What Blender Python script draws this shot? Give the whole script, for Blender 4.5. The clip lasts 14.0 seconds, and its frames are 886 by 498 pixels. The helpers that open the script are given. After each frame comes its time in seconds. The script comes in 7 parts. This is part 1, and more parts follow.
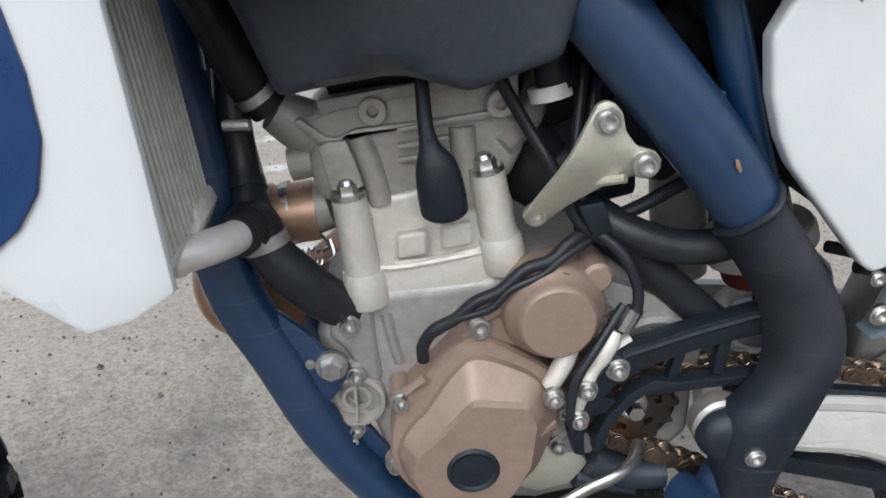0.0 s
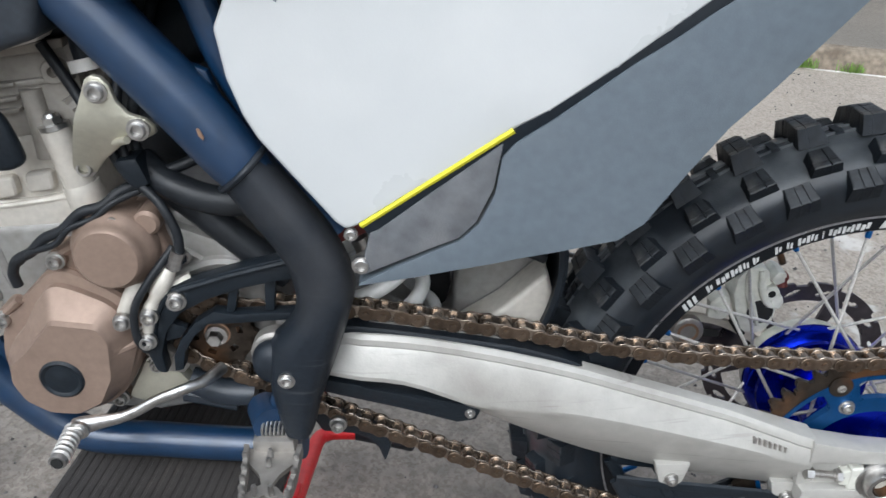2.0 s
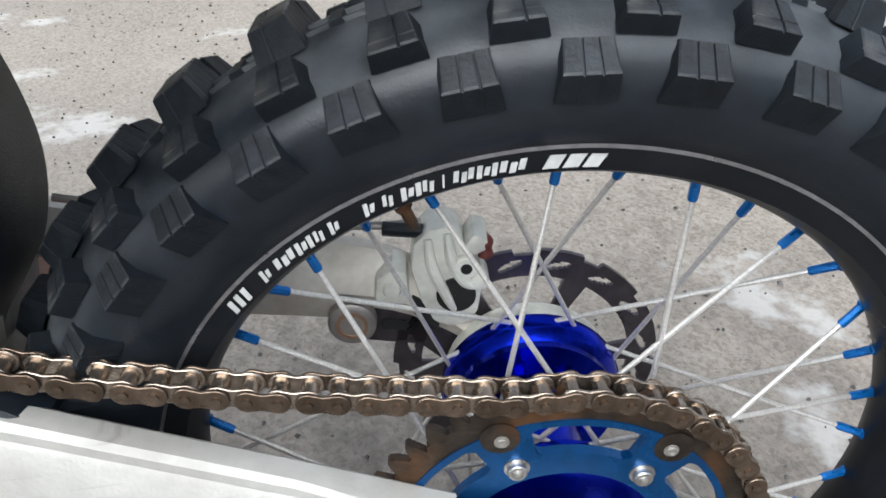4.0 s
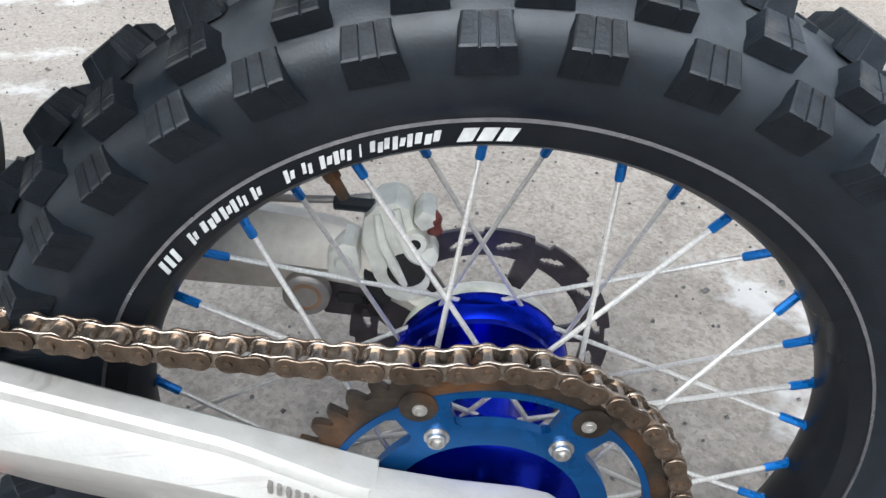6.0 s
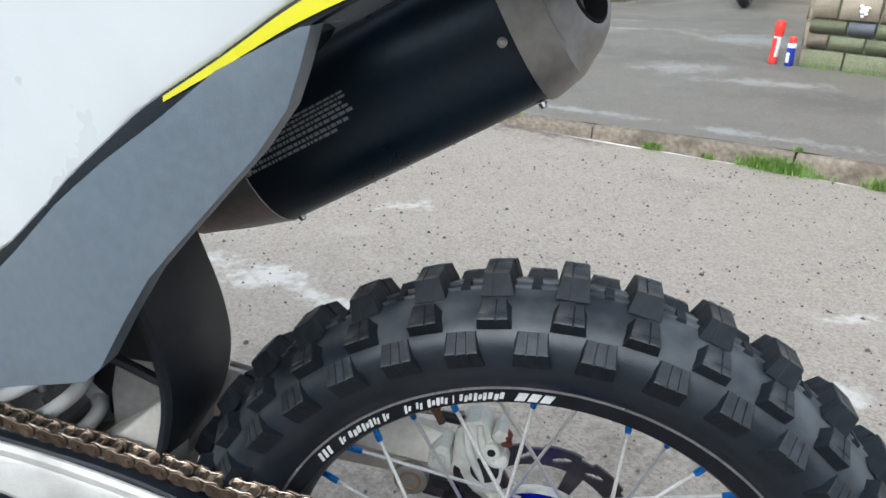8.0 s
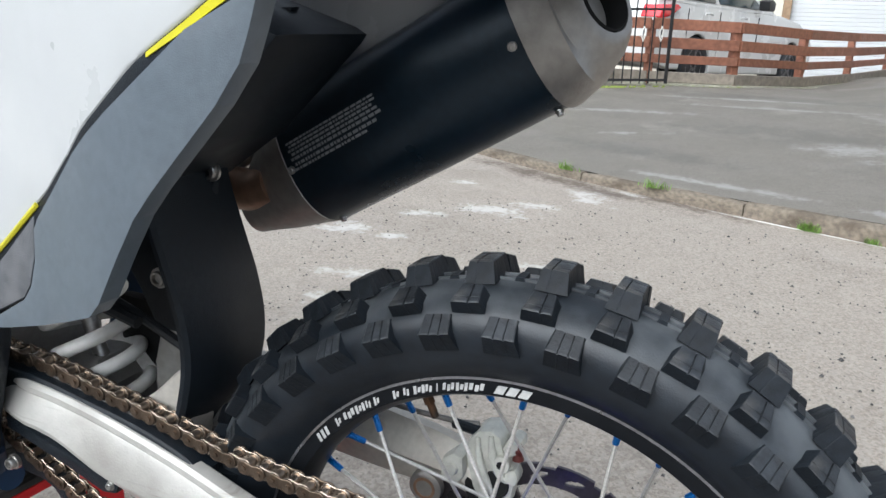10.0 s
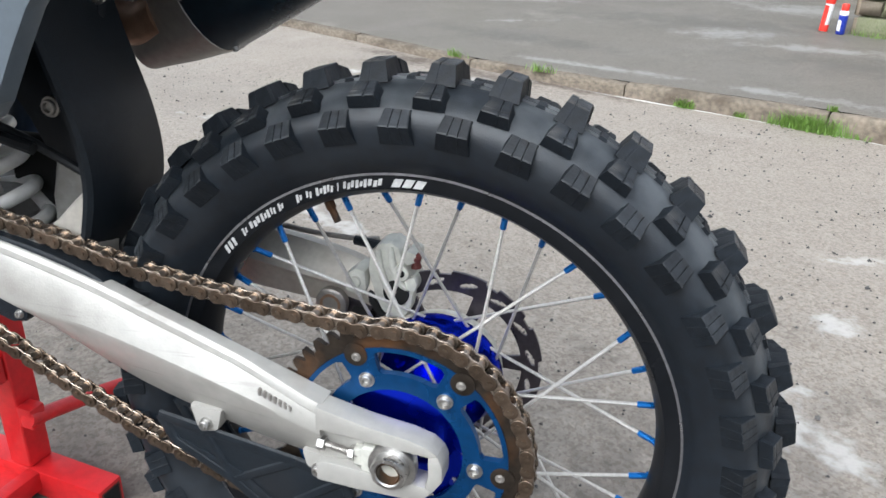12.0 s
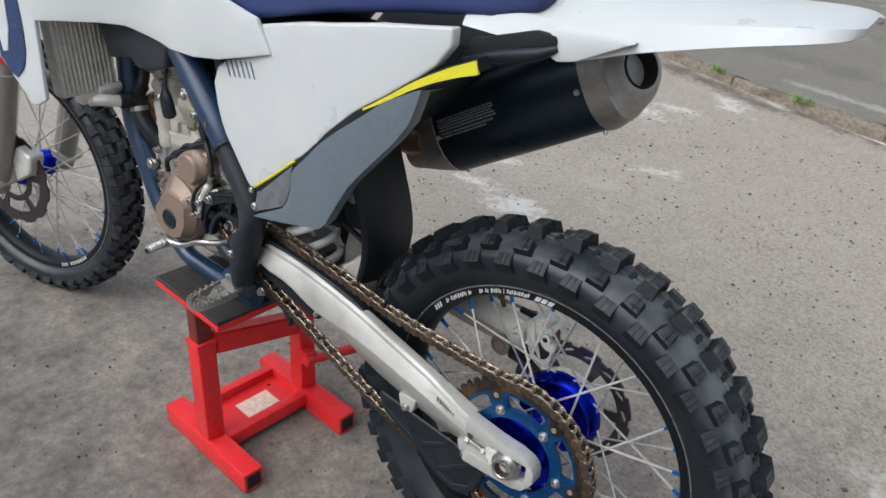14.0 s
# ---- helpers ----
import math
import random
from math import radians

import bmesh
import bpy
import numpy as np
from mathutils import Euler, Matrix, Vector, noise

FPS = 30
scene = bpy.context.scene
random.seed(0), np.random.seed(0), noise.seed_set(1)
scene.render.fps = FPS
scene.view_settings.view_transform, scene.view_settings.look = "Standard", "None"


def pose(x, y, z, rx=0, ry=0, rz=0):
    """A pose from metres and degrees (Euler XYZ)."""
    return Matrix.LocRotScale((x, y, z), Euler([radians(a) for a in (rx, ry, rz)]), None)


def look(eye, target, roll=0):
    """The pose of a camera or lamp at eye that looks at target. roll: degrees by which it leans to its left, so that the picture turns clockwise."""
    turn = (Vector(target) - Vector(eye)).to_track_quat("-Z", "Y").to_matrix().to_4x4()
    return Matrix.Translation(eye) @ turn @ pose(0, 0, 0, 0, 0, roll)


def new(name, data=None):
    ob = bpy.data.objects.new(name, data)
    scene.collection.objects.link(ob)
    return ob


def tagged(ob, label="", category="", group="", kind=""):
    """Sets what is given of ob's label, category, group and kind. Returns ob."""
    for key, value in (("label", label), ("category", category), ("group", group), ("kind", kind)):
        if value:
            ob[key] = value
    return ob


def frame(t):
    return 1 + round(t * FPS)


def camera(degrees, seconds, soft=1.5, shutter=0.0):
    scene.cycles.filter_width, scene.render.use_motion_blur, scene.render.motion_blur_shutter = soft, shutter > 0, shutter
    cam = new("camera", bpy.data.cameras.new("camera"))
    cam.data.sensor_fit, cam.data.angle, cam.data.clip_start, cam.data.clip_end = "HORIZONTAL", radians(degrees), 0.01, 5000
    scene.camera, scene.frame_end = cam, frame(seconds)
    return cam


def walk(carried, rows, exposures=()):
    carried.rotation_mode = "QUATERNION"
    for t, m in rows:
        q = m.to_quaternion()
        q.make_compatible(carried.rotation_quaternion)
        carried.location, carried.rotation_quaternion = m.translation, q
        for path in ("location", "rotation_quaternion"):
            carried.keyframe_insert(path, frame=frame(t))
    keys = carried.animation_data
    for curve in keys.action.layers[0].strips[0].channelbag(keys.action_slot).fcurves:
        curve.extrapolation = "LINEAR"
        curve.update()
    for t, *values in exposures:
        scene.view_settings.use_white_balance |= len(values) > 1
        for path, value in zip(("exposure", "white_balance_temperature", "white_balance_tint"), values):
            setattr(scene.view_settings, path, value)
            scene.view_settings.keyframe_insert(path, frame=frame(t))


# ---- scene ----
cam = camera(59.1, 14.0, shutter=0.15)
PATH = [
    (0, (-0.795, -0.565, 0.92), (-0.739, 1.239, 0.057), -1.6),
    (0.5, (-0.734, -0.568, 0.895), (-0.701, 1.215, -0.011), -1.5),
    (1, (-0.65, -0.611, 0.9), (-0.644, 1.158, -0.032), -1.2),
    (1.5, (-0.525, -0.634, 0.93), (-0.528, 1.122, -0.026), -0.4),
    (2, (-0.427, -0.66, 0.963), (-0.432, 1.084, -0.016), 0.3),
    (2.5, (-0.309, -0.628, 0.968), (-0.307, 1.108, -0.024), 0.6),
    (3, (-0.13, -0.509, 0.921), (-0.143, 1.194, -0.128), 0.2),
    (3.5, (-0.104, -0.422, 0.87), (-0.11, 1.259, -0.214), 0.0),
    (3.8, (-0.091, -0.378, 0.843), (-0.095, 1.275, -0.282), -0.1),
    (4, (-0.086, -0.37, 0.82), (-0.041, 1.277, -0.313), 0.9),
    (4.2, (-0.059, -0.36, 0.802), (-0.04, 1.273, -0.353), 0.4),
    (6.3, (-0.017, -0.398, 0.824), (-0.082, 1.24, -0.321), 1.3),
    (6.5, (-0.012, -0.414, 0.857), (-0.105, 1.252, -0.245), 1.0),
    (7, (-0.003, -0.422, 0.928), (-0.154, 1.294, -0.089), 1.4),
    (7.5, (0.001, -0.465, 0.987), (-0.24, 1.293, 0.063), 1.8),
    (8, (0.024, -0.554, 0.996), (-0.355, 1.237, 0.191), 1.5),
    (8.2, (0.042, -0.592, 0.987), (-0.401, 1.201, 0.219), 1.9),
    (10.3, (0.183, -0.549, 0.928), (-0.63, 1.169, 0.306), 1.2),
    (10.5, (0.188, -0.555, 0.92), (-0.593, 1.17, 0.277), 1.2),
    (11, (0.216, -0.558, 0.898), (-0.462, 1.188, 0.198), 0.9),
    (11.5, (0.225, -0.576, 0.875), (-0.347, 1.178, 0.103), 1.2),
    (12, (0.203, -0.624, 0.868), (-0.315, 1.116, 0.029), 1.9),
    (12.5, (0.176, -0.72, 0.92), (-0.364, 0.986, 0.027), 2.3),
    (13, (0.249, -0.838, 1.038), (-0.413, 0.801, 0.103), 2.4),
    (13.5, (0.352, -0.909, 1.168), (-0.468, 0.639, 0.203), 3.2),
    (14, (0.424, -0.842, 1.222), (-0.622, 0.554, 0.244), 3.7),
]
EXPOSURES = [(0.0, 0.5, 5950, 7), (1.0, 0.6, 5950, 7), (1.5, 0.56, 5950, 7), (2.5, 0.44, 5850, 7), (3.0, 0.46, 5900, 7), (3.5, 0.64, 6000, 7), (7.0, 0.99, 5820, 6), (8.2, 0.62, 5780, 5), (10.5, 0.66, 5950, 7), (11.5, 0.74, 5950, 7), (13.0, 0.56, 6000, 8), (14.0, 0.28, 6030, 8)]
walk(cam, [(t, look(eye, target, roll)) for t, eye, target, roll in PATH], EXPOSURES)

# ---- world, sun, exposure ----
world = bpy.data.worlds.new("overcast_sky")
scene.world = world
world.use_nodes = True
wn, wl = world.node_tree.nodes, world.node_tree.links
sky = wn.new("ShaderNodeTexSky")
sky.sky_type = 'NISHITA'
sky.sun_disc = False
sky.sun_elevation, sky.sun_rotation = radians(48), radians(196)
sky.air_density, sky.dust_density, sky.ozone_density = 1.0, 4.0, 1.0
grey = wn.new("ShaderNodeHueSaturation")
grey.inputs["Saturation"].default_value = 0.3
wl.new(sky.outputs[0], grey.inputs["Color"])
wl.new(grey.outputs[0], wn["Background"].inputs["Color"])
wn["Background"].inputs["Strength"].default_value = 0.15
sun = new("sun", bpy.data.lights.new("sun", 'SUN'))
sun.data.energy, sun.data.angle, sun.data.color = 1.75, radians(84), (1.0, 0.985, 0.96)
sun.matrix_basis = look((-1.2, -4.2, 4.9), (0, 0, 0))


# ---- materials ----
def mat(name, col, rough=0.5, metal=0.0, grain=0.12, size=60.0, wear=0.15, wsize=7.0, dirt=None, bump=0.1, bsize=250.0, coat=0.0, rvar=0.12, per=0.0, scratch=None, spec=0.5):
    """A surface with fine grain, larger stains, roughness variation and fine relief."""
    m = bpy.data.materials.new(name)
    m.use_nodes = True
    n, l = m.node_tree.nodes, m.node_tree.links
    b = n["Principled BSDF"]
    co = n.new("ShaderNodeTexCoord")

    def cloud(scale, detail=4.0):
        t = n.new("ShaderNodeTexNoise")
        t.inputs["Scale"].default_value, t.inputs["Detail"].default_value = scale, detail
        l.new(co.outputs["Object"], t.inputs["Vector"])
        return t.outputs["Fac"]

    def blend(fac, a, c, mode='MIX'):
        x = n.new("ShaderNodeMix")
        x.data_type, x.blend_type = 'RGBA', mode
        for s, v in ((x.inputs[0], fac), (x.inputs[6], a), (x.inputs[7], c)):
            if isinstance(v, bpy.types.NodeSocket):
                l.new(v, s)
            else:
                s.default_value = v
        return x.outputs[2]

    def ramp(src, lo, hi, a=0.0, c=1.0):
        r = n.new("ShaderNodeMapRange")
        l.new(src, r.inputs[0])
        for i, v in enumerate((lo, hi, a, c)):
            r.inputs[i + 1].default_value = v
        return r.outputs[0]

    base = (*col, 1)
    g1, g2 = tuple(c * (1 - grain) for c in col), tuple(min(1, c * (1 + grain)) for c in col)
    fine = cloud(size)
    big = cloud(wsize, 6.0)
    c = blend(ramp(fine, 0.3, 0.7), (*g1, 1), (*g2, 1))
    d = dirt or tuple(x * 0.6 for x in col)
    c = blend(ramp(big, 0.52, 0.75, 0.0, wear), c, (*d, 1))
    if scratch:
        # long thin scuffs in two directions, gathered in patches
        for turn_, amount in ((0.6, 0.55), (-0.35, 0.4)):
            mp = n.new("ShaderNodeMapping")
            mp.inputs["Rotation"].default_value = (0, turn_, 0)
            mp.inputs["Scale"].default_value = (9, 9, 260)
            l.new(co.outputs["Object"], mp.inputs["Vector"])
            t = n.new("ShaderNodeTexNoise")
            t.inputs["Scale"].default_value, t.inputs["Detail"].default_value = 1.0, 3.0
            l.new(mp.outputs[0], t.inputs["Vector"])
            k = n.new("ShaderNodeMath")
            k.operation = 'MULTIPLY'
            l.new(ramp(t.outputs["Fac"], 0.63, 0.70, 0.0, amount), k.inputs[0])
            l.new(ramp(cloud(5.0 + 3 * turn_, 2.0), 0.48, 0.62), k.inputs[1])
            c = blend(k.outputs[0], c, (*scratch, 1))
    if per:
        info = n.new("ShaderNodeObjectInfo")
        h = n.new("ShaderNodeHueSaturation")
        l.new(c, h.inputs["Color"])
        l.new(ramp(info.outputs["Random"], 0, 1, 1 - per, 1 + per), h.inputs["Value"])
        c = h.outputs[0]
    l.new(c, b.inputs["Base Color"])
    l.new(ramp(big, 0.3, 0.7, max(0.03, rough - rvar), min(1, rough + rvar)), b.inputs["Roughness"])
    b.inputs["Metallic"].default_value = metal
    b.inputs["Coat Weight"].default_value = coat
    b.inputs["Specular IOR Level"].default_value = spec
    b.inputs["Coat Roughness"].default_value = 0.15
    if bump:
        k = n.new("ShaderNodeBump")
        k.inputs["Strength"].default_value, k.inputs["Distance"].default_value = bump, 0.002
        l.new(cloud(bsize), k.inputs["Height"])
        l.new(k.outputs[0], b.inputs["Normal"])
    return m


M = dict(
    tyre=mat("tyre_rubber", (0.0065, 0.010, 0.015), 0.44, 0, 0.3, 90, 0.36, 8, (0.055, 0.062, 0.07), 0.12, 600, rvar=0.12, spec=0.5),
    knob=mat("knob_rubber", (0.009, 0.012, 0.016), 0.55, 0, 0.3, 120, 0.4, 40, (0.03, 0.03, 0.03), 0.2, 500, per=0.25, spec=0.25),
    # lighter than the block flanks: wear, plus skylight put into the colour
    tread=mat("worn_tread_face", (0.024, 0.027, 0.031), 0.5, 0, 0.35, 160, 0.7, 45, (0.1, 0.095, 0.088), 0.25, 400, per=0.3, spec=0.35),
    rim=mat("black_anodised_rim", (0.006, 0.007, 0.009), 0.36, 0.0, 0.2, 80, 0.15, 12, (0.03, 0.03, 0.03), 0.05, spec=0.22),
    edge=mat("worn_rim_edge", (0.34, 0.34, 0.36), 0.35, 0.9, 0.2, 200, 0.3, 30, bump=0.1),
    steel=mat("stainless_steel", (0.6, 0.58, 0.55), 0.38, 0.6, 0.15, 120, 0.3, 30, (0.3, 0.27, 0.23), 0.1),
    zinc=mat("zinc_bolt", (0.5, 0.49, 0.475), 0.36, 1.0, 0.15, 200, 0.3, 40, (0.35, 0.31, 0.27), 0.1),
    nipple=mat("blue_nipple", (0.01, 0.13, 0.42), 0.3, 0.55, 0.1, 200, 0.2, 40),
    hub=mat("blue_anodised_hub", (0.004, 0.015, 0.4), 0.2, 0.95, 0.08, 60, 0.3, 20, (0.006, 0.015, 0.3), 0.03),
    sprocket=mat("blue_sprocket", (0.004, 0.06, 0.19), 0.3, 0.6, 0.15, 80, 0.3, 25, (0.01, 0.03, 0.07), 0.08),
    tooth=mat("oily_tooth_steel", (0.045, 0.035, 0.027), 0.42, 0.7, 0.4, 90, 0.6, 18, (0.26, 0.11, 0.035), 0.3, 300),
    chain=mat("rusty_chain", (0.175, 0.132, 0.098), 0.3, 0.9, 0.35, 150, 0.6, 60, (0.06, 0.037, 0.025), 0.35, 500, per=0.25),
    roller=mat("chain_roller", (0.33, 0.275, 0.225), 0.26, 0.9, 0.3, 150, 0.5, 60, (0.12, 0.07, 0.04), 0.2, per=0.2),
    alu=mat("swingarm_aluminium", (0.425, 0.412, 0.382), 0.42, 0.2, 0.06, 80, 0.7, 13, (0.27, 0.25, 0.225), 0.12, 400, scratch=(0.22, 0.2, 0.18)),
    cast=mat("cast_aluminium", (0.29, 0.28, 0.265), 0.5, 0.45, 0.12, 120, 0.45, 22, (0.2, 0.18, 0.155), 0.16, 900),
    cyl=mat("cylinder_aluminium", (0.57, 0.535, 0.475), 0.5, 0.25, 0.08, 150, 0.4, 25, (0.38, 0.33, 0.27), 0.14, 900),
    head=mat("head_aluminium", (0.345, 0.32, 0.284), 0.48, 0.3, 0.1, 150, 0.4, 25, (0.27, 0.24, 0.2), 0.14, 900),
    bronze=mat("bronze_magnesium", (0.275, 0.198, 0.155), 0.5, 0.4, 0.08, 150, 0.4, 16, (0.18, 0.125, 0.096), 0.12, 900),
    brack=mat("champagne_bracket", (0.53, 0.51, 0.42), 0.4, 0.6, 0.06, 150, 0.25, 25, (0.36, 0.33, 0.26), 0.15, 500),
    blue=mat("blue_frame_paint", (0.005, 0.026, 0.068), 0.42, 0.1, 0.15, 60, 0.3, 12, (0.03, 0.05, 0.1), 0.06, coat=0.35, scratch=(0.05, 0.07, 0.12), spec=0.6),
    plast=mat("black_plastic", (0.010, 0.014, 0.019), 0.4, 0, 0.2, 200, 0.5, 12, (0.02, 0.02, 0.022), 0.3, 900, spec=0.28),
    guard=mat("scuffed_guard_plastic", (0.011, 0.015, 0.021), 0.43, 0, 0.2, 200, 0.6, 10, (0.05, 0.05, 0.053), 0.25, 900, scratch=(0.07, 0.071, 0.075), spec=0.33),
    tank=mat("tank_plastic", (0.022, 0.028, 0.037), 0.4, 0, 0.15, 200, 0.4, 8, (0.045, 0.05, 0.056), 0.12, 900),
    hose=mat("rubber_hose", (0.013, 0.015, 0.018), 0.45, 0, 0.2, 90, 0.3, 15, (0.03, 0.03, 0.03), 0.2, spec=0.32),
    white=mat("white_plastic", (0.49, 0.5, 0.499), 0.36, 0, 0.012, 40, 0.3, 8, (0.62, 0.61, 0.59), 0.05, 500),
    grey=mat("grey_plastic", (0.108, 0.13, 0.151), 0.38, 0, 0.08, 120, 0.35, 9, (0.15, 0.168, 0.186), 0.12, 900),
    plate=mat("scuffed_grey_plate", (0.105, 0.11, 0.118), 0.5, 0, 0.25, 60, 0.7, 22, (0.19, 0.19, 0.195), 0.3, 600),
    navy=mat("navy_seat_cover", (0.02, 0.035, 0.13), 0.6, 0, 0.15, 300, 0.2, 10, (0.03, 0.04, 0.1), 0.4, 1500),
    navyg=mat("navy_graphic", (0.008, 0.03, 0.1), 0.25, 0, 0.05, 60, 0.15, 10),
    yellow=mat("yellow_graphic", (0.6, 0.55, 0.02), 0.35, 0, 0.04, 60, 0.2, 20, (0.5, 0.45, 0.03)),
    silencer=mat("black_silencer", (0.008, 0.019, 0.031), 0.36, 0.3, 0.15, 120, 0.3, 10, (0.02, 0.026, 0.032), 0.08, 900),
    titan=mat("raw_end_cap", (0.36, 0.34, 0.315), 0.48, 0.75, 0.1, 100, 0.4, 12, (0.2, 0.18, 0.16), 0.15, 500),
    # soot black, also laid into holes and gaps as painted shade
    soot=mat("soot", (0.006, 0.006, 0.006), 0.9, 0, 0.2, 90),
    ink=mat("grey_print", (0.3, 0.31, 0.32), 0.5, 0, 0.2, 300, 0.4, 60),
    decal=mat("white_decal", (0.5, 0.5, 0.49), 0.4, 0, 0.1, 200, 0.6, 80, (0.2, 0.2, 0.2)),
    copper=mat("heat_browned_header", (0.36, 0.225, 0.15), 0.4, 0.6, 0.2, 60, 0.5, 12, (0.16, 0.09, 0.06), 0.15),
    disc=mat("steel_disc", (0.095, 0.084, 0.095), 0.36, 0.85, 0.2, 120, 0.4, 20, (0.07, 0.06, 0.065), 0.1),
    caliper=mat("caliper_metal", (0.62, 0.615, 0.55), 0.42, 0.15, 0.1, 120, 0.5, 40, (0.28, 0.27, 0.24), 0.2),
    spring=mat("white_spring", (0.72, 0.71, 0.68), 0.4, 0, 0.06, 100, 0.4, 30, (0.45, 0.42, 0.37)),
    red=mat("red_stand_paint", (0.62, 0.018, 0.022), 0.38, 0, 0.1, 70, 0.35, 10, (0.42, 0.02, 0.02), 0.15, 400),
    redworn=mat("worn_red_tube", (0.14, 0.025, 0.02), 0.5, 0.2, 0.3, 90, 0.6, 20, (0.06, 0.03, 0.025), 0.2),
    mat_=mat("stand_rubber_mat", (0.028, 0.025, 0.023), 0.6, 0, 0.35, 60, 0.6, 14, (0.075, 0.062, 0.05), 0.4, 300),
    paper=mat("dirty_label", (0.62, 0.5, 0.4), 0.6, 0, 0.2, 120, 0.6, 40, (0.5, 0.2, 0.14)),
    fin=mat("radiator_fin", (0.55, 0.53, 0.48), 0.5, 0.4, 0.15, 90, 0.4, 25, (0.2, 0.17, 0.13), 0.2),
    fork=mat("fork_guard", (0.3, 0.28, 0.25), 0.4, 0.2, 0.1, 90),
    silver_pipe=mat("dull_silver_pipe", (0.66, 0.64, 0.6), 0.42, 0.2, 0.08, 100, 0.35, 30, (0.42, 0.38, 0.32), 0.2),
)


def dust_and_sheen(m, lo, hi, colour, amount):
    """Dried dust and painted sky sheen between tread blocks, thinning out towards the sidewall."""
    n, l = m.node_tree.nodes, m.node_tree.links
    b = n["Principled BSDF"]
    co = [x for x in n if x.type == 'TEX_COORD'][0].outputs["Object"]
    flat = n.new("ShaderNodeVectorMath")
    flat.operation = 'MULTIPLY'
    l.new(co, flat.inputs[0])
    flat.inputs[1].default_value = (1, 0, 1)
    size = n.new("ShaderNodeVectorMath")
    size.operation = 'LENGTH'
    l.new(flat.outputs[0], size.inputs[0])
    near = n.new("ShaderNodeMapRange")
    l.new(size.outputs["Value"], near.inputs[0])
    near.inputs[1].default_value, near.inputs[2].default_value, near.inputs[4].default_value = lo, hi, amount
    cloudy = n.new("ShaderNodeTexNoise")
    cloudy.inputs["Scale"].default_value, cloudy.inputs["Detail"].default_value = 22.0, 6.0
    l.new(co, cloudy.inputs["Vector"])
    patch = n.new("ShaderNodeMapRange")
    l.new(cloudy.outputs["Fac"], patch.inputs[0])
    patch.inputs[1].default_value, patch.inputs[2].default_value, patch.inputs[3].default_value = 0.38, 0.64, 0.1
    k = n.new("ShaderNodeMath")
    k.operation = 'MULTIPLY'
    l.new(near.outputs[0], k.inputs[0])
    l.new(patch.outputs[0], k.inputs[1])
    x = n.new("ShaderNodeMix")
    x.data_type = 'RGBA'
    l.new(k.outputs[0], x.inputs[0])
    l.new(b.inputs["Base Color"].links[0].from_socket, x.inputs[6])
    x.inputs[7].default_value = (*colour, 1)
    l.new(x.outputs[2], b.inputs["Base Color"])


dust_and_sheen(M["tyre"], .306, .331, (0.105, 0.113, 0.12), .88)


# ---- building helpers ----
def part(name, bm, material, parent=None, label="", angle=35):
    """Link a bmesh as one mesh object, under a thing or a part."""
    bmesh.ops.recalc_face_normals(bm, faces=bm.faces)
    me = bpy.data.meshes.new(name)
    bm.to_mesh(me)
    bm.free()
    me.materials.append(material)
    me.polygons.foreach_set("use_smooth", [True] * len(me.polygons))
    me.set_sharp_from_angle(angle=radians(angle))
    ob = new(name, me)
    ob.parent = parent
    if label:
        ob["label"] = label
    return ob


def again(ob, m, parent=None):
    """The same mesh once more, at the pose m."""
    o = new(ob.name.split(".")[0], ob.data)
    o.parent = parent or ob.parent
    o.matrix_basis = m
    return o


def thing(name, label, category, group=""):
    return tagged(new(name), label, category, group)


def prism(bm, poly, y0, y1, bevel=0.0, seg=2, shift=None, cuts=0.0):
    """An outline in x and z, run from y0 to y1, its edges rounded; cuts: a grid for bending; shift: y offset by (x, z)."""
    vs = [bm.verts.new((x, y0, z)) for x, z in poly]
    f = bm.faces.new(vs)
    out = bmesh.ops.extrude_face_region(bm, geom=[f])
    top = [v for v in out["geom"] if isinstance(v, bmesh.types.BMVert)]
    bmesh.ops.translate(bm, verts=top, vec=(0, y1 - y0, 0))
    vs += top
    if bevel:
        mine = set(vs)
        es = [e for e in bm.edges if e.verts[0] in mine and e.verts[1] in mine]
        r = bmesh.ops.bevel(bm, geom=es, offset=bevel, segments=seg, profile=0.6, affect='EDGES', clamp_overlap=True)
        vs = list({v for v in r["verts"]} | {v for v in vs if v.is_valid})
    if cuts or shift:
        mine = set(vs)
        if cuts:
            for ax in (0, 2):
                lo, hi = min(v.co[ax] for v in mine), max(v.co[ax] for v in mine)
                for i in range(1, int((hi - lo) / cuts) + 1):
                    co, no = [0, 0, 0], [0, 0, 0]
                    co[ax], no[ax] = lo + i * cuts, 1
                    fs = {f for v in mine for f in v.link_faces}
                    es = {e for f in fs for e in f.edges}
                    r = bmesh.ops.bisect_plane(bm, geom=list(mine) + list(es) + list(fs), plane_co=co, plane_no=no)
                    mine |= {g for g in r["geom_cut"] if isinstance(g, bmesh.types.BMVert)}
        if shift:
            for v in mine:
                v.co.y += shift(v.co.x, v.co.z)
    return bm


def box(bm, x0, x1, y0, y1, z0, z1, bevel=0.0, seg=2):
    return prism(bm, [(x0, z0), (x1, z0), (x1, z1), (x0, z1)], y0, y1, bevel, seg)


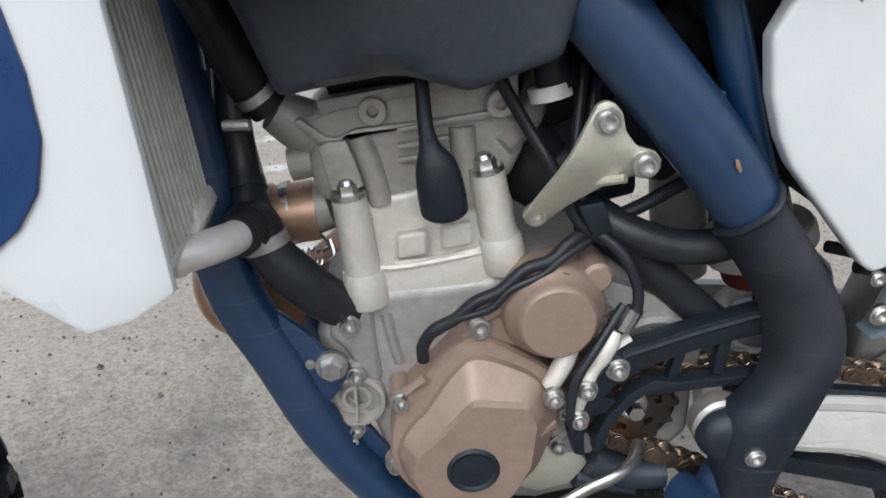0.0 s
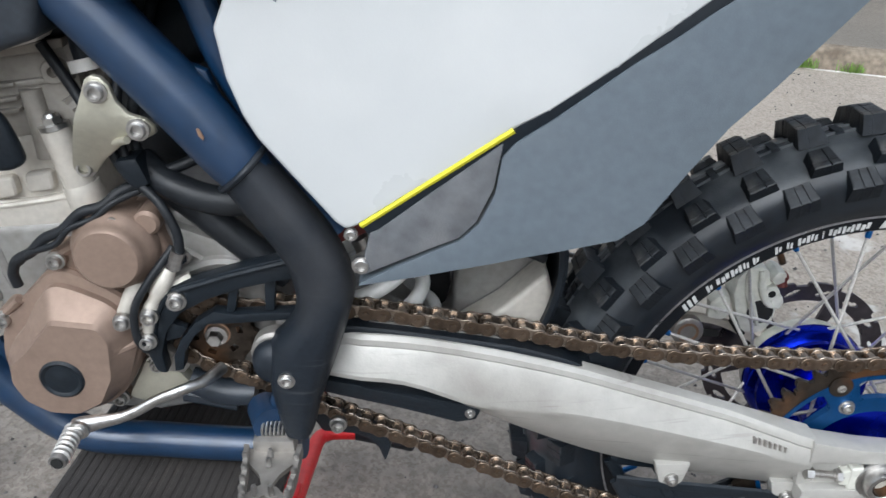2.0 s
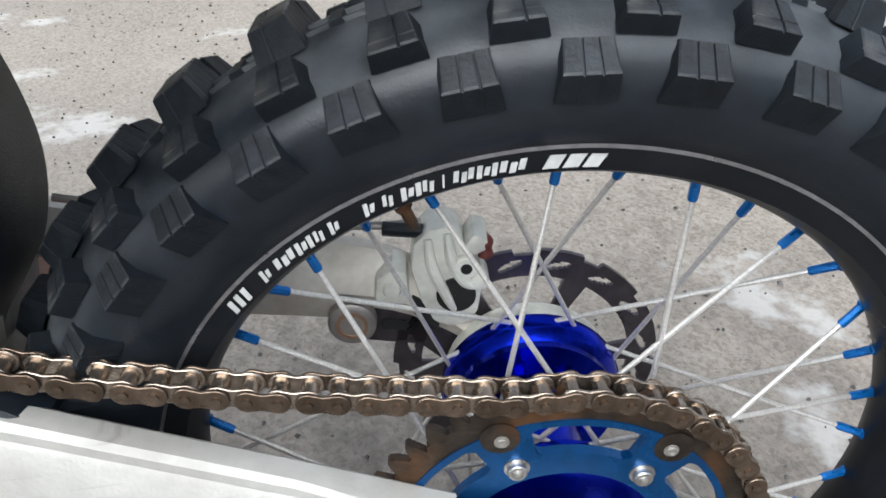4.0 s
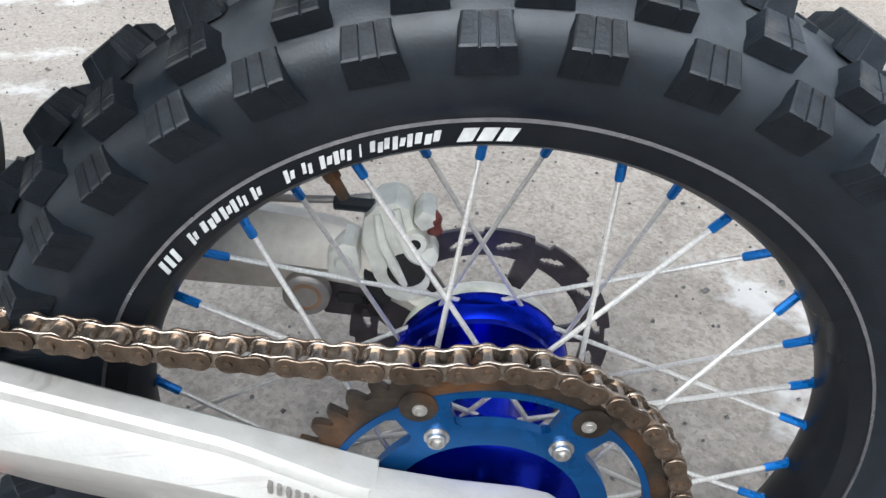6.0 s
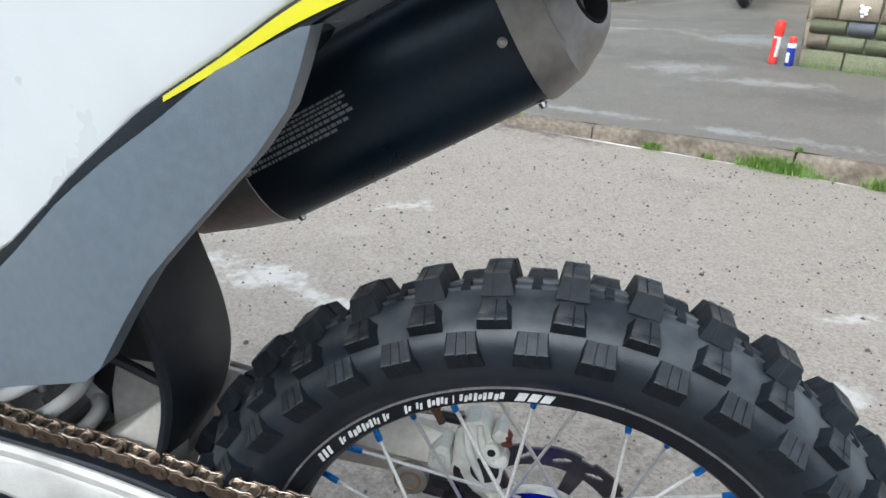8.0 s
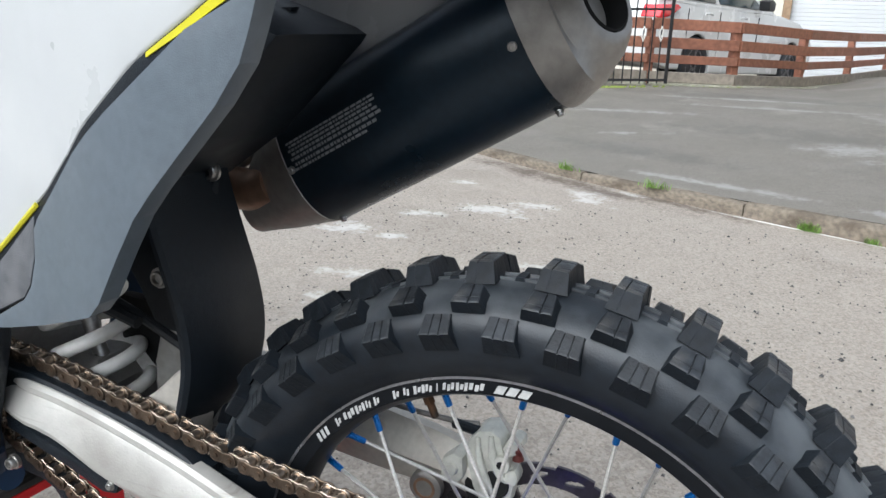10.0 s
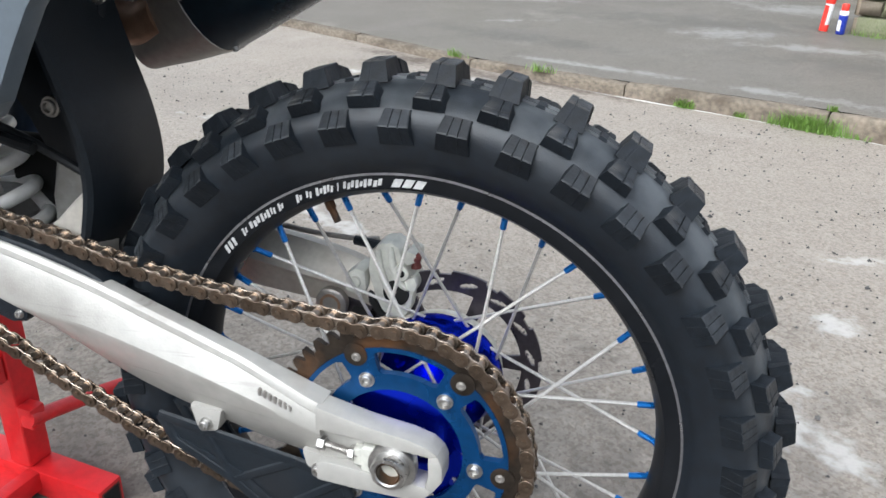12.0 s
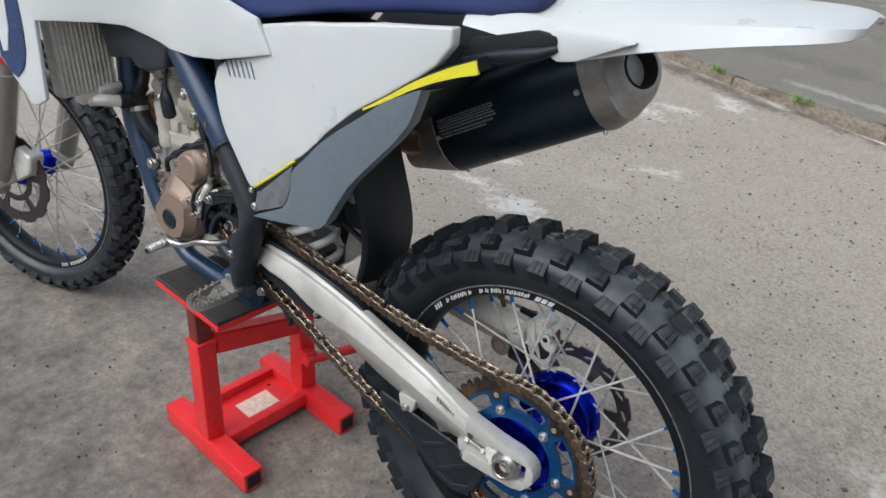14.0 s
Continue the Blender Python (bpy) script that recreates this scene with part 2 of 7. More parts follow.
def smooth_path(pts, n=6):
    """Points on a smooth curve through pts; any number of values a point."""
    p = [np.array(q, float) for q in pts]
    p = [2 * p[0] - p[1]] + p + [2 * p[-1] - p[-2]]
    out = []
    for i in range(1, len(p) - 2):
        for k in range(n):
            t = k / n
            out.append(0.5 * (2 * p[i] + (p[i + 1] - p[i - 1]) * t + (2 * p[i - 1] - 5 * p[i] + 4 * p[i + 1] - p[i + 2]) * t * t + (3 * p[i] - p[i - 1] - 3 * p[i + 1] + p[i + 2]) * t ** 3))
    out.append(p[-2])
    return out


def tube(bm, pts, r=0.01, seg=12, n=5, flat=1.0, caps=True, round_end=False):
    """A round tube through points (x, y, z) or (x, y, z, radius); flat squeezes it along y."""
    pts = [(*q, r) if len(q) == 3 else q for q in pts]
    path = smooth_path(pts, n) if n > 1 and len(pts) > 2 else [np.array(q, float) for q in pts]
    rings, up = [], None
    for i, q in enumerate(path):
        a, b = path[max(i - 1, 0)][:3], path[min(i + 1, len(path) - 1)][:3]
        d = Vector(b - a).normalized()
        if up is None:
            up = Vector((0, 1, 0)) if abs(d.y) < 0.9 else Vector((0, 0, 1))
        side = d.cross(up).normalized()
        up = side.cross(d).normalized()
        ring = []
        for k in range(seg):
            t = 2 * math.pi * k / seg
            o = (side * math.cos(t) + up * math.sin(t)) * q[3]
            o.y *= flat
            ring.append(bm.verts.new(Vector(q[:3]) + o))
        rings.append(ring)
    for r0, r1 in zip(rings, rings[1:]):
        for k in range(seg):
            bm.faces.new((r0[k], r0[(k + 1) % seg], r1[(k + 1) % seg], r1[k]))
    if caps:
        bm.faces.new(rings[0][::-1])
        bm.faces.new(rings[-1])
    return bm


def lathe(bm, prof, at=(0, 0, 0), seg=48, axis='y', closed=False):
    """Turn a profile of (radius, height) round an axis through at."""
    rings = []
    for r, h in prof:
        ring = []
        for k in range(seg):
            t = 2 * math.pi * k / seg
            c, s = r * math.cos(t), r * math.sin(t)
            p = {'y': (c, h, s), 'x': (h, c, s), 'z': (c, s, h)}[axis]
            ring.append(bm.verts.new(Vector(p) + Vector(at)))
        rings.append(ring)
    pairs = list(zip(rings, rings[1:])) + ([(rings[-1], rings[0])] if closed else [])
    for r0, r1 in pairs:
        for k in range(seg):
            bm.faces.new((r0[k], r0[(k + 1) % seg], r1[(k + 1) % seg], r1[k]))
    if not closed:
        for ring, (r, h) in ((rings[0], prof[0]), (rings[-1], prof[-1])):
            if r > 1e-4:
                bm.faces.new(ring)
    return bm


def loft(bm, sections, close=True, caps=True):
    """Skin between sections, each a list of points of the same number."""
    rings = [[bm.verts.new(p) for p in s] for s in sections]
    n = len(rings[0])
    for r0, r1 in zip(rings, rings[1:]):
        for k in range(n if close else n - 1):
            bm.faces.new((r0[k], r0[(k + 1) % n], r1[(k + 1) % n], r1[k]))
    if caps and close:
        bm.faces.new(rings[0][::-1])
        bm.faces.new(rings[-1])
    return bm


def polar(bm, radii, n, keep, y0, y1, at=(0, 0, 0), wave=None):
    """A flat ring of polar cells between y0 and y1, with the cells that keep(radius, degrees) refuses left open."""
    def pt(i, k, y):
        t = 2 * math.pi * k / n
        r = radii[i] if not (wave and i == len(radii) - 1) else radii[i] + wave(math.degrees(t))
        return Vector((r * math.cos(t), y, r * math.sin(t))) + Vector(at)
    verts = {}

    def v(i, k, s):
        key = (i, k % n, s)
        if key not in verts:
            verts[key] = bm.verts.new(pt(i, k % n, (y0, y1)[s]))
        return verts[key]
    on = {(i, k) for i in range(len(radii) - 1) for k in range(n) if keep((radii[i] + radii[i + 1]) / 2, (k + 0.5) * 360 / n)}
    for i, k in on:
        for s in (0, 1):
            bm.faces.new((v(i, k, s), v(i + 1, k, s), v(i + 1, k + 1, s), v(i, k + 1, s)))
        for (j, q), e in (((i - 1, k), ((i, k), (i, k + 1))), ((i + 1, k), ((i + 1, k), (i + 1, k + 1))), ((i, (k - 1) % n), ((i, k), (i + 1, k))), ((i, (k + 1) % n), ((i, k + 1), (i + 1, k + 1)))):
            if (j, q) not in on:
                (a, b), (c, d) = e
                bm.faces.new((v(a, b, 0), v(c, d, 0), v(c, d, 1), v(a, b, 1)))
    return bm


B = bmesh.new


# ---- road, kerb, drive ----
def ground_mat(name, base, pale, dark, stains, speck=55.0):
    m = mat(name, base, 0.68, 0, 0.18, 75, 0.4, 1.1, dark, 0.0, rvar=0.22)
    n, l = m.node_tree.nodes, m.node_tree.links
    b = n["Principled BSDF"]
    co = [x for x in n if x.type == 'TEX_COORD'][0]
    src = b.inputs["Base Color"].links[0].from_socket

    def tex(kind, scale, detail=3.0):
        t = n.new(kind)
        t.inputs["Scale"].default_value = scale
        if "Detail" in t.inputs:
            t.inputs["Detail"].default_value = detail
        l.new(co.outputs["Object"], t.inputs["Vector"])
        return t

    def over(fac, lo, hi, top, amount=1.0):
        nonlocal src
        r = n.new("ShaderNodeMapRange")
        l.new(fac, r.inputs[0])
        r.inputs[1].default_value, r.inputs[2].default_value, r.inputs[4].default_value = lo, hi, amount
        x = n.new("ShaderNodeMix")
        x.data_type = 'RGBA'
        l.new(r.outputs[0], x.inputs[0])
        l.new(src, x.inputs[6])
        x.inputs[7].default_value = (*top, 1)
        src = x.outputs[2]
    over(tex("ShaderNodeTexNoise", 11.0, 8.0).outputs["Fac"], 0.5, 0.72, tuple(v * 0.68 for v in base), 0.4)
    over(tex("ShaderNodeTexNoise", 48.0, 6.0).outputs["Fac"], 0.56, 0.75, pale, 0.28)
    grit = tex("ShaderNodeTexVoronoi", speck)
    rare = tex("ShaderNodeTexNoise", speck * 0.35, 2.0)
    pick = n.new("ShaderNodeMath")
    pick.operation = 'SUBTRACT'
    l.new(rare.outputs["Fac"], pick.inputs[0])
    l.new(grit.outputs["Distance"], pick.inputs[1])
    over(pick.outputs[0], 0.19, 0.29, dark, 0.85)
    light = tex("ShaderNodeTexVoronoi", speck * 1.7)
    pick2 = n.new("ShaderNodeMath")
    pick2.operation = 'SUBTRACT'
    l.new(tex("ShaderNodeTexNoise", speck * 0.6, 2.0).outputs["Fac"], pick2.inputs[0])
    l.new(light.outputs["Distance"], pick2.inputs[1])
    over(pick2.outputs[0], 0.27, 0.4, pale, 0.5)
    chips = tex("ShaderNodeTexVoronoi", speck * 2.6)
    tone = n.new("ShaderNodeSeparateColor")
    l.new(chips.outputs["Color"], tone.inputs[0])
    over(tone.outputs[0], 0.62, 1.0, tuple(v * 0.55 for v in base), 0.42)
    over(tone.outputs[1], 0.74, 1.0, pale, 0.34)
    over(tex("ShaderNodeTexNoise", 2.1, 9.0).outputs["Fac"], 0.61, 0.70, pale, stains)
    l.new(src, b.inputs["Base Color"])
    k = n.new("ShaderNodeBump")
    k.inputs["Strength"].default_value, k.inputs["Distance"].default_value = 0.16, 0.003
    l.new(tex("ShaderNodeTexNoise", 140, 6.0).outputs["Fac"], k.inputs["Height"])
    l.new(k.outputs[0], b.inputs["Normal"])
    return m


ROAD = ground_mat("weathered_road", (0.29, 0.248, 0.204), (0.46, 0.42, 0.37), (0.062, 0.053, 0.046), 0.26, 60)
SPOTS = [(-.94, 1.34, .2, .1, -.2), (-.72, 1.25, .14, .05, -.3), (-1.13, 1.4, .1, .05, 0), (-.64, 2.02, .12, .06, .3), (.45, .78, .09, .05, .2), (.48, .70, .05, .08, .2), (.57, .62, .05, .09, .4), (-1.2, 1.64, .16, .05, .3), (-1.06, 2.66, .22, .10, .1), (-1.40, 3.10, .10, .06, -.3), (-.76, 3.10, .09, .17, .9), (-.62, 3.30, .12, .03, -.4), (-.93, 2.84, .12, .06, .2), (-1.30, 2.10, .07, .05, 0), (-1.52, 2.1, .16, .08, .3), (-1.35, 2.45, .1, .05, .3),
         (.62, 1.12, .05, .1, .3), (-1.75, 1.3, .3, .08, .5), (.47, .38, .05, .1, .2), (.72, 1.5, .08, .03, .4)]


def tint_patch(m, spots, colour, amount, ragged=0.75):
    """Patches of colour with ragged outlines, dried stains among them, at given places: (x, y, half length, half width,
    turn).
    """
    n, l = m.node_tree.nodes, m.node_tree.links
    b = n["Principled BSDF"]
    co = [x for x in n if x.type == 'TEX_COORD'][0].outputs["Object"]

    def maths(op, a, c=None):
        k = n.new("ShaderNodeMath")
        k.operation = op
        for i, v in enumerate((a, c)):
            if isinstance(v, bpy.types.NodeSocket):
                l.new(v, k.inputs[i])
            elif v is not None:
                k.inputs[i].default_value = v
        return k.outputs[0]
    nz = []
    for sc in (7.0, 34.0):
        t = n.new("ShaderNodeTexNoise")
        t.inputs["Scale"].default_value, t.inputs["Detail"].default_value = sc, 7.0
        l.new(co, t.inputs["Vector"])
        nz.append(t.outputs["Fac"])
    best = None
    for x, y, a, c, r in spots:
        k = n.new("ShaderNodeMapping")
        k.vector_type = 'TEXTURE'
        k.inputs["Location"].default_value = (x, y, 0)
        k.inputs["Rotation"].default_value = (0, 0, r)
        k.inputs["Scale"].default_value = (a * 1.5, c * 1.5, 1000)
        l.new(co, k.inputs["Vector"])
        d = n.new("ShaderNodeVectorMath")
        d.operation = 'LENGTH'
        l.new(k.outputs[0], d.inputs[0])
        best = d.outputs["Value"] if best is None else maths('MINIMUM', best, d.outputs["Value"])
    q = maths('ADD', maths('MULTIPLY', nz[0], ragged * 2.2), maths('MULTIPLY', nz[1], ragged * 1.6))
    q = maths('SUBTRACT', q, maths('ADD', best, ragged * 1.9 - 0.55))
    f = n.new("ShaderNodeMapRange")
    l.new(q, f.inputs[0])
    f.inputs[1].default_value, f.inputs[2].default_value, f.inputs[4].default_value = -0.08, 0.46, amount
    x = n.new("ShaderNodeMix")
    x.data_type = 'RGBA'
    l.new(f.outputs[0], x.inputs[0])
    l.new(b.inputs["Base Color"].links[0].from_socket, x.inputs[6])
    x.inputs[7].default_value = (*colour, 1)
    l.new(x.outputs[2], b.inputs["Base Color"])


tint_patch(ROAD, [(-1.0, 3.42, .8, .12, -.45), (-.35, 3.2, .5, .06, -.38), (-2.3, 4.2, .9, .09, -.45)], (0.085, 0.062, 0.045), .85)
# broad oval that darkens the near road up to and around the bike
tint_patch(ROAD, [(-.9, -1.05, 6.0, 2.05, .1)], (0.06, 0.052, 0.045), .95, .3)
# fainter darker ovals on the road beyond the bike
tint_patch(ROAD, [(-.9, 1.2, 1.5, .5, -.1), (-2.0, 2.4, 1.2, .5, -.3)], (0.16, 0.14, 0.12), .25, .6)
tint_patch(ROAD, SPOTS, (0.54, 0.523, 0.495), .72, 1.0)
tint_patch(ROAD, [(.2, 3.03, .45, .014, -.32), (.75, 2.835, .4, .014, -.36), (1.35, 2.59, .4, .018, -.40)], (0.82, 0.81, 0.79), .95, .5)
DRIVE = ground_mat("tarmac_drive", (0.15, 0.134, 0.112), (0.26, 0.242, 0.21), (0.08, 0.076, 0.07), 0.45, 120)
tint_patch(DRIVE, [(.35, 4.7, 1.3, .35, -.1), (-.7, 4.0, .8, .16, -.35), (1.2, 3.7, .9, .3, -.3), (-.2, 6.3, 1.6, .2, 0)], (0.098, 0.092, 0.08), .6)
# paler streaks and patches across the drive
tint_patch(DRIVE, [(-1.48, 3.46, .1, .06, .2), (-.86, 4.46, .25, .05, .2), (.42, 4.4, .35, .2, .2), (-.1, 5.7, .8, .07, .02), (1.0, 5.4, .6, .25, -.3), (.2, 2.95, .16, .1, 0), (-.35, 6.1, .9, .06, .05), (-.2, 3.42, .7, .05, -.33), (.75, 3.05, .5, .06, -.36), (.9, 4.1, .5, .1, -.1), (-1.1, 5.2, .6, .08, .1)], (0.36, 0.355, 0.34), .5)
KERB = mat("kerb_concrete", (0.185, 0.152, 0.115), 0.85, 0, 0.35, 38, 0.9, 7, (0.085, 0.066, 0.048), 0.8, 120, per=0.15)
GRASS = mat("kerb_grass", (0.15, 0.26, 0.045), 0.6, 0, 0.35, 50, 0.4, 20, (0.16, 0.2, 0.05), 0.0)
FOOT = [(-900.0, 408.0), (-1.62, 3.83), (-1.05, 3.49), (-.62, 3.315), (-.05, 3.12), (.55, 2.925), (1.04, 2.73), (1.5, 2.545), (900.0, -360.0)]


def foot_y(x):
    """The foot of the kerb, a gentle bend."""
    return float(np.mean([np.interp(x + e, [p[0] for p in FOOT], [p[1] for p in FOOT]) for e in (-.3, -.15, 0, .15, .3)]))


def behind(x, y):
    """Metres behind the foot of the kerb."""
    return (y - foot_y(x)) * .935


def kp(s, d, z=0.0):
    """A place by metres along the kerb, metres behind its foot, and height."""
    x = .228 + .935 * s
    lean = (foot_y(x + .1) - foot_y(x - .1)) / .2
    q = 1 / math.hypot(1, lean)
    return Vector((x - lean * q * d, foot_y(x) + q * d, z))


def kerb_lift(x):
    """The kerb drops towards the drive's mouth: its height as a share of the full one."""
    return float(np.interp(x, [-1.2, -.5, .4, 1.0], [.5, .56, .84, 1.0]))


def drive_z(d, x=9.0):
    near = kerb_lift(x)
    falling = float(np.interp(d, [.12, 2.0, 2.8, 3.67, 4.8, 6.5, 8.45], [0, .075, .100, .077, .003, -.065, -.122]))
    banked = float(np.interp(d, [.12, 4.3, 6.0, 8.45], [0, .162, .08, -.122]))
    w = min(max((x - .3) / .65, 0), 1)
    return 0.088 * (near + (1 - near) * min(max((d - .12) / 1.1, 0), 1)) + falling + (banked - falling) * w


def fence_y(x):
    """Where the drive ends and the lower yard begins."""
    return float(np.interp(x, [-9, -1.24, -.536, .006, .48, .99, 1.42, 9], [6.74, 6.74, 7.15, 8.235, 9.89, 11.79, 13.35, 13.35]))


def yard_z(x, y, d):
    if y < fence_y(x) + .3:
        return drive_z(d, x)
    return -.11 - .065 * (min(y, 14) - 8.95)


def sheet(ss, ds, height):
    b = B()
    grid = [[b.verts.new(kp(s, d, height(s, d))) for d in ds] for s in ss]
    for r0, r1 in zip(grid, grid[1:]):
        for k in range(len(ds) - 1):
            b.faces.new((r0[k], r0[k + 1], r1[k + 1], r1[k]))
    return b


rng = random.Random(4)
along = [-900, -120, -25] + [-8 + .2 * i for i in range(81)] + [25, 120, 900]
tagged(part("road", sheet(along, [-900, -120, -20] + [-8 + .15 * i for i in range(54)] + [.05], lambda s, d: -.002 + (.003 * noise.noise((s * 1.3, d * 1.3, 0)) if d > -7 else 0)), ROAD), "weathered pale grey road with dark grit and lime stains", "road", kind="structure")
tagged(part("driveway", sheet(along, [.051, .15, .3] + [.5 + .2 * i for i in range(60)] + [20, 120, 900], lambda s, d: yard_z(kp(s, d).x, kp(s, d).y, d) + .004 * noise.noise((s, d, 3))), DRIVE), "damp grey tarmac driveway rising behind the kerb", "driveway", kind="structure")

kerb = tagged(new("kerb"), "worn concrete kerb stones with grass in the joints", "kerb", kind="structure")


def kerb_stone(seed, length):
    b = B()
    r = random.Random(seed)
    secs = []
    n = 7
    for i in range(n):
        x = length * i / (n - 1)
        j = lambda a: r.uniform(-a, a)
        e = 0.008 if i in (0, n - 1) else 0
        secs.append([(x, 0.0 + e, -0.05), (x, 0.002 + e + j(0.003), 0.066 + j(0.006)), (x, 0.006 + e + j(0.003), 0.079 - e + j(0.003)), (x, 0.014 + j(0.004), 0.085 - e + j(0.003)), (x, 0.032, 0.089 - e + j(0.004)), (x, 0.055, 0.091 - e + j(0.004)), (x, 0.06, -0.05)])
    loft(b, secs)
    return b


stones = [part("kerb_stone", kerb_stone(i, 0.897), KERB, kerb, angle=50) for i in range(4)]
for i in range(-9, 8):
    p = kp(0.61 + i * 0.905, 0)
    q = kp(0.61 + i * 0.905 + .9, 0)
    span = (q - p).length
    turn = math.degrees(math.atan2(q.y - p.y, q.x - p.x))
    rise = .09 * (kerb_lift(q.x) - kerb_lift(p.x))
    m = pose(p.x, p.y, -rise / 2, 0, -math.degrees(math.atan2(rise, span)), turn) @ Matrix.Diagonal((span / .9, 1, kerb_lift((p.x + q.x) / 2), 1))
    if 0 <= i + 9 < 4:
        stones[i + 9].matrix_basis = m
    else:
        again(stones[(i * 7) % 4], m)

# loose grit on the near road
bm = B()
for i in range(2600):
    x, y = rng.uniform(-2.6, 1.1), rng.uniform(-0.5, 2.9)
    r = rng.uniform(0.0014, 0.0052) * (1.0 if rng.random() < .93 else 1.7)
    a = rng.uniform(0, 6)
    vs = [bm.verts.new((x + r * rng.uniform(.6, 1.3) * math.cos(a + k * 1.57), y + r * rng.uniform(.6, 1.3) * math.sin(a + k * 1.57), 0.0015)) for k in range(4)]
    t = bm.verts.new((x, y, 0.003 + r * 0.7))
    for k in range(4):
        bm.faces.new((vs[k], vs[(k + 1) % 4], t))
GRIT = mat("dark_grit", (0.075, 0.07, 0.068), 0.7, 0, 0.5, 20, 0.8, 6, (0.3, 0.28, 0.26), 0.0)
tagged(part("grit", bm, GRIT), "dark loose grit scattered on the road", "grit", kind="stuff")


def tuft(bm, s, d, n, spread, h, along=1.0):
    for _ in range(n):
        p = kp(s + rng.gauss(0, spread * along), d + rng.gauss(0, spread * 0.25))
        a, tall = rng.uniform(0, 6.28), h * rng.uniform(.4, 1.1)
        w, lean = 0.0022, rng.uniform(.2, .9) * tall
        c, q = math.cos(a), math.sin(a)
        z0 = 0.0 if d < 0 else 0.085 * kerb_lift(p.x)
        v = [bm.verts.new((p.x + w * q, p.y - w * c, z0)), bm.verts.new((p.x - w * q, p.y + w * c, z0)), bm.verts.new((p.x + lean * .35 * c - w * q * .7, p.y + lean * .35 * q + w * c * .7, z0 + tall * .6)), bm.verts.new((p.x + lean * .35 * c + w * q * .7, p.y + lean * .35 * q - w * c * .7, z0 + tall * .6)), bm.verts.new((p.x + lean * c, p.y + lean * q, z0 + tall))]
        bm.faces.new((v[0], v[1], v[2], v[3]))
        bm.faces.new((v[3], v[2], v[4]))


bm = B()
for s, d, n, sp, h in ((.55, -.014, 460, .06, .075), (.47, -.012, 180, .05, .06), (0, -.012, 110, .022, .05), (.26, -.008, 50, .015, .035), (.72, -.01, 30, .02, .03), (.94, -.01, 120, .03, .06), (1.15, -.01, 60, .03, .05), (-1.3, .0, 70, .03, .045), (-.76, .0, 70, .035, .045), (.61, .05, 40, .01, .03), (1.7, -.01, 80, .05, .04)):
    tuft(bm, s, d, n, sp, h)
tagged(part("grass_tufts", bm, GRASS), "fresh green grass tufts growing along the kerb foot", "grass", kind="stuff")


# ---- the motorcycle ----
bike = thing("dirt_bike", "white, blue and grey off-road motorcycle raised on a red stand", "motorcycle")
bike.matrix_basis = pose(-0.00275, -0.00986, -0.00568, -1.772, 0.111, 1.093) @ Matrix.Scale(1.00924, 4)
AX = Vector((0.0, 0.0, 0.386))


def bolt_mesh(name, r, h, material, parent, socket=True, hexed=False):
    """A flanged screw head, seen from -y."""
    b = B()
    lathe(b, [(r * 1.25, 0.002), (r * 1.25, -h * 0.25), (r * 1.0, -h * 0.3)], seg=18)
    if hexed:
        lathe(b, [(r * 0.95, -h * 0.25), (r * 0.95, -h * 0.85), (r * 0.82, -h)], seg=6)
    else:
        lathe(b, [(r * 0.95, -h * 0.25), (r * 0.95, -h * 0.85), (r * 0.85, -h), (r * 0.6, -h), (r * 0.55, -h * 0.1), (0.0001, -h * 0.1)] if socket else [(r * 0.95, -h * 0.25), (r * 0.9, -h), (0.0001, -h)], seg=14)
    return part(name, b, material, parent, angle=30)


BOLT = {}


def bolt(parent, x, y, z, r=0.006, h=0.007, name="bolt", material=None, hexed=False, rx=0, rz=0):
    key = (name, r, h, hexed, material)
    m = pose(x, y, z, rx, random.Random(x * 97 + z).uniform(0, 60), rz)
    if key not in BOLT:
        BOLT[key] = bolt_mesh(name, r, h, material or M["zinc"], parent, hexed=hexed)
        BOLT[key].matrix_basis = m
        return BOLT[key]
    o = again(BOLT[key], m, parent)
    return o


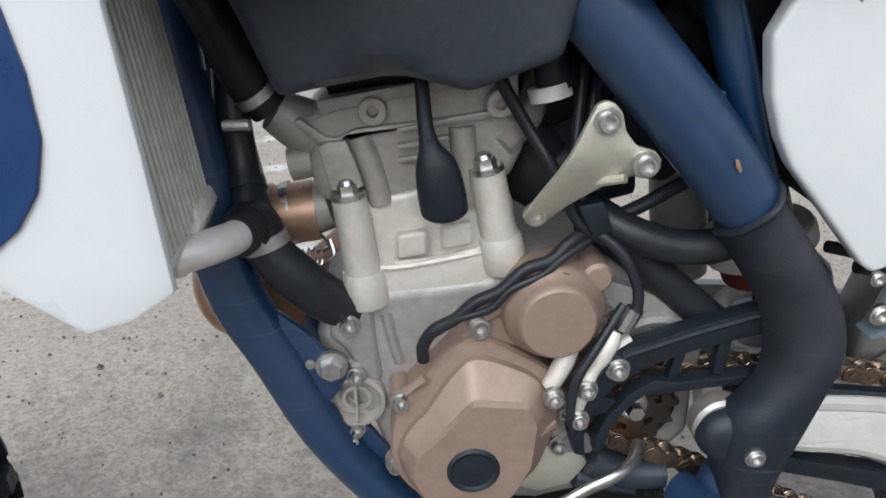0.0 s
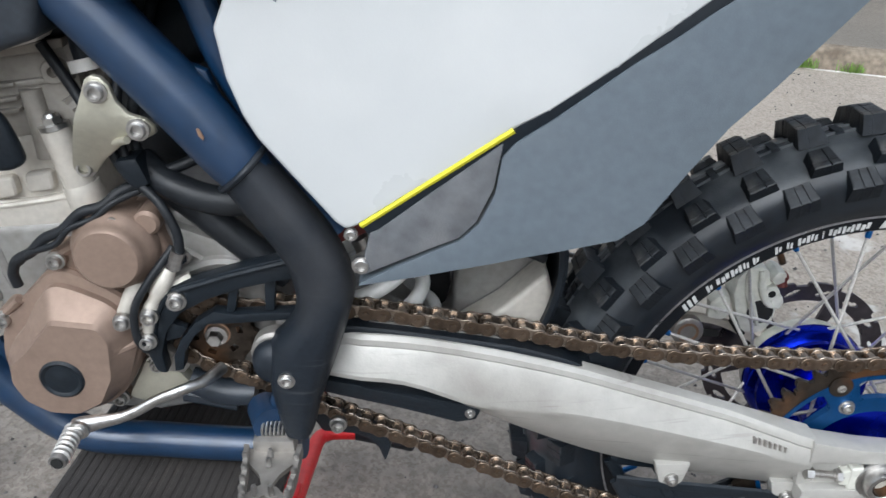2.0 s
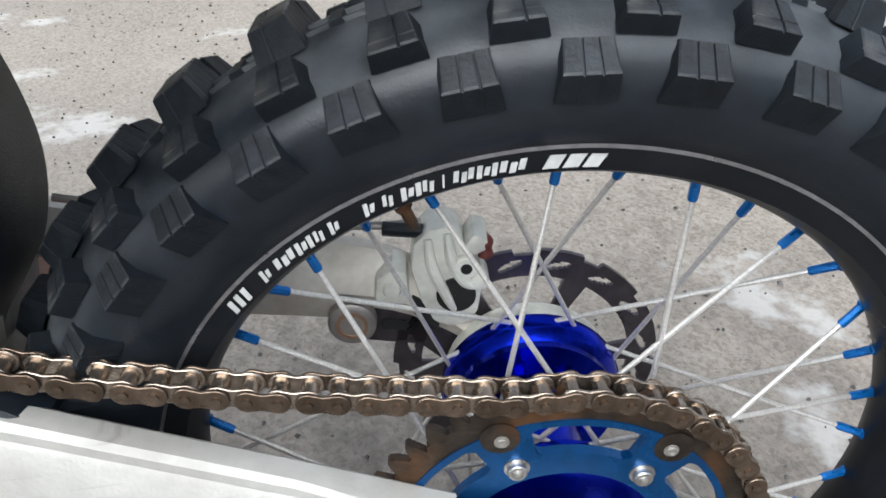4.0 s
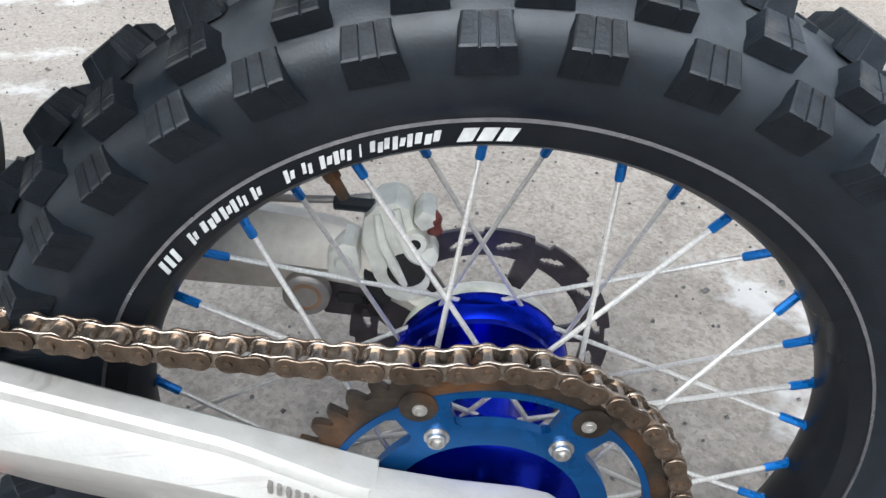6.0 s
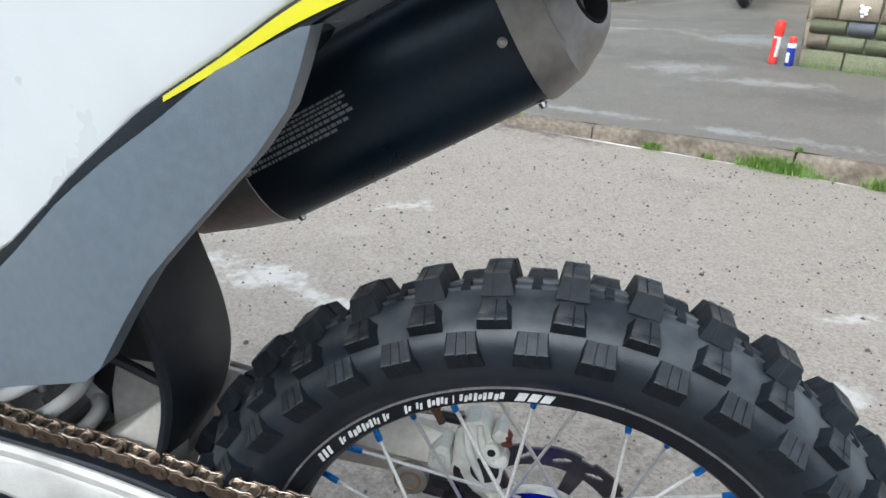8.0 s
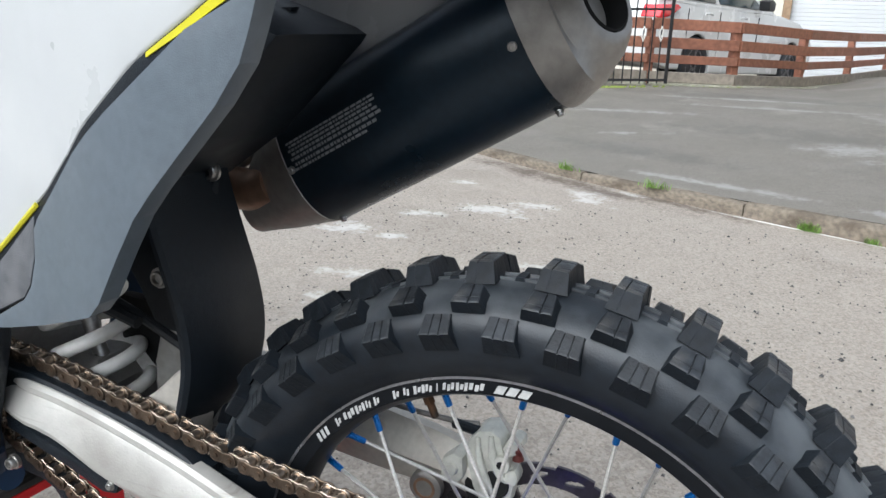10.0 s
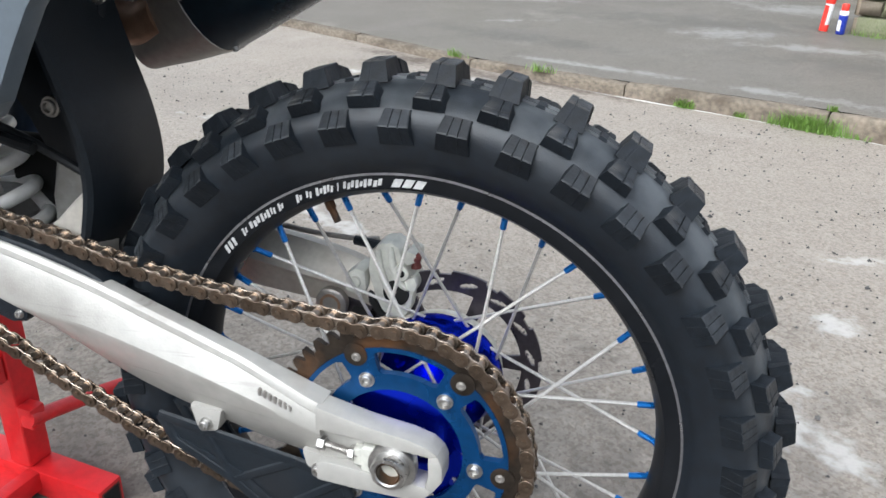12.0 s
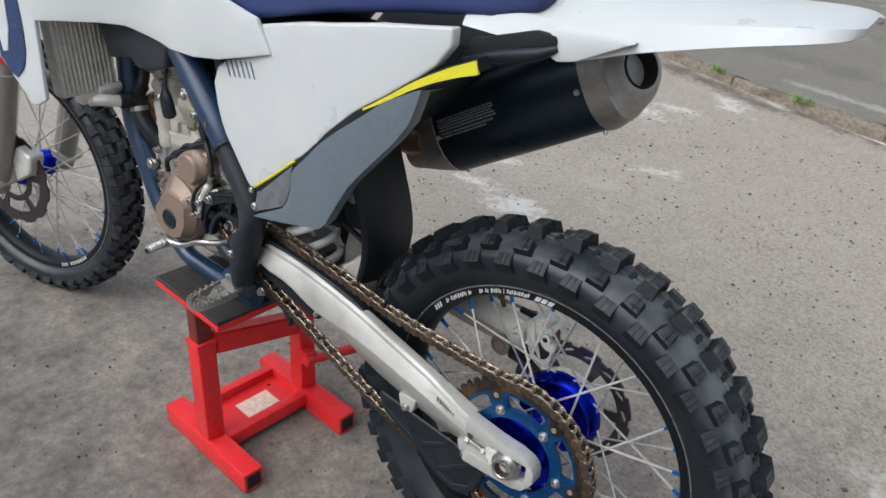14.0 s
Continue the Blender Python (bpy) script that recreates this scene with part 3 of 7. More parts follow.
def knob_block(prof, w_in, w_out, w_base, cuts_x, cuts_y):
    """A tread block: prof gives (y, radius) of the face's inner and outer edge and of the outer and inner foot;
    widths run round the tyre; narrow cuts cross its face."""
    b = B()
    (yi, ri), (yo, ro), (yb, rb), (yc, rc) = prof

    def lines(cuts, size):
        g = .0006 / size
        out = [(0.0, 0), (.04, 1), (.96, 1), (1.0, 0)]
        for c in cuts:
            out += [(c - g, 1), (c - g * .5, 2), (c + g * .5, 2), (c + g, 1)]
        return sorted(out)
    us, vs = lines(cuts_x, w_in), lines(cuts_y, math.hypot(yo - yi, ro - ri))
    drop = {0: -.0008, 1: 0.0, 2: -.0016}
    top = []
    for v, kv in vs:
        w = w_in + (w_out - w_in) * v
        top.append([b.verts.new(((u - .5) * w, yi + (yo - yi) * v, ri + (ro - ri) * v + min(drop[ku], drop[kv]))) for u, ku in us])
    for r0, r1 in zip(top, top[1:]):
        for k in range(len(us) - 1):
            # top faces take the paler worn and skylit material
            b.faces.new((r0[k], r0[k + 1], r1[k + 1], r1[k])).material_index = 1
    n, m = len(us), len(vs)
    ring = top[0] + [top[j][-1] for j in range(1, m)] + top[-1][-2::-1] + [top[j][0] for j in range(m - 2, 0, -1)]

    def low(u, v):
        return ((u - .5) * w_base * (1 + .06 * v), yc + (yb - yc) * v, rc + (rb - rc) * v)
    place = [(u, 0) for u, _ in us] + [(1, v) for v, _ in vs[1:]] + [(u, 1) for u, _ in us[-2::-1]] + [(0, v) for v, _ in vs[-2:0:-1]]
    foot_ = [b.verts.new(low(u, v)) for u, v in place]
    for k in range(len(ring)):
        q = (k + 1) % len(ring)
        b.faces.new((ring[k], ring[q], foot_[q], foot_[k]))
    return b


def ring_wheel(at, steer, tyre_prof, knobs, knob_n, phase, rim_r, spoke_n, spoke0, hub_parts, flange, prefix):
    """Tyre with separate knobs, rim with spokes and nipples. flange: radius, place, sweep and nipple offset on either side."""
    base = Matrix.Translation(at) @ pose(0, 0, 0, 0, 0, steer)
    b = B()
    lathe(b, tyre_prof, seg=144, closed=True)
    tyre = part(prefix + "_tyre", b, M["tyre"], bike, "black knobbly tyre with dusty tread")
    tyre.matrix_basis = base
    for prof, w_in, w_out, w_base, cuts_x, cuts_y, off in knobs:
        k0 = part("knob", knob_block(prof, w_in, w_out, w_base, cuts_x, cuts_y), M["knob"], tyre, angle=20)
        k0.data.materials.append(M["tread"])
        for k in range(knob_n):
            a = phase + off + 360 * k / knob_n
            m = pose(0, 0, 0, 0, 90 - a + random.Random(k * 3 + off).uniform(-.25, .25), 0)
            if k == 0:
                k0.matrix_basis = m
            else:
                again(k0, m)
    b = B()
    w = 0.0275
    rr = rim_r
    prof = [(rr, -w), (rr, -w + .003), (rr - .009, -w + .004), (rr - .011, -.012), (rr - .016, -.009), (rr - .0165, .009), (rr - .011, .012), (rr - .009, w - .004), (rr, w - .003), (rr, w),
            (rr - .006, w + .0005), (rr - .0145, w - .001), (rr - .019, .019), (rr - .0225, .010), (rr - .0235, 0), (rr - .0225, -.010), (rr - .019, -.019), (rr - .0145, -w + .001), (rr - .006, -w - .0005)]
    lathe(b, prof, seg=144, closed=True)
    rim = part(prefix + "_rim", b, M["rim"], bike, "black anodised spoked rim with worn silver edge")
    rim.matrix_basis = base
    b = B()
    lathe(b, [(rr - .0010, -w - .0012), (rr + .0012, -w - .0010), (rr + .0012, -w + .002), (rr - .0010, -w + .0015)], seg=144, closed=True)
    part("rim_edge", b, M["edge"], rim, "scuffed silver rim edge")
    # spokes cross in pairs, the far side lacing against the near side
    sp = ni = None
    for k in range(spoke_n):
        a = radians(spoke0 + 360 / spoke_n * k)
        side = k % 2
        sense = (1 if (k // 2) % 2 == 0 else -1) * (1 if side == 0 else -1)
        fr, fy, sweep, ny = flange[side]
        h = a + sense * radians(sweep)
        p0 = Vector(((rr - .0228) * math.cos(a), ny, (rr - .0228) * math.sin(a)))
        p1 = Vector((fr * math.cos(h), fy, fr * math.sin(h)))
        d = p1 - p0
        q = d.to_track_quat('Z', 'Y').to_matrix().to_4x4()
        if ni is None:
            bb = B()
            lathe(bb, [(0.0042, -0.006), (0.0042, 0.0), (0.0031, 0.001), (0.0031, 0.0165), (0.0024, 0.018)], seg=8, axis='z')
            ni = part("nipple", bb, M["nipple"], rim, "blue spoke nipple")
            bb = B()
            lathe(bb, [(0.0018, 0.0), (0.0018, 1.0)], seg=8, axis='z')
            sp = part("spoke", bb, M["steel"], rim)
            ni.matrix_basis = Matrix.Translation(p0) @ q
            sp.matrix_basis = Matrix.Translation(p0) @ q @ Matrix.Diagonal((1, 1, d.length, 1))
        else:
            again(ni, Matrix.Translation(p0) @ q)
            again(sp, Matrix.Translation(p0) @ q @ Matrix.Diagonal((1, 1, d.length, 1)))
    b = B()
    for prof in hub_parts:
        lathe(b, prof, seg=48)
    hub = part(prefix + "_hub", b, M["hub"], bike, "bright blue anodised wheel hub")
    hub.matrix_basis = base
    return tyre, rim, hub, base


REAR_TYRE = [(.250, -.024), (.2565, -.029), (.262, -.037), (.274, -.0455), (.290, -.0520), (.303, -.0530), (.3135, -.0485), (.3225, -.039), (.3290, -.025), (.3325, -.010), (.3328, -.0075), (.3350, -.0070), (.3352, -.0052), (.3330, -.0046), (.3330, .0046), (.3352, .0052), (.3350, .0070), (.3328, .0075), (.3325, .010), (.3290, .025), (.3225, .039), (.3135, .0485), (.303, .0530), (.290, .0520), (.274, .0455), (.262, .037), (.2565, .029), (.250, .024), (.246, .02), (.246, -.02)]
REAR_KNOBS = [([(-.0480, .3165), (-.0622, .3046), (-.0520, .2870), (-.0440, .3120)], .0225, .0257, .0275, (.36, .68), (), 3.95),
              ([(-.0330, .3362), (-.0525, .3278), (-.0470, .3165), (-.0300, .3260)], .0180, .0235, .0255, (.62,), (.72,), -.72),
              ([(.0165, .3490), (-.0130, .3490), (-.0205, .3320), (.0185, .3315)], .0200, .0205, .0250, (.36,), (.24, .8), -.9),
              ([(.0215, .3462), (.0375, .3405), (.0400, .3220), (.0195, .3310)], .0190, .0200, .0240, (.5,), (.5,), -1.1),
              ([(.0330, .3325), (.0500, .3270), (.0460, .3170), (.0300, .3260)], .0180, .0225, .0250, (.62,), (), 3.95),
              ([(.0480, .3165), (.0622, .3046), (.0520, .2870), (.0440, .3120)], .0225, .0257, .0275, (.36, .68), (), -.9)]
HUB = [[(.018, -.058), (.028, -.054), (.056, -.052), (.056, -.046), (.044, -.043), (.034, -.036), (.031, -.03), (.029, 0), (.030, .03), (.034, .046)],
       [(.0545, -.042), (.0545, -.034), (.044, -.033), (.044, -.043)],
       [(.056, .0525), (.0665, .0640), (.0695, .0700), (.0695, .0760), (.0650, .0790), (.0500, .0800), (.0200, .0800)]]
tyre, rim, hub, WB = ring_wheel(AX, 0, REAR_TYRE, REAR_KNOBS, 37, 88.75, .2545, 36, 92.0, HUB, [(.0493, -.038, 72.8, .010), (.056, .078, 54.0, .010)], "rear")
# low ties across the crown, half way between the tall blocks
b = B()
loft(b, [[(e * w_, y_a, r_a) for w_, r_a, y_a in ((.0045, .3315, -.0085), (.0045, .3315, .0085), (.0035, .3358, .0080), (.0035, .3358, -.0080))] for e in (-1, 1)])
tie = part("crown_tie", b, M["knob"], tyre)
for k in range(37):
    m = pose(0, 0, 0, 0, 90 - (88.75 + 3.95 + 360 * k / 37), 0)
    if k:
        again(tie, m)
    else:
        tie.matrix_basis = m
b = B()
polar(b, [.030, .0375, .041, .0445, .0485, .052, .062], 144, lambda r, a: not (.0375 < r < .0485 and (a - 60) % 45 < (15 if .041 < r < .0445 else 11)), .0475, .0535)
part("hub_flange", b, M["hub"], hub, "blue hub flange with oval holes")
b = B()
lathe(b, [(.046, .0800), (.0655, .0810), (.0665, .0830), (.0650, .0960), (.046, .0970)], seg=48)
part("disc_mount", b, M["caliper"], hub, "pale metal disc mounting ring")
b = B()
tube(b, [(.2335 * math.cos(radians(115.4)), .004, .2335 * math.sin(radians(115.4)), .0055), (.222 * math.cos(radians(115.4)), .004, .222 * math.sin(radians(115.4)), .0055)], seg=6, n=1)
tube(b, [(.222 * math.cos(radians(115.4)), .004, .222 * math.sin(radians(115.4)), .0038), (.208 * math.cos(radians(115.4)), .004, .208 * math.sin(radians(115.4)), .0036)], seg=10, n=1)
part("tyre_valve", b, M["tooth"], rim, "brown brass tyre valve with a nut")

# white marks on the rim's side
b = B()


def rim_bar(b, a0, a1, r0, r1, slant, y=-.0287):
    pts = []
    n = 3
    for k in range(n + 1):
        pts.append((r0, a0 + (a1 - a0) * k / n))
    for k in range(n + 1):
        pts.append((r1, a1 + (a0 - a1) * k / n - slant))
    vs = [b.verts.new((r * math.cos(radians(a)), y, r * math.sin(radians(a)))) for r, a in pts]
    b.faces.new(vs)


for a in (141.2, 139.8, 138.4):
    rim_bar(b, a, a - .85, .2425, .2505, .5)
for group in (((134.6, 2.3), (132.0, 3.2), (128.4, 2.6), (125.4, 1.9), (123.2, 2.2)), ((118.2, 2.3), (115.6, 2.0), (113.2, 2.6), (110.4, 2.1), (108.0, 1.0), (106.6, 2.5), (103.8, 2.5), (101.0, 3.1))):
    for i, (a, w) in enumerate(group):
        n_ = 3 if w > 2.4 else 2 if w > 1.2 else 1
        for k in range(n_):
            rim_bar(b, a - k * w * .36, a - k * w * .36 - w * .26, .2430 + .0012 * ((i + k) % 2), .2502 - .0015 * (k % 3 == 1), .45)
for a in (95.9, 93.5, 91.1):
    rim_bar(b, a, a - 1.9, .2428, .2503, 1.0)
part("rim_marking", b, M["decal"], rim, "white bar markings on the black rim")

# sprocket, steel outside and blue inside
b = B()
NT = 49
RP = 0.015875 / (2 * math.sin(math.pi / NT))
polar(b, [.101, .1095, RP + .0045], NT * 6, lambda r, a: True, -.0675, -.0620, wave=lambda a: (-.0095 if (a * NT / 360) % 1 < .5 else 0) + (-.003 if abs((a * NT / 360) % 1 - .5) < .1 or (a * NT / 360) % 1 > .9 else 0))
sprk = part("sprocket_ring", b, M["tooth"], bike, "oily brown steel sprocket teeth")
sprk.matrix_basis = WB
PH = -5.4


def web(r, a):
    q = abs((a - PH + 30) % 60 - 30)
    if r < .0790 or r > .1010:
        return True
    edge = min(r - .0790, .1010 - r)
    return q < 10.0 + 3.0 * max(0, 1 - edge / .004) ** 2


b = B()
polar(b, [.0625, .07, .0765, .0790, .0796, .0804, .0815, .083, .085, .090, .095, .097, .0985, .0996, .1004, .1010, .1035, .1055], 720, web, -.0685, -.0615)
carrier = part("sprocket_carrier", b, M["sprocket"], bike, "blue anodised sprocket carrier with cut-outs")
carrier.matrix_basis = WB
for k in range(6):
    a = radians(PH + 60 * k)
    o = bolt(carrier, .075 * math.cos(a), -.068, .075 * math.sin(a), .0062, .006, "sprocket_bolt")
    bb = B()
    lathe(bb, [(.0115, -.0640), (.0115, -.0692), (.0105, -.0694), (.0001, -.0694)], at=(.1015 * math.cos(a), 0, .1015 * math.sin(a)), seg=20)
    part("rivet_lobe", bb, M["tooth"], carrier, "dark oily steel lobe")
    bolt(carrier, .0992 * math.cos(a), -.0694, .0992 * math.sin(a), .0036, .0018, "rivet", M["titan"], False)
b = B()
polar(b, [.052, .0565, .0640], 288, lambda r, a: True, -.0600, -.052, wave=lambda a: -.005 if (a + 6) % 30 < 9 else 0)
lathe(b, [(.056, -.0598), (.0520, -.0590), (.0440, -.0540), (.0400, -.0500), (.0385, -.0530), (.0340, -.0540), (.0200, -.0530)], seg=60)
part("hub_spider", b, M["hub"], hub, "deep blue scalloped sprocket mount")

# brake disc and caliper on the far side
b = B()


def disc_keep(r, a):
    if r < .088:
        return (a % 60 < 13) or r < .058
    q = (a + r * 900) % 22.5
    return not ((q - 10) ** 2 / 22 + (r - .0988) ** 2 / .0000195 < 1)


polar(b, [.05, .058, .07, .08, .088, .094, .0955, .097, .0985, .100, .1015, .1035, .1075, .112], 480, disc_keep, .062, .066, wave=lambda a: -.0045 if (a % 30) < 9 else 0)
disc = part("rear_brake_disc", b, M["disc"], bike, "wavy drilled steel brake disc")
disc.matrix_basis = WB @ Matrix.Translation((0, .042, 0)) @ Matrix.Diagonal((.955, 1, .955, 1))
b = B()
prism(b, [(-.0925, .486), (-.0905, .507), (-.080, .519), (-.066, .5225), (-.056, .516), (-.052, .50), (-.042, .492), (-.039, .47), (-.041, .448), (-.048, .436), (-.062, .432), (-.075, .437), (-.084, .455)], .090, .125, .0045, 2)
cal = part("brake_caliper", b, M["caliper"], bike, "dusty silver rear brake caliper", angle=30)
b = B()
tube(b, [(-.080, .0905, .512, .003), (-.0765, .0875, .49, .0042), (-.067, .0885, .466, .0042), (-.058, .0905, .446, .003)], seg=10)
tube(b, [(-.066, .0905, .517, .003), (-.0625, .0875, .497, .0045), (-.054, .0885, .478, .0045), (-.045, .0905, .47, .003)], seg=10)
part("caliper_ridge", b, M["caliper"], cal)
b = B()
prism(b, [(-.054, .507), (-.047, .5165), (-.037, .5135), (-.036, .504), (-.047, .498)], .088, .12, .003)
prism(b, [(-.049, .484), (-.038, .487), (-.034, .478), (-.037, .468), (-.048, .470)], .087, .12, .003)
part("caliper_lug", b, M["caliper"], cal)
b = B()
lathe(b, [(.0001, .0835), (.0082, .0835), (.0092, .0845), (.0092, .0960)], at=(-.0520, 0, .4905), seg=22)
boss_ = part("caliper_boss", b, M["caliper"], cal)
# black disc proud of the boss stands in for the socket's shade
b = B()
lathe(b, [(.0001, .0828), (.0042, .0828), (.0045, .0838)], at=(-.0520, 0, .4905), seg=16)
part("pin_socket", b, M["soot"], boss_, "black disc for the shade in the slide pin's socket")
b = B()
tube(b, [(-.0400, .094, .512, .0045), (-.0385, .094, .507, .0062), (-.0380, .094, .502, .0048), (-.0375, .094, .496, .0060)], seg=12)
part("rubber_bellow", b, M["redworn"], cal, "brown rubber pin boot")
# the recess has its shade painted: black disc inside the boot ring
b = B()
lathe(b, [(.0001, .0882), (.0125, .0880), (.0135, .0872), (.0148, .0878), (.0148, .094)], at=(-.0585, 0, .4640), seg=28)
part("piston_bore", b, M["soot"], cal, "rubber boot ring round a recess painted black for shade")
# solid black block painted in for the shaded pad gap
b = B()
prism(b, [(-.0915, .4600), (-.0850, .4560), (-.0760, .4400), (-.0700, .4360), (-.0730, .4320), (-.0800, .4340), (-.0900, .4480)], .0870, .1, .002)
part("pad_gap", b, M["soot"], cal, "black block for the shade in the gap over the brake pads")
b = B()
prism(b, [(-.119, .457), (-.118, .478), (-.106, .4875), (-.095, .484), (-.093, .462), (-.10, .452)], .088, .12, .004, 2)
lathe(b, [(.0001, .0845), (.0055, .0848), (.0070, .0870), (.0070, .0900)], at=(-.106, 0, .470), seg=18)
part("caliper_pivot", b, M["caliper"], cal)
b = B()
prism(b, [(-.129, .452), (-.118, .457), (-.095, .454), (-.085, .442), (-.07, .432), (-.03, .402), (.03, .402), (.03, .372), (-.05, .372), (-.085, .404), (-.127, .409)], .104, .112, .003)
carrier_ = part("caliper_carrier", b, M["disc"], bike, "dark grey caliper mounting bracket with a slot")
# black inlay on the bracket; the slot's shade is colour only
b = B()
prism(b, [(-.1145, .4215), (-.1165, .4265), (-.1135, .4315), (-.096, .4295), (-.0935, .4245), (-.0965, .4200)], .1025, .1045, .0008)
part("bracket_slot", b, M["soot"], carrier_, "black inlay for the shade in the bracket's slot")
b = B()
tube(b, [(-.085, .105, .518), (-.12, .108, .513), (-.2, .11, .515), (-.34, .105, .54)], .0032, 8)
part("brake_hose", b, M["titan"], bike, "tan sheathed brake line")
b = B()
tube(b, [(-.083, .1, .513), (-.112, .104, .513)], .0055, 10, 1)
part("hose_union", b, M["plast"], bike)

# swingarm: two cast arms and a bridge
ARM = [(-.575, .556, .514, .508), (-.53, .553, .5105, .503), (-.46, .548, .504, .488), (-.39, .536, .478, .449), (-.31, .516, .4665, .412), (-.25, .4965, .4535, .390), (-.155, .4650, .4280, .366), (-.095, .4445, .410, .356), (-.066, .4345, .402, .353)]


def arm(s):
    b = B()
    secs = []
    for x, t, m, z in smooth_path(ARM, 4):
        z = z if s > 0 else max(z, t - .058)
        m = m if s > 0 else max(m, t - .03)
        w = .098 if x > -.5 else .098 - (-.5 - x) * .25
        k = max(.15, min(1, (-.07 - x) / .08))
        secs.append([(x, s * -(w - .0325), t - .012), (x, s * -(w - .031), t - .003), (x, s * -(w - .028), t - .0005), (x, s * -(w - .008 - .012 * k), t), (x, s * -(w - .004 - .011 * k), t - .0012), (x, s * -(w - .002 - .0095 * k), t - .005), (x, s * -(w - .001 - .0095 * k), t - .010), (x, s * -(w - .0025 - .0095 * k), t - .0122), (x, s * -(w - .001 - .0085 * k), t - .0155), (x, s * -(w - .0005), m + .005), (x, s * -(w - .0015), m), (x, s * -(w - .028), z + .004), (x, s * -(w - .033), z), (x, s * -.062, z), (x, s * -.06, z + .01)])
    loft(b, secs)
    o = part("swingarm", b, M["alu"], bike, "scuffed cast aluminium swingarm", angle=28)
    # the axle end: a loop of metal round the slot, with a sunk floor ahead of the axle
    b = B()
    for out in ([(-.070, .4345), (-.02, .4245), (.02, .4200), (.038, .4150), (.047, .4080), (.040, .4050), (-.064, .4100), (-.070, .4085)],
                [(-.070, .3535), (-.03, .3525), (.02, .3540), (.036, .3590), (.043, .3680), (.036, .3720), (-.058, .3760), (-.070, .3730)],
                [(.0375, .4060), (.0470, .4082), (.0515, .3980), (.0520, .3820), (.0430, .3672), (.0360, .3715), (.0385, .3850)]):
        prism(b, out, s * -.0985, s * -.074, .0022, 2)
    prism(b, [(-.072, .4100), (-.018, .4080), (-.018, .3730), (-.072, .3730)], s * -.0880, s * -.074, .001)
    part("axle_fork", b, M["alu"], o)
    return o


left_arm = arm(1)
b = B()
secs = []
for x, t, m, z in smooth_path([(-.56, .555, .52, .505), (-.45, .545, .508, .47), (-.35, .53, .492, .447), (-.25, .512, .472, .434), (-.17, .501, .460, .428), (-.106, .487, .452, .423), (-.06, .455, .43, .40), (-.02, .425, .40, .37), (.05, .41, .39, .362)], 4):
    secs.append([(x, .128, z), (x, .1115, z), (x, .1085, z + .003), (x, .1000, m - .002), (x, .0945, m + .003), (x, .0925, m + (t - m) * .15), (x, .0965, m + (t - m) * .45), (x, .1025, m + (t - m) * .76), (x, .110, t), (x, .122, t), (x, .128, t - .006)])
loft(b, secs)
far_arm = part("swingarm", b, M["cyl"], bike, "pale cast aluminium swingarm behind the wheel", angle=28)
b = B()
lathe(b, [(.0060, .0890), (.0150, .0885), (.0185, .0905), (.0190, .0990)], at=(-.137, 0, .436), seg=28)
part("guide_boss", b, M["titan"], far_arm, "dull grey round boss")
b = B()
lathe(b, [(.0001, .0960), (.0090, .0960), (.0095, .0880), (.0125, .0880), (.0130, .0925)], at=(-.137, 0, .436), seg=24)
part("boss_bore", b, M["copper"], far_arm, "brown bore of the boss")
b = B()
prism(b, [(-.44, .50), (-.40, .532), (-.3705, .552), (-.345, .577), (-.328, .592), (-.322, .57), (-.333, .50)], -.048, -.006, .006, 3)
tower = part("bridge_tower", b, M["cyl"], bike, "pale cast swingarm tower behind the shock")
# same casting as the tower; darker metal stands in for its shade
b = B()
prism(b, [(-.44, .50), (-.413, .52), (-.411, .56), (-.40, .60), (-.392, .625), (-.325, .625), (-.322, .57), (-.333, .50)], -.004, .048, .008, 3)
part("tower_wall", b, M["cast"], tower, "inner wall of the casting, in darker metal for its shade")
# solid black block painted as the shade in the hollow
b = B()
prism(b, [(-.49, .50), (-.42, .51), (-.414, .535), (-.417, .56), (-.426, .59), (-.45, .61), (-.49, .61)], .030, .046, .004)
part("tower_hollow", b, M["soot"], tower, "black block for the shade of the hollow behind the shock")
b = B()
secs = []
for y in (-.07, -.05, -.02, .02, .05, .07):
    k = 1 - .25 * (1 - (y / .07) ** 2)
    secs.append([(-.36 - .10 * (1 - (y / .07) ** 2), y, .49), (-.36 - .10 * (1 - (y / .07) ** 2), y, .53), (-.40 - .08 * (1 - (y / .07) ** 2), y, .553), (-.53, y, .555), (-.55, y, .54), (-.55, y, .50), (-.5, y, .478)])
loft(b, secs)
part("swingarm_bridge", b, M["cast"], bike)
b = B()
lathe(b, [(.0115, -.0700), (.0115, -.1080), (.0125, -.1092), (.0160, -.1088), (.0172, -.1060), (.0175, -.0985), (.0225, -.0985), (.0232, -.0970), (.0232, -.0930)], at=(.004, 0, .386), seg=36)
axn = part("axle_nut", b, M["zinc"], left_arm, "hollow axle end in a steel washer")
b = B()
lathe(b, [(.0113, -.1082), (.0113, -.0600), (.0100, -.0600), (.0100, -.1078)], at=(.004, 0, .386), seg=28, closed=True)
part("axle_bore", b, M["tooth"], axn, "rusty hollow axle bore")
# black floor carries the shade inside the hollow axle
b = B()
lathe(b, [(.0113, -.0880), (.0001, -.0880)], at=(.004, 0, .386), seg=28)
part("bore_floor", b, M["soot"], axn)
b = B()
prism(b, [(-.026, .4010), (.020, .4020), (.0255, .3960), (.0265, .3860), (.0250, .3770), (.020, .3720), (-.026, .3740)], -.0975, -.086, .003, 3)
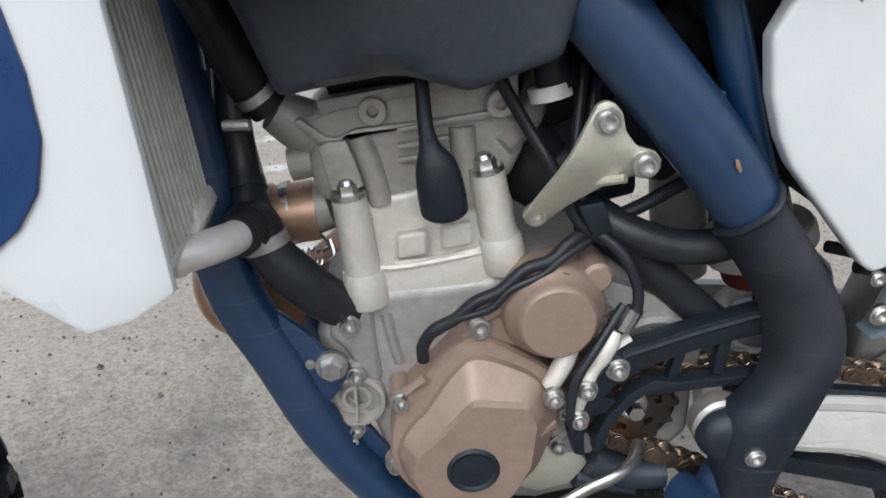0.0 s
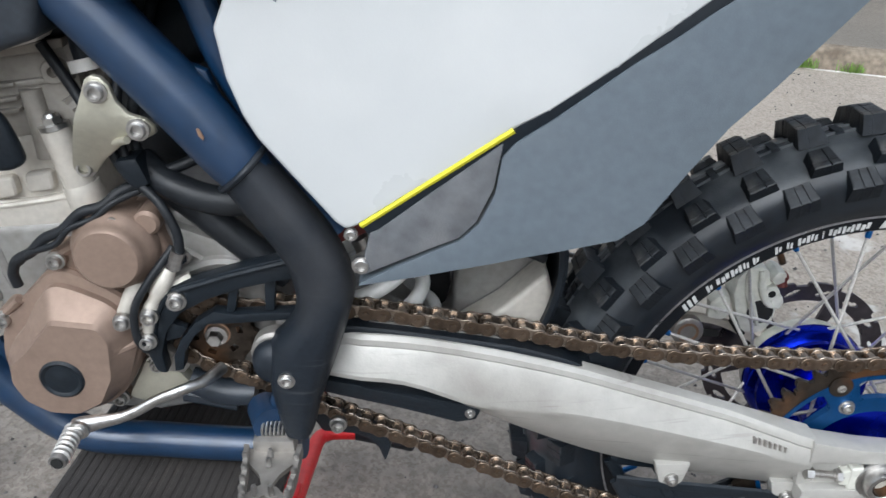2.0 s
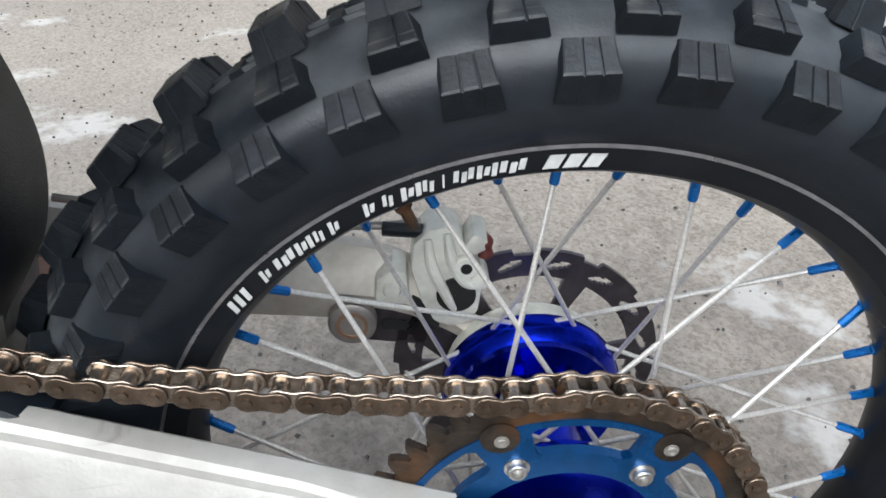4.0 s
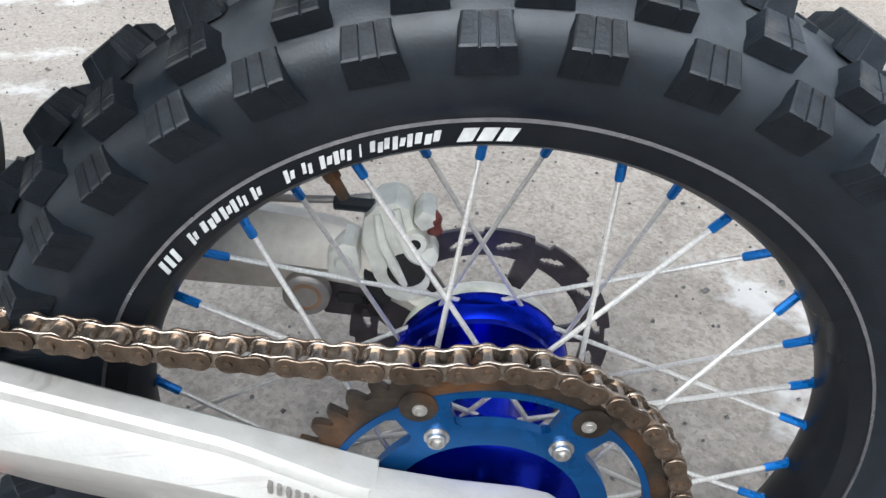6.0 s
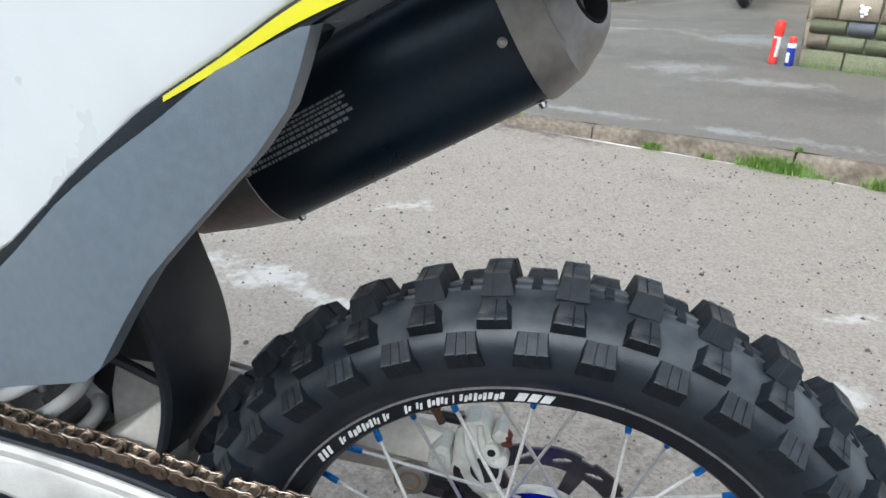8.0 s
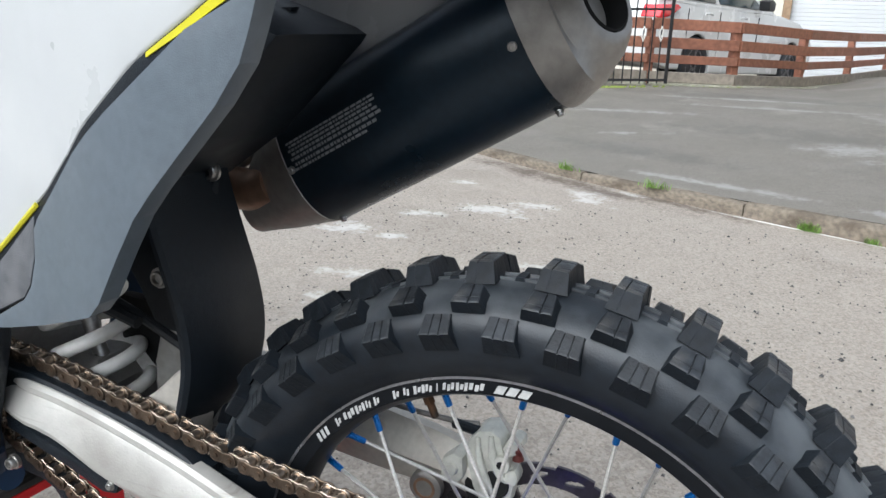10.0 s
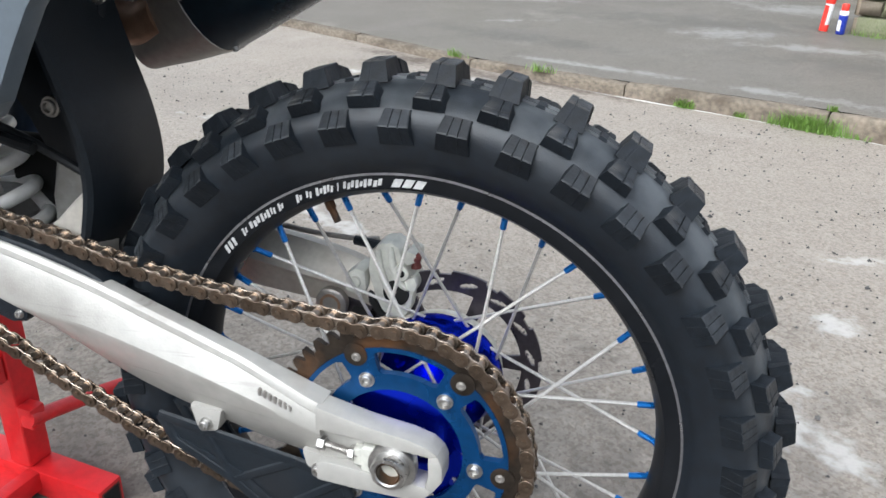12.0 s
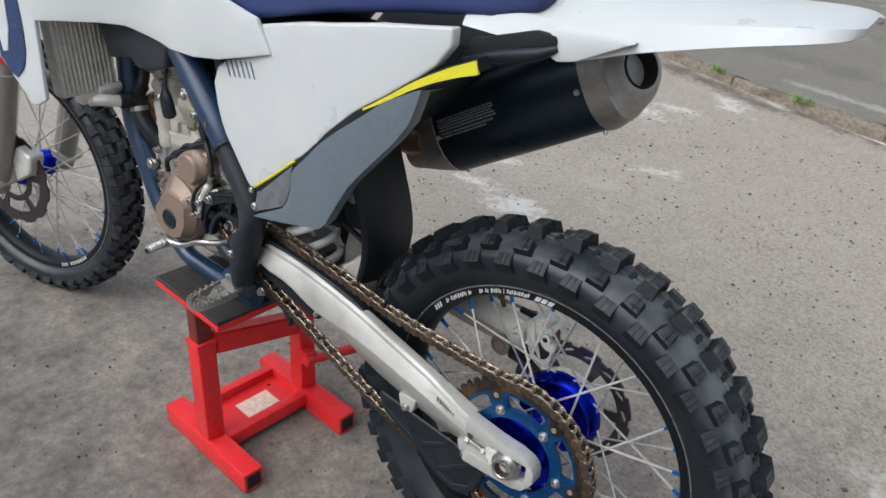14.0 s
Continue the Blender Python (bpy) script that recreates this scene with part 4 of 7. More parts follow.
prism(b, [(-.034, .3965), (-.022, .3975), (-.022, .3785), (-.034, .3795)], -.0965, -.086, .002)
part("chain_adjuster", b, M["caliper"], left_arm, "silver axle block in the slot")
b = B()
tube(b, [(-.068, -.0935, .3935), (-.030, -.0935, .3885)], .0032, 10, 1)
for k in range(7):
    x = -.0555 + k * .0022
    lathe(b, [(.0032, x), (.0040, x + .0006), (.0032, x + .0012)], at=(0, -.0935, .3918 - k * .0003), seg=12, axis='x')
part("adjuster_screw", b, M["titan"], left_arm)
b = B()
lathe(b, [(.0001, -.0385), (.0068, -.0380), (.0070, -.0330), (.0001, -.0325)], at=(0, -.0935, .3895), seg=6, axis='x')
part("adjuster_nut", b, M["zinc"], left_arm, "steel hexagon lock nut")
b = B()
lathe(b, [(.0001, -.0690), (.0068, -.0688), (.0070, -.0620), (.0001, -.0615)], at=(0, -.0935, .3932), seg=6, axis='x')
part("adjuster_nut", b, M["zinc"], left_arm, "steel hexagon lock nut")
for x, z in ((-.075, .364), (-.195, .388)):
    b = B()
    prism(b, [(x - .018, z + .006), (x + .018, z + .006), (x + .012, z - .018), (x, z - .026), (x - .012, z - .018)], -.082, -.066, .003)
    tab = part("guide_tab", b, M["alu"], left_arm)
    bolt(tab, x, -.083, z - .012, .0055, .006)
b = B()
for k in range(7):
    a = k * .0052
    prism(b, [(-.128 + a, .4330 - a * .35), (-.1255 + a, .4320 - a * .35), (-.1255 + a, .4380 - a * .35), (-.128 + a, .4390 - a * .35)], -.0962, -.0900)
part("cast_marks", b, M["titan"], left_arm, "small raised casting marks")

# chain: closed run of single links
FS = Vector((-.629, .541))
FR = 0.015875 / (2 * math.sin(math.pi / 13))
RC = Vector((0, .386))
top = [(-.50, .566), (-.42, .553), (-.363, .5445), (-.28, .527), (-.203, .5165), (-.13, .5105), (-.075, .508)]
bottom = [(-.06, .2725), (-.13, .288), (-.206, .311), (-.29, .3405), (-.366, .3755), (-.441, .4105), (-.516, .446), (-.575, .478)]
loop = [tuple(FS + Vector((FR * math.cos(radians(a)), FR * math.sin(radians(a))))) for a in range(250, 84, -12)] + top + [tuple(RC + Vector((RP * math.cos(radians(a)), RP * math.sin(radians(a))))) for a in range(104, -110, -6)] + bottom
loop = [np.array(p) for p in smooth_path(loop + [loop[0]], 8)]
seglen = [0.0]
for p, q in zip(loop, loop[1:]):
    seglen.append(seglen[-1] + float(np.linalg.norm(q - p)))
total = seglen[-1]
NL = 2 * round(total / 0.015875 / 2)


def on_loop(s):
    s %= total
    i = min(max(int(np.searchsorted(seglen, s)) - 1, 0), len(loop) - 2)
    return loop[i] + (loop[i + 1] - loop[i]) * ((s - seglen[i]) / max(seglen[i + 1] - seglen[i], 1e-9))


P = 0.015875


def plate(b, y0, y1, r=.0072):
    pts = []
    for k in range(9):
        a = radians(-90 + 180 * k / 8)
        pts.append((P + r * math.cos(a), r * math.sin(a)))
    pts.append((P / 2, r * .78))
    for k in range(9):
        a = radians(90 + 180 * k / 8)
        pts.append((r * math.cos(a), r * math.sin(a)))
    pts.append((P / 2, -r * .78))
    prism(b, pts, y0, y1, .0004, 1)


def link(outer):
    b = B()
    o = (.0078, .0098) if outer else (.0052, .0074)
    for s in (-1, 1):
        plate(b, s * o[0], s * o[1], .0070 if outer else .0073)
    for x in (0, P):
        if outer:
            lathe(b, [(.0027, -.0112), (.0027, .0112)], at=(x, 0, 0), seg=10)
        else:
            lathe(b, [(.0051, -.0052), (.0051, .0052)], at=(x, 0, 0), seg=12)
    return b


links = [part("inner_link", link(False), M["roller"], None, angle=30), part("outer_link", link(True), M["chain"], None, angle=30)]
b = B()
polar(b, [.012, .018, .0235, FR - .006, FR + .0005, FR + .0045], 156, lambda r, a: not (.018 < r < .0235 and a % 60 < 20), -.068, -.062, at=(FS.x, 0, FS.y), wave=lambda a: -.0085 * abs(math.sin(math.radians(a * 13 / 2))) ** 1.5)
fsp = part("front_sprocket", b, M["tooth"], bike, "rusty front chain sprocket")
for k in range(NL):
    s0, s1 = total * k / NL, total * (k + 1) / NL
    p, q = on_loop(s0), on_loop(s1)
    d = q - p
    m = pose(p[0], -.0647, p[1], 0, -math.degrees(math.atan2(d[1], d[0])), 0)
    if k == 0:
        chain = links[0]
        chain.name = "chain"
        chain["label"] = "dirty gold chain, brown with rust and oil"
        chain.parent, chain.matrix_basis = bike, m
        root = m.inverted()
    elif k == 1:
        links[1].parent, links[1].matrix_basis = chain, root @ m
    else:
        o = new("outer_link" if k % 2 else "inner_link", links[k % 2].data)
        o.parent, o.matrix_basis = chain, root @ m

# chain slider, guide and their fittings
b = B()
secs = []
for x, z in smooth_path([(-.56, .558), (-.50, .5555), (-.42, .544), (-.36, .5335), (-.31, .519), (-.285, .505)], 4):
    secs.append([(x, -.05, z - .034), (x, -.05, z - .001), (x, -.0535, z), (x, -.079, z), (x, -.081, z - .002), (x, -.081, z - .034)])
loft(b, secs)
part("chain_slider", b, M["plast"], bike, "black plastic chain slider on the swingarm")
GUIDE = [(-.25, .372), (-.10, .352), (-.05, .342), (-.045, .325), (-.06, .285), (-.095, .268), (-.13, .282), (-.17, .312), (-.235, .345)]
for y0, y1 in ((-.082, -.077), (-.052, -.047)):
    for p, q in zip(GUIDE, GUIDE[1:] + GUIDE[:1]):
        b = B()
        tube(b, [(p[0], (y0 + y1) / 2, p[1], .0062), (q[0], (y0 + y1) / 2, q[1], .0062)], seg=8, n=1, flat=.5)
        part("guide_frame", b, M["plast"], bike, "black plastic lower chain guide")
    for p, q in (((-.17, .312), (-.10, .352)), ((-.13, .282), (-.05, .342)), ((-.20, .362), (-.17, .312))):
        b = B()
        tube(b, [(p[0], (y0 + y1) / 2, p[1], .005), (q[0], (y0 + y1) / 2, q[1], .005)], seg=8, n=1, flat=.5)
        part("guide_rib", b, M["plast"], bike)
b = B()
prism(b, [(-.25, .366), (-.10, .347), (-.055, .336), (-.05, .322), (-.064, .288), (-.095, .272), (-.127, .285), (-.167, .314), (-.232, .346)], -.0795, -.0765, .001)
part("guide_plate", b, M["plast"], bike, "black chain guide side plate")
b = B()
prism(b, [(-.235, .345), (-.17, .312), (-.13, .282), (-.095, .262), (-.06, .27), (-.06, .282), (-.09, .276), (-.12, .293), (-.16, .325), (-.235, .353)], -.081, -.048, .002)
part("guide_block", b, M["plast"], bike)
b = B()
prism(b, [(-.54, .502), (-.48, .489), (-.40, .470), (-.388, .463), (-.392, .453), (-.41, .450), (-.46, .466), (-.54, .488)], -.084, -.07, .002)
prism(b, [(-.50, .493), (-.43, .476), (-.42, .47), (-.44, .468), (-.49, .481)], -.0855, -.082, .001)
lower = part("lower_slider", b, M["plast"], bike, "black slider below the swingarm pivot")
bolt(lower, -.398, -.084, .461, .004, .004)

# frame
b = B()
tube(b, [(-1.02, -.03, .99, .024), (-.86, -.07, .935, .024), (-.75, -.09, .895, .024), (-.69, -.1, .852, .0245), (-.651, -.103, .809, .0245), (-.612, -.105, .763, .0245), (-.584, -.107, .726, .0225), (-.543, -.104, .668, .014), (-.526, -.102, .62, .014), (-.535, -.1, .57, .013), (-.550, -.098, .53, .013), (-.565, -.095, .48, .018), (-.575, -.085, .43, .017)], seg=18)
part("main_tube", b, M["blue"], bike, "blue painted frame tube with chipped paint")
b = B()
tube(b, [(-1.02, .03, .99, .024), (-.86, .07, .935, .024), (-.75, .09, .895, .024), (-.69, .1, .852, .0245), (-.612, .105, .763, .0245), (-.542, .106, .668, .023), (-.526, .105, .62, .022), (-.556, .1, .54, .02), (-.575, .085, .43, .017)], seg=14)
part("main_tube", b, M["blue"], bike)
for s in (1, -1):
    b = B()
    tube(b, [(-1.0, s * -.02, .96, .02), (-.955, s * -.03, .88, .021), (-.94, s * -.045, .77, .021), (-.924, s * -.055, .66, .0205), (-.897, s * -.058, .597, .0195), (-.865, s * -.06, .524, .018), (-.821, s * -.062, .463, .017), (-.774, s * -.064, .424, .017), (-.70, s * -.066, .416, .017), (-.60, s * -.07, .412, .017), (-.56, s * -.075, .42, .017)], seg=16)
    part("down_tube", b, M["blue"], bike, "blue painted cradle tube with scratches")
b = B()
prism(b, [(-0.8921, 0.6365), (-0.8741, 0.6203), (-0.8621, 0.6035), (-0.8492, 0.5948), (-0.8443, 0.5835), (-0.8522, 0.5668), (-0.8621, 0.5549), (-0.8663, 0.5347), (-0.8647, 0.5162), (-0.8755, 0.5169), (-0.8841, 0.5485), (-0.8909, 0.5884)], -.066, -.058, .003)
prism(b, [(-.852, .515), (-.835, .53), (-.815, .50), (-.825, .472)], -.058, -.05, .002)
gus = part("engine_mount", b, M["blue"], bike)
bolt(gus, -.8565, -.066, .590, .0095, .010, "mount_bolt", hexed=True)
for x, z in ((-.872, .592), (-.845, .52)):
    bolt(gus, x, -.0665, z, .003, .002, "rivet", M["titan"])
b = B()
tube(b, [(-.64, -.085, .93), (-.605, -.088, .85, .0125), (-.588, -.09, .80, .0125), (-.568, -.089, .75, .009), (-.545, -.088, .70, .007), (-.51, -.09, .655, .007)], .0125, 12)
part("subframe_tube", b, M["blue"], bike)
b = B()
prism(b, [(-.622, .80), (-.598, .79), (-.583, .745), (-.592, .742), (-.604, .775)], -.1, -.09, .002)
part("seam_tab", b, M["blue"], bike)
b = B()
prism(b, [(-.6015, .757), (-.5995, .757), (-.5965, .7505), (-.5975, .748), (-.6005, .752)], -.1322, -.1305, .0004)
part("paint_chip", b, M["copper"], bike, "small brown chip in the blue paint")
b = B()
SHELL = [(-0.5944, 0.7002, -0.5615, 0.7302), (-0.5795, 0.6768, -0.535, 0.6944), (-0.5605, 0.6475, -0.5123, 0.6603), (-0.5504, 0.6226, -0.5006, 0.6322), (-0.5487, 0.5923, -0.4976, 0.6093), (-0.5591, 0.5733, -0.5029, 0.5858), (-0.5734, 0.5564, -0.5129, 0.5515), (-0.5777, 0.5309, -0.5252, 0.5172), (-0.5759, 0.5015, -0.5331, 0.4942), (-0.5695, 0.4705, -0.5393, 0.4692)]
secs = []
for x0, z0, x1, z1 in smooth_path(SHELL, 4):
    secs.append([(x0 + (x1 - x0) * q, y, z0 + (z1 - z0) * q) for q, y in ((0, -.096), (.03, -.108), (.12, -.119), (.27, -.1265), (.45, -.129), (.66, -.130), (.8, -.1285), (.92, -.121), (.98, -.111), (1, -.098), (.9, -.092), (.1, -.092))])
loft(b, secs)
guard = part("frame_guard", b, M["guard"], bike, "scuffed black plastic frame guard", angle=50)
b = B()
tube(b, [(-.5965, -.106, .7000), (-.5900, -.1225, .7060), (-.5800, -.1300, .7155), (-.5700, -.1300, .7245), (-.5630, -.118, .7310), (-.5610, -.104, .7320)], .0028, 8)
part("guard_lip", b, M["guard"], guard)
bolt(guard, -0.5571, -.1285, 0.5331, .006, .004)
b = B()
lathe(b, [(.0001, -.117), (.012, -.116), (.019, -.111), (.0215, -.104), (.0215, -.094)], at=(-0.5693, 0, 0.536), seg=32)
part("guard_dome", b, M["guard"], guard)
b = B()
lathe(b, [(.009, -.101), (.020, -.101), (.0225, -.098), (.0225, -.085)], at=(-0.5698, 0, 0.5393), seg=32)
part("pivot_cap", b, M["titan"], bike, "dull round swingarm pivot end")
b = B()
prism(b, [(-.684, .782), (-.681, .788), (-.676, .7905), (-.670, .789), (-.665, .783), (-.662, .771), (-.655, .762), (-.643, .758), (-.638, .752), (-.639, .745), (-.646, .7405), (-.664, .737), (-.69, .716), (-.7, .704), (-.706, .6985), (-.714, .699), (-.719, .706), (-.716, .714), (-.706, .735)], -.114, -.108, .002, 2, shift=lambda x, z: .036 * max(0, min(1, (.755 - z) / .055)), cuts=.012)
br = part("head_stay", b, M["brack"], bike, "champagne-coloured engine head bracket")
b = B()
tube(b, [(-.69, -.0795, .727, .003), (-.675, -.098, .735, .0032), (-.66, -.111, .741, .003)], seg=8)
part("stiffening_rib", b, M["brack"], br)
bolt(br, -.6745, -.114, .7785, .0068, .006, "stay_bolt")
bolt(br, -.649, -.1145, .7505, .0068, .006, "stay_bolt")
bolt(br, -.7095, -.078, .707, .0068, .007, "stay_bolt")

# engine
b = B()
prism(b, [(-.868, .612), (-.845, .635), (-.815, .645), (-.74, .65), (-.70, .668), (-.64, .66), (-.60, .64), (-.575, .60), (-.575, .50), (-.62, .455), (-.70, .44), (-.78, .448), (-.815, .475), (-.83, .53), (-.86, .56)], -.055, .085, .012, 3)
prism(b, [(-.668, .655), (-.60, .628), (-.575, .595), (-.58, .57), (-.64, .585), (-.67, .62)], -.066, -.05, .006)
case = part("crankcase", b, M["cast"], bike, "grey cast aluminium engine crankcase")
for x, z in ((-.842, .622), (-.647, .62), (-.603, .598)):
    bolt(case, x, -.062, z, .0065, .009)
b = B()
tube(b, [(-.66, -.064, .60), (-.62, -.066, .615), (-.585, -.06, .605)], .006, 8)
tube(b, [(-.655, -.064, .632), (-.618, -.064, .606)], .004, 8, 1)
part("case_rib", b, M["cast"], case)
b = B()
BIG = [(-.779, .595), (-.756, .622), (-.742, .618), (-.722, .604), (-.70, .592), (-.686, .575), (-.684, .548), (-.696, .525), (-.706, .50), (-.724, .478), (-.75, .466), (-.778, .4665), (-.80, .48), (-.814, .502), (-.818, .525), (-.812, .556), (-.80, .577)]


def star(poly, c, n=120):
    """An outline resampled at even angles round c."""
    out = []
    for k in range(n):
        a = 2 * math.pi * k / n
        dx, dz = math.cos(a), math.sin(a)
        best = 0
        for (x0, z0), (x1, z1) in zip(poly, poly[1:] + poly[:1]):
            ex, ez = x1 - x0, z1 - z0
            det = ex * dz - ez * dx
            if abs(det) < 1e-12:
                continue
            r = (ex * (z0 - c[1]) - ez * (x0 - c[0])) / det
            u = (dx * (z0 - c[1]) - dz * (x0 - c[0])) / det
            if -1e-6 <= u <= 1 + 1e-6 and r > best:
                best = r
        out.append((c[0] + dx * best, c[1] + dz * best))
    return out


def inset(ring, c, q):
    return [(c[0] + (x - c[0]) * q, c[1] + (z - c[1]) * q) for x, z in ring]


CC = (-.752, .535)
MIDO = [(-.776, .583), (-.757, .607), (-.738, .602), (-.71, .588), (-.694, .566), (-.692, .545), (-.706, .505), (-.728, .482), (-.752, .473), (-.777, .474), (-.797, .486), (-.809, .508), (-.812, .528), (-.802, .548), (-.788, .563)]
TOPO = [(-.756, .578), (-.716, .573), (-.709, .558), (-.713, .52), (-.727, .493), (-.75, .481), (-.775, .483), (-.794, .496), (-.802, .516), (-.798, .535), (-.781, .55)]


def eased(ring, n):
    """The same outline with its corners rounded."""
    k = len(ring)
    return [tuple(sum(ring[(i + d) % k][a] for d in range(-n, n + 1)) / (2 * n + 1) for a in (0, 1)) for i in range(k)]


r1, r2, r3 = eased(star(BIG, CC), 4), eased(star(MIDO, CC), 2), eased(star(TOPO, CC), 1)
loft(b, [[(x, y, z) for x, z in ring] for ring, y in ((r1, -.045), (r1, -.081), (inset(r1, CC, .975), -.0845), (r2, -.086), (inset(r2, CC, .985), -.0915), (inset(r3, CC, 1.03), -.1045), (r3, -.107), (inset(r3, CC, .97), -.109))])
ign = part("ignition_cover", b, M["bronze"], bike, "bronze-brown magnesium engine cover", angle=24)
b = B()
prism(b, [(-.765, .613), (-.745, .632), (-.725, .65), (-.70, .668), (-.672, .668), (-.662, .655), (-.655, .63), (-.668, .60), (-.69, .592), (-.72, .603)], -.045, -.079, .006, 3)
lathe(b, [(.036, -.06), (.036, -.086), (.0345, -.091), (.031, -.0945), (.0285, -.1), (.0275, -.104), (.025, -.1065), (.0001, -.107)], at=(-.697, 0, .637), seg=40)
lathe(b, [(.011, -.06), (.011, -.086), (.0085, -.089), (.0001, -.089)], at=(-.667, 0, .661), seg=20)
tube(b, [(-.745, -.078, .632, .006), (-.722, -.08, .645, .006)], seg=10, n=1)
part("starter_cover", b, M["bronze"], bike, "round bronze-brown starter gear cover")
for x, y, z in ((-.807, -.082, .567), (-.749, -.084, .6255), (-.692, -.086, .6635), (-.664, -.082, .6205), (-.814, -.066, .497), (-.686, -.084, .553), (-.6865, -.07, .5095), (-.6715, -.078, .5765), (-.729, -.066, .468)):
    bb = B()
    lathe(bb, [(.0085, -.05), (.0082, y + .0015), (.0075, y)], at=(x, 0, z), seg=16)
    part("bolt_boss", bb, M["bronze"], ign)
    bolt(ign, x, y, z, .0063, .008)
b = B()
lathe(b, [(.0195, -.10), (.0195, -.1095), (.0175, -.1115), (.0160, -.1110), (.0145, -.1098), (.0075, -.1098), (.006, -.1104), (.0001, -.1104)], at=(-.7565, 0, .521), seg=32)
part("inspection_plug", b, M["plast"], ign, "black round inspection plug")
b = B()
tube(b, [(-.711, -.098, .543, .006), (-.695, -.09, .546, .0045)], seg=10, n=1)
part("cover_rib", b, M["bronze"], ign)
b = B()
tube(b, [(-.803, -.084, .575, .004), (-.788, -.086, .588, .004)], seg=8, n=1)
part("cover_rib", b, M["bronze"], ign)
b = B()
tube(b, [(-0.8365, -0.054, 0.6333, 0.006), (-0.8337, -0.054, 0.6033, 0.006), (-0.8378, -0.054, 0.5844, 0.006)], seg=10)
part("case_rib", b, M["cast"], case)
b = B()
tube(b, [(-0.8151, -0.053, 0.6255, 0.005), (-0.8111, -0.053, 0.6022, 0.005), (-0.8066, -0.053, 0.5828, 0.005)], seg=10)
part("case_rib", b, M["cast"], case)
b = B()
prism(b, [(-0.8521, 0.6381), (-0.8239, 0.639), (-0.8228, 0.6022), (-0.8194, 0.5682), (-0.8346, 0.569), (-0.8405, 0.584), (-0.8464, 0.5977), (-0.8582, 0.6096)], -.060, -.045, .007, 3)
part("case_lobe", b, M["cast"], case)
# cylinder and head
b = B()
prism(b, [(-.843, .705), (-.829, .642), (-.822, .628), (-.79, .622), (-.757, .632), (-.722, .655), (-.716, .665), (-.72, .705), (-.73, .727), (-.77, .722), (-.80, .715)], -.048, .05, .008, 3)
for x0, z0, x1, z1 in ((-.805, .668, -.782, .69), (-.773, .674, -.75, .695)):
    prism(b, [(x0, z0), (x1, z0 + .003), (x1, z1), (x0, z1 - .003)], -.058, -.045, .005, 3)
tube(b, [(-.837, -.048, .664, .003), (-.81, -.0515, .6605, .003), (-.77, -.0515, .665, .003), (-.724, -.049, .672, .003)], seg=8)
prism(b, [(-0.8313, 0.6576), (-0.8212, 0.6601), (-0.8087, 0.6622), (-0.8052, 0.6662), (-0.7735, 0.6675), (-0.7477, 0.6726), (-0.7411, 0.676), (-0.7287, 0.6733), (-0.7173, 0.6748), (-0.7169, 0.6571), (-0.7375, 0.6452), (-0.7639, 0.6395), (-0.7987, 0.6359), (-0.8253, 0.6341), (-0.8279, 0.6446)], -.0525, .04, .004, 3)
cylinder = part("cylinder", b, M["cyl"], bike, "pale cast aluminium cylinder")
b = B()
prism(b, [(-.866, .768), (-.858, .752), (-.862, .735), (-.858, .714), (-.84, .704), (-.79, .709), (-.745, .716), (-.722, .722), (-.712, .745), (-.716, .775), (-.722, .798), (-.77, .792), (-.82, .786)], -.045, .05, .008, 3)
prism(b, [(-.853, .783), (-.72, .803), (-.7195, .795), (-.85, .774)], -.052, .05, .003)
prism(b, [(-.862, .750), (-.715, .762), (-.718, .799), (-.85, .779)], -.0438, .04, .003)
head = part("cylinder_head", b, M["head"], bike, "grey-beige cast cylinder head")
for x, z in ((-.80, .7595), (-.80, .748), (-.80, .7385)):
    b = B()
    prism(b, [(x, z), (x + .035, z + .005), (x + .035, z + .0085), (x, z + .0035)], -.0525, -.042, .001)
    part("head_louver", b, M["head"], head)
b = B()
tube(b, [(-.86, -.03, .737, .012), (-.876, -.03, .734, .012)], seg=16, n=1)
part("sensor_boss", b, M["head"], head)
b = B()
tube(b, [(-.85, -.02, .70, .018), (-.88, -.018, .692, .02)], seg=16, n=1)
part("exhaust_port", b, M["head"], head)
b = B()
tube(b, [(-.728, -.045, .745, .008), (-.708, -.03, .762, .01), (-.70, -.02, .79, .01)], seg=10)
part("head_rib", b, M["head"], head)
b = B()
prism(b, [(-0.854, 0.7528), (-0.8463, 0.7558), (-0.8342, 0.7563), (-0.8288, 0.7408), (-0.8243, 0.7232), (-0.8399, 0.7181), (-0.8475, 0.7221), (-0.8513, 0.7414)], -.054, -.04, .003)
part("head_web", b, M["head"], head)
b = B()
prism(b, [(-0.8689, 0.7683), (-0.8611, 0.7618), (-0.8537, 0.7544), (-0.838, 0.7532), (-0.8332, 0.7575), (-0.7968, 0.7606), (-0.7605, 0.7633), (-0.718, 0.7694), (-0.7176, 0.7741), (-0.7599, 0.7688), (-0.7961, 0.7653), (-0.8284, 0.7626), (-0.8392, 0.7573), (-0.8482, 0.7583), (-0.8558, 0.7648), (-0.8644, 0.7714)], -.0500, -.04, .002)
part("cover_flange", b, M["head"], head)
b = B()
tube(b, [(-0.8261, -0.044, 0.7569, 0.0085), (-0.8189, -0.044, 0.7343, 0.0085), (-0.8135, -0.044, 0.7075, 0.0085)], seg=12)
part("head_rib", b, M["head"], head)
b = B()
tube(b, [(-0.756, -0.044, 0.7612, 0.0095), (-0.7544, -0.044, 0.7347, 0.0095), (-0.754, -0.044, 0.7028, 0.0095)], seg=12)
part("head_rib", b, M["head"], head)
b = B()
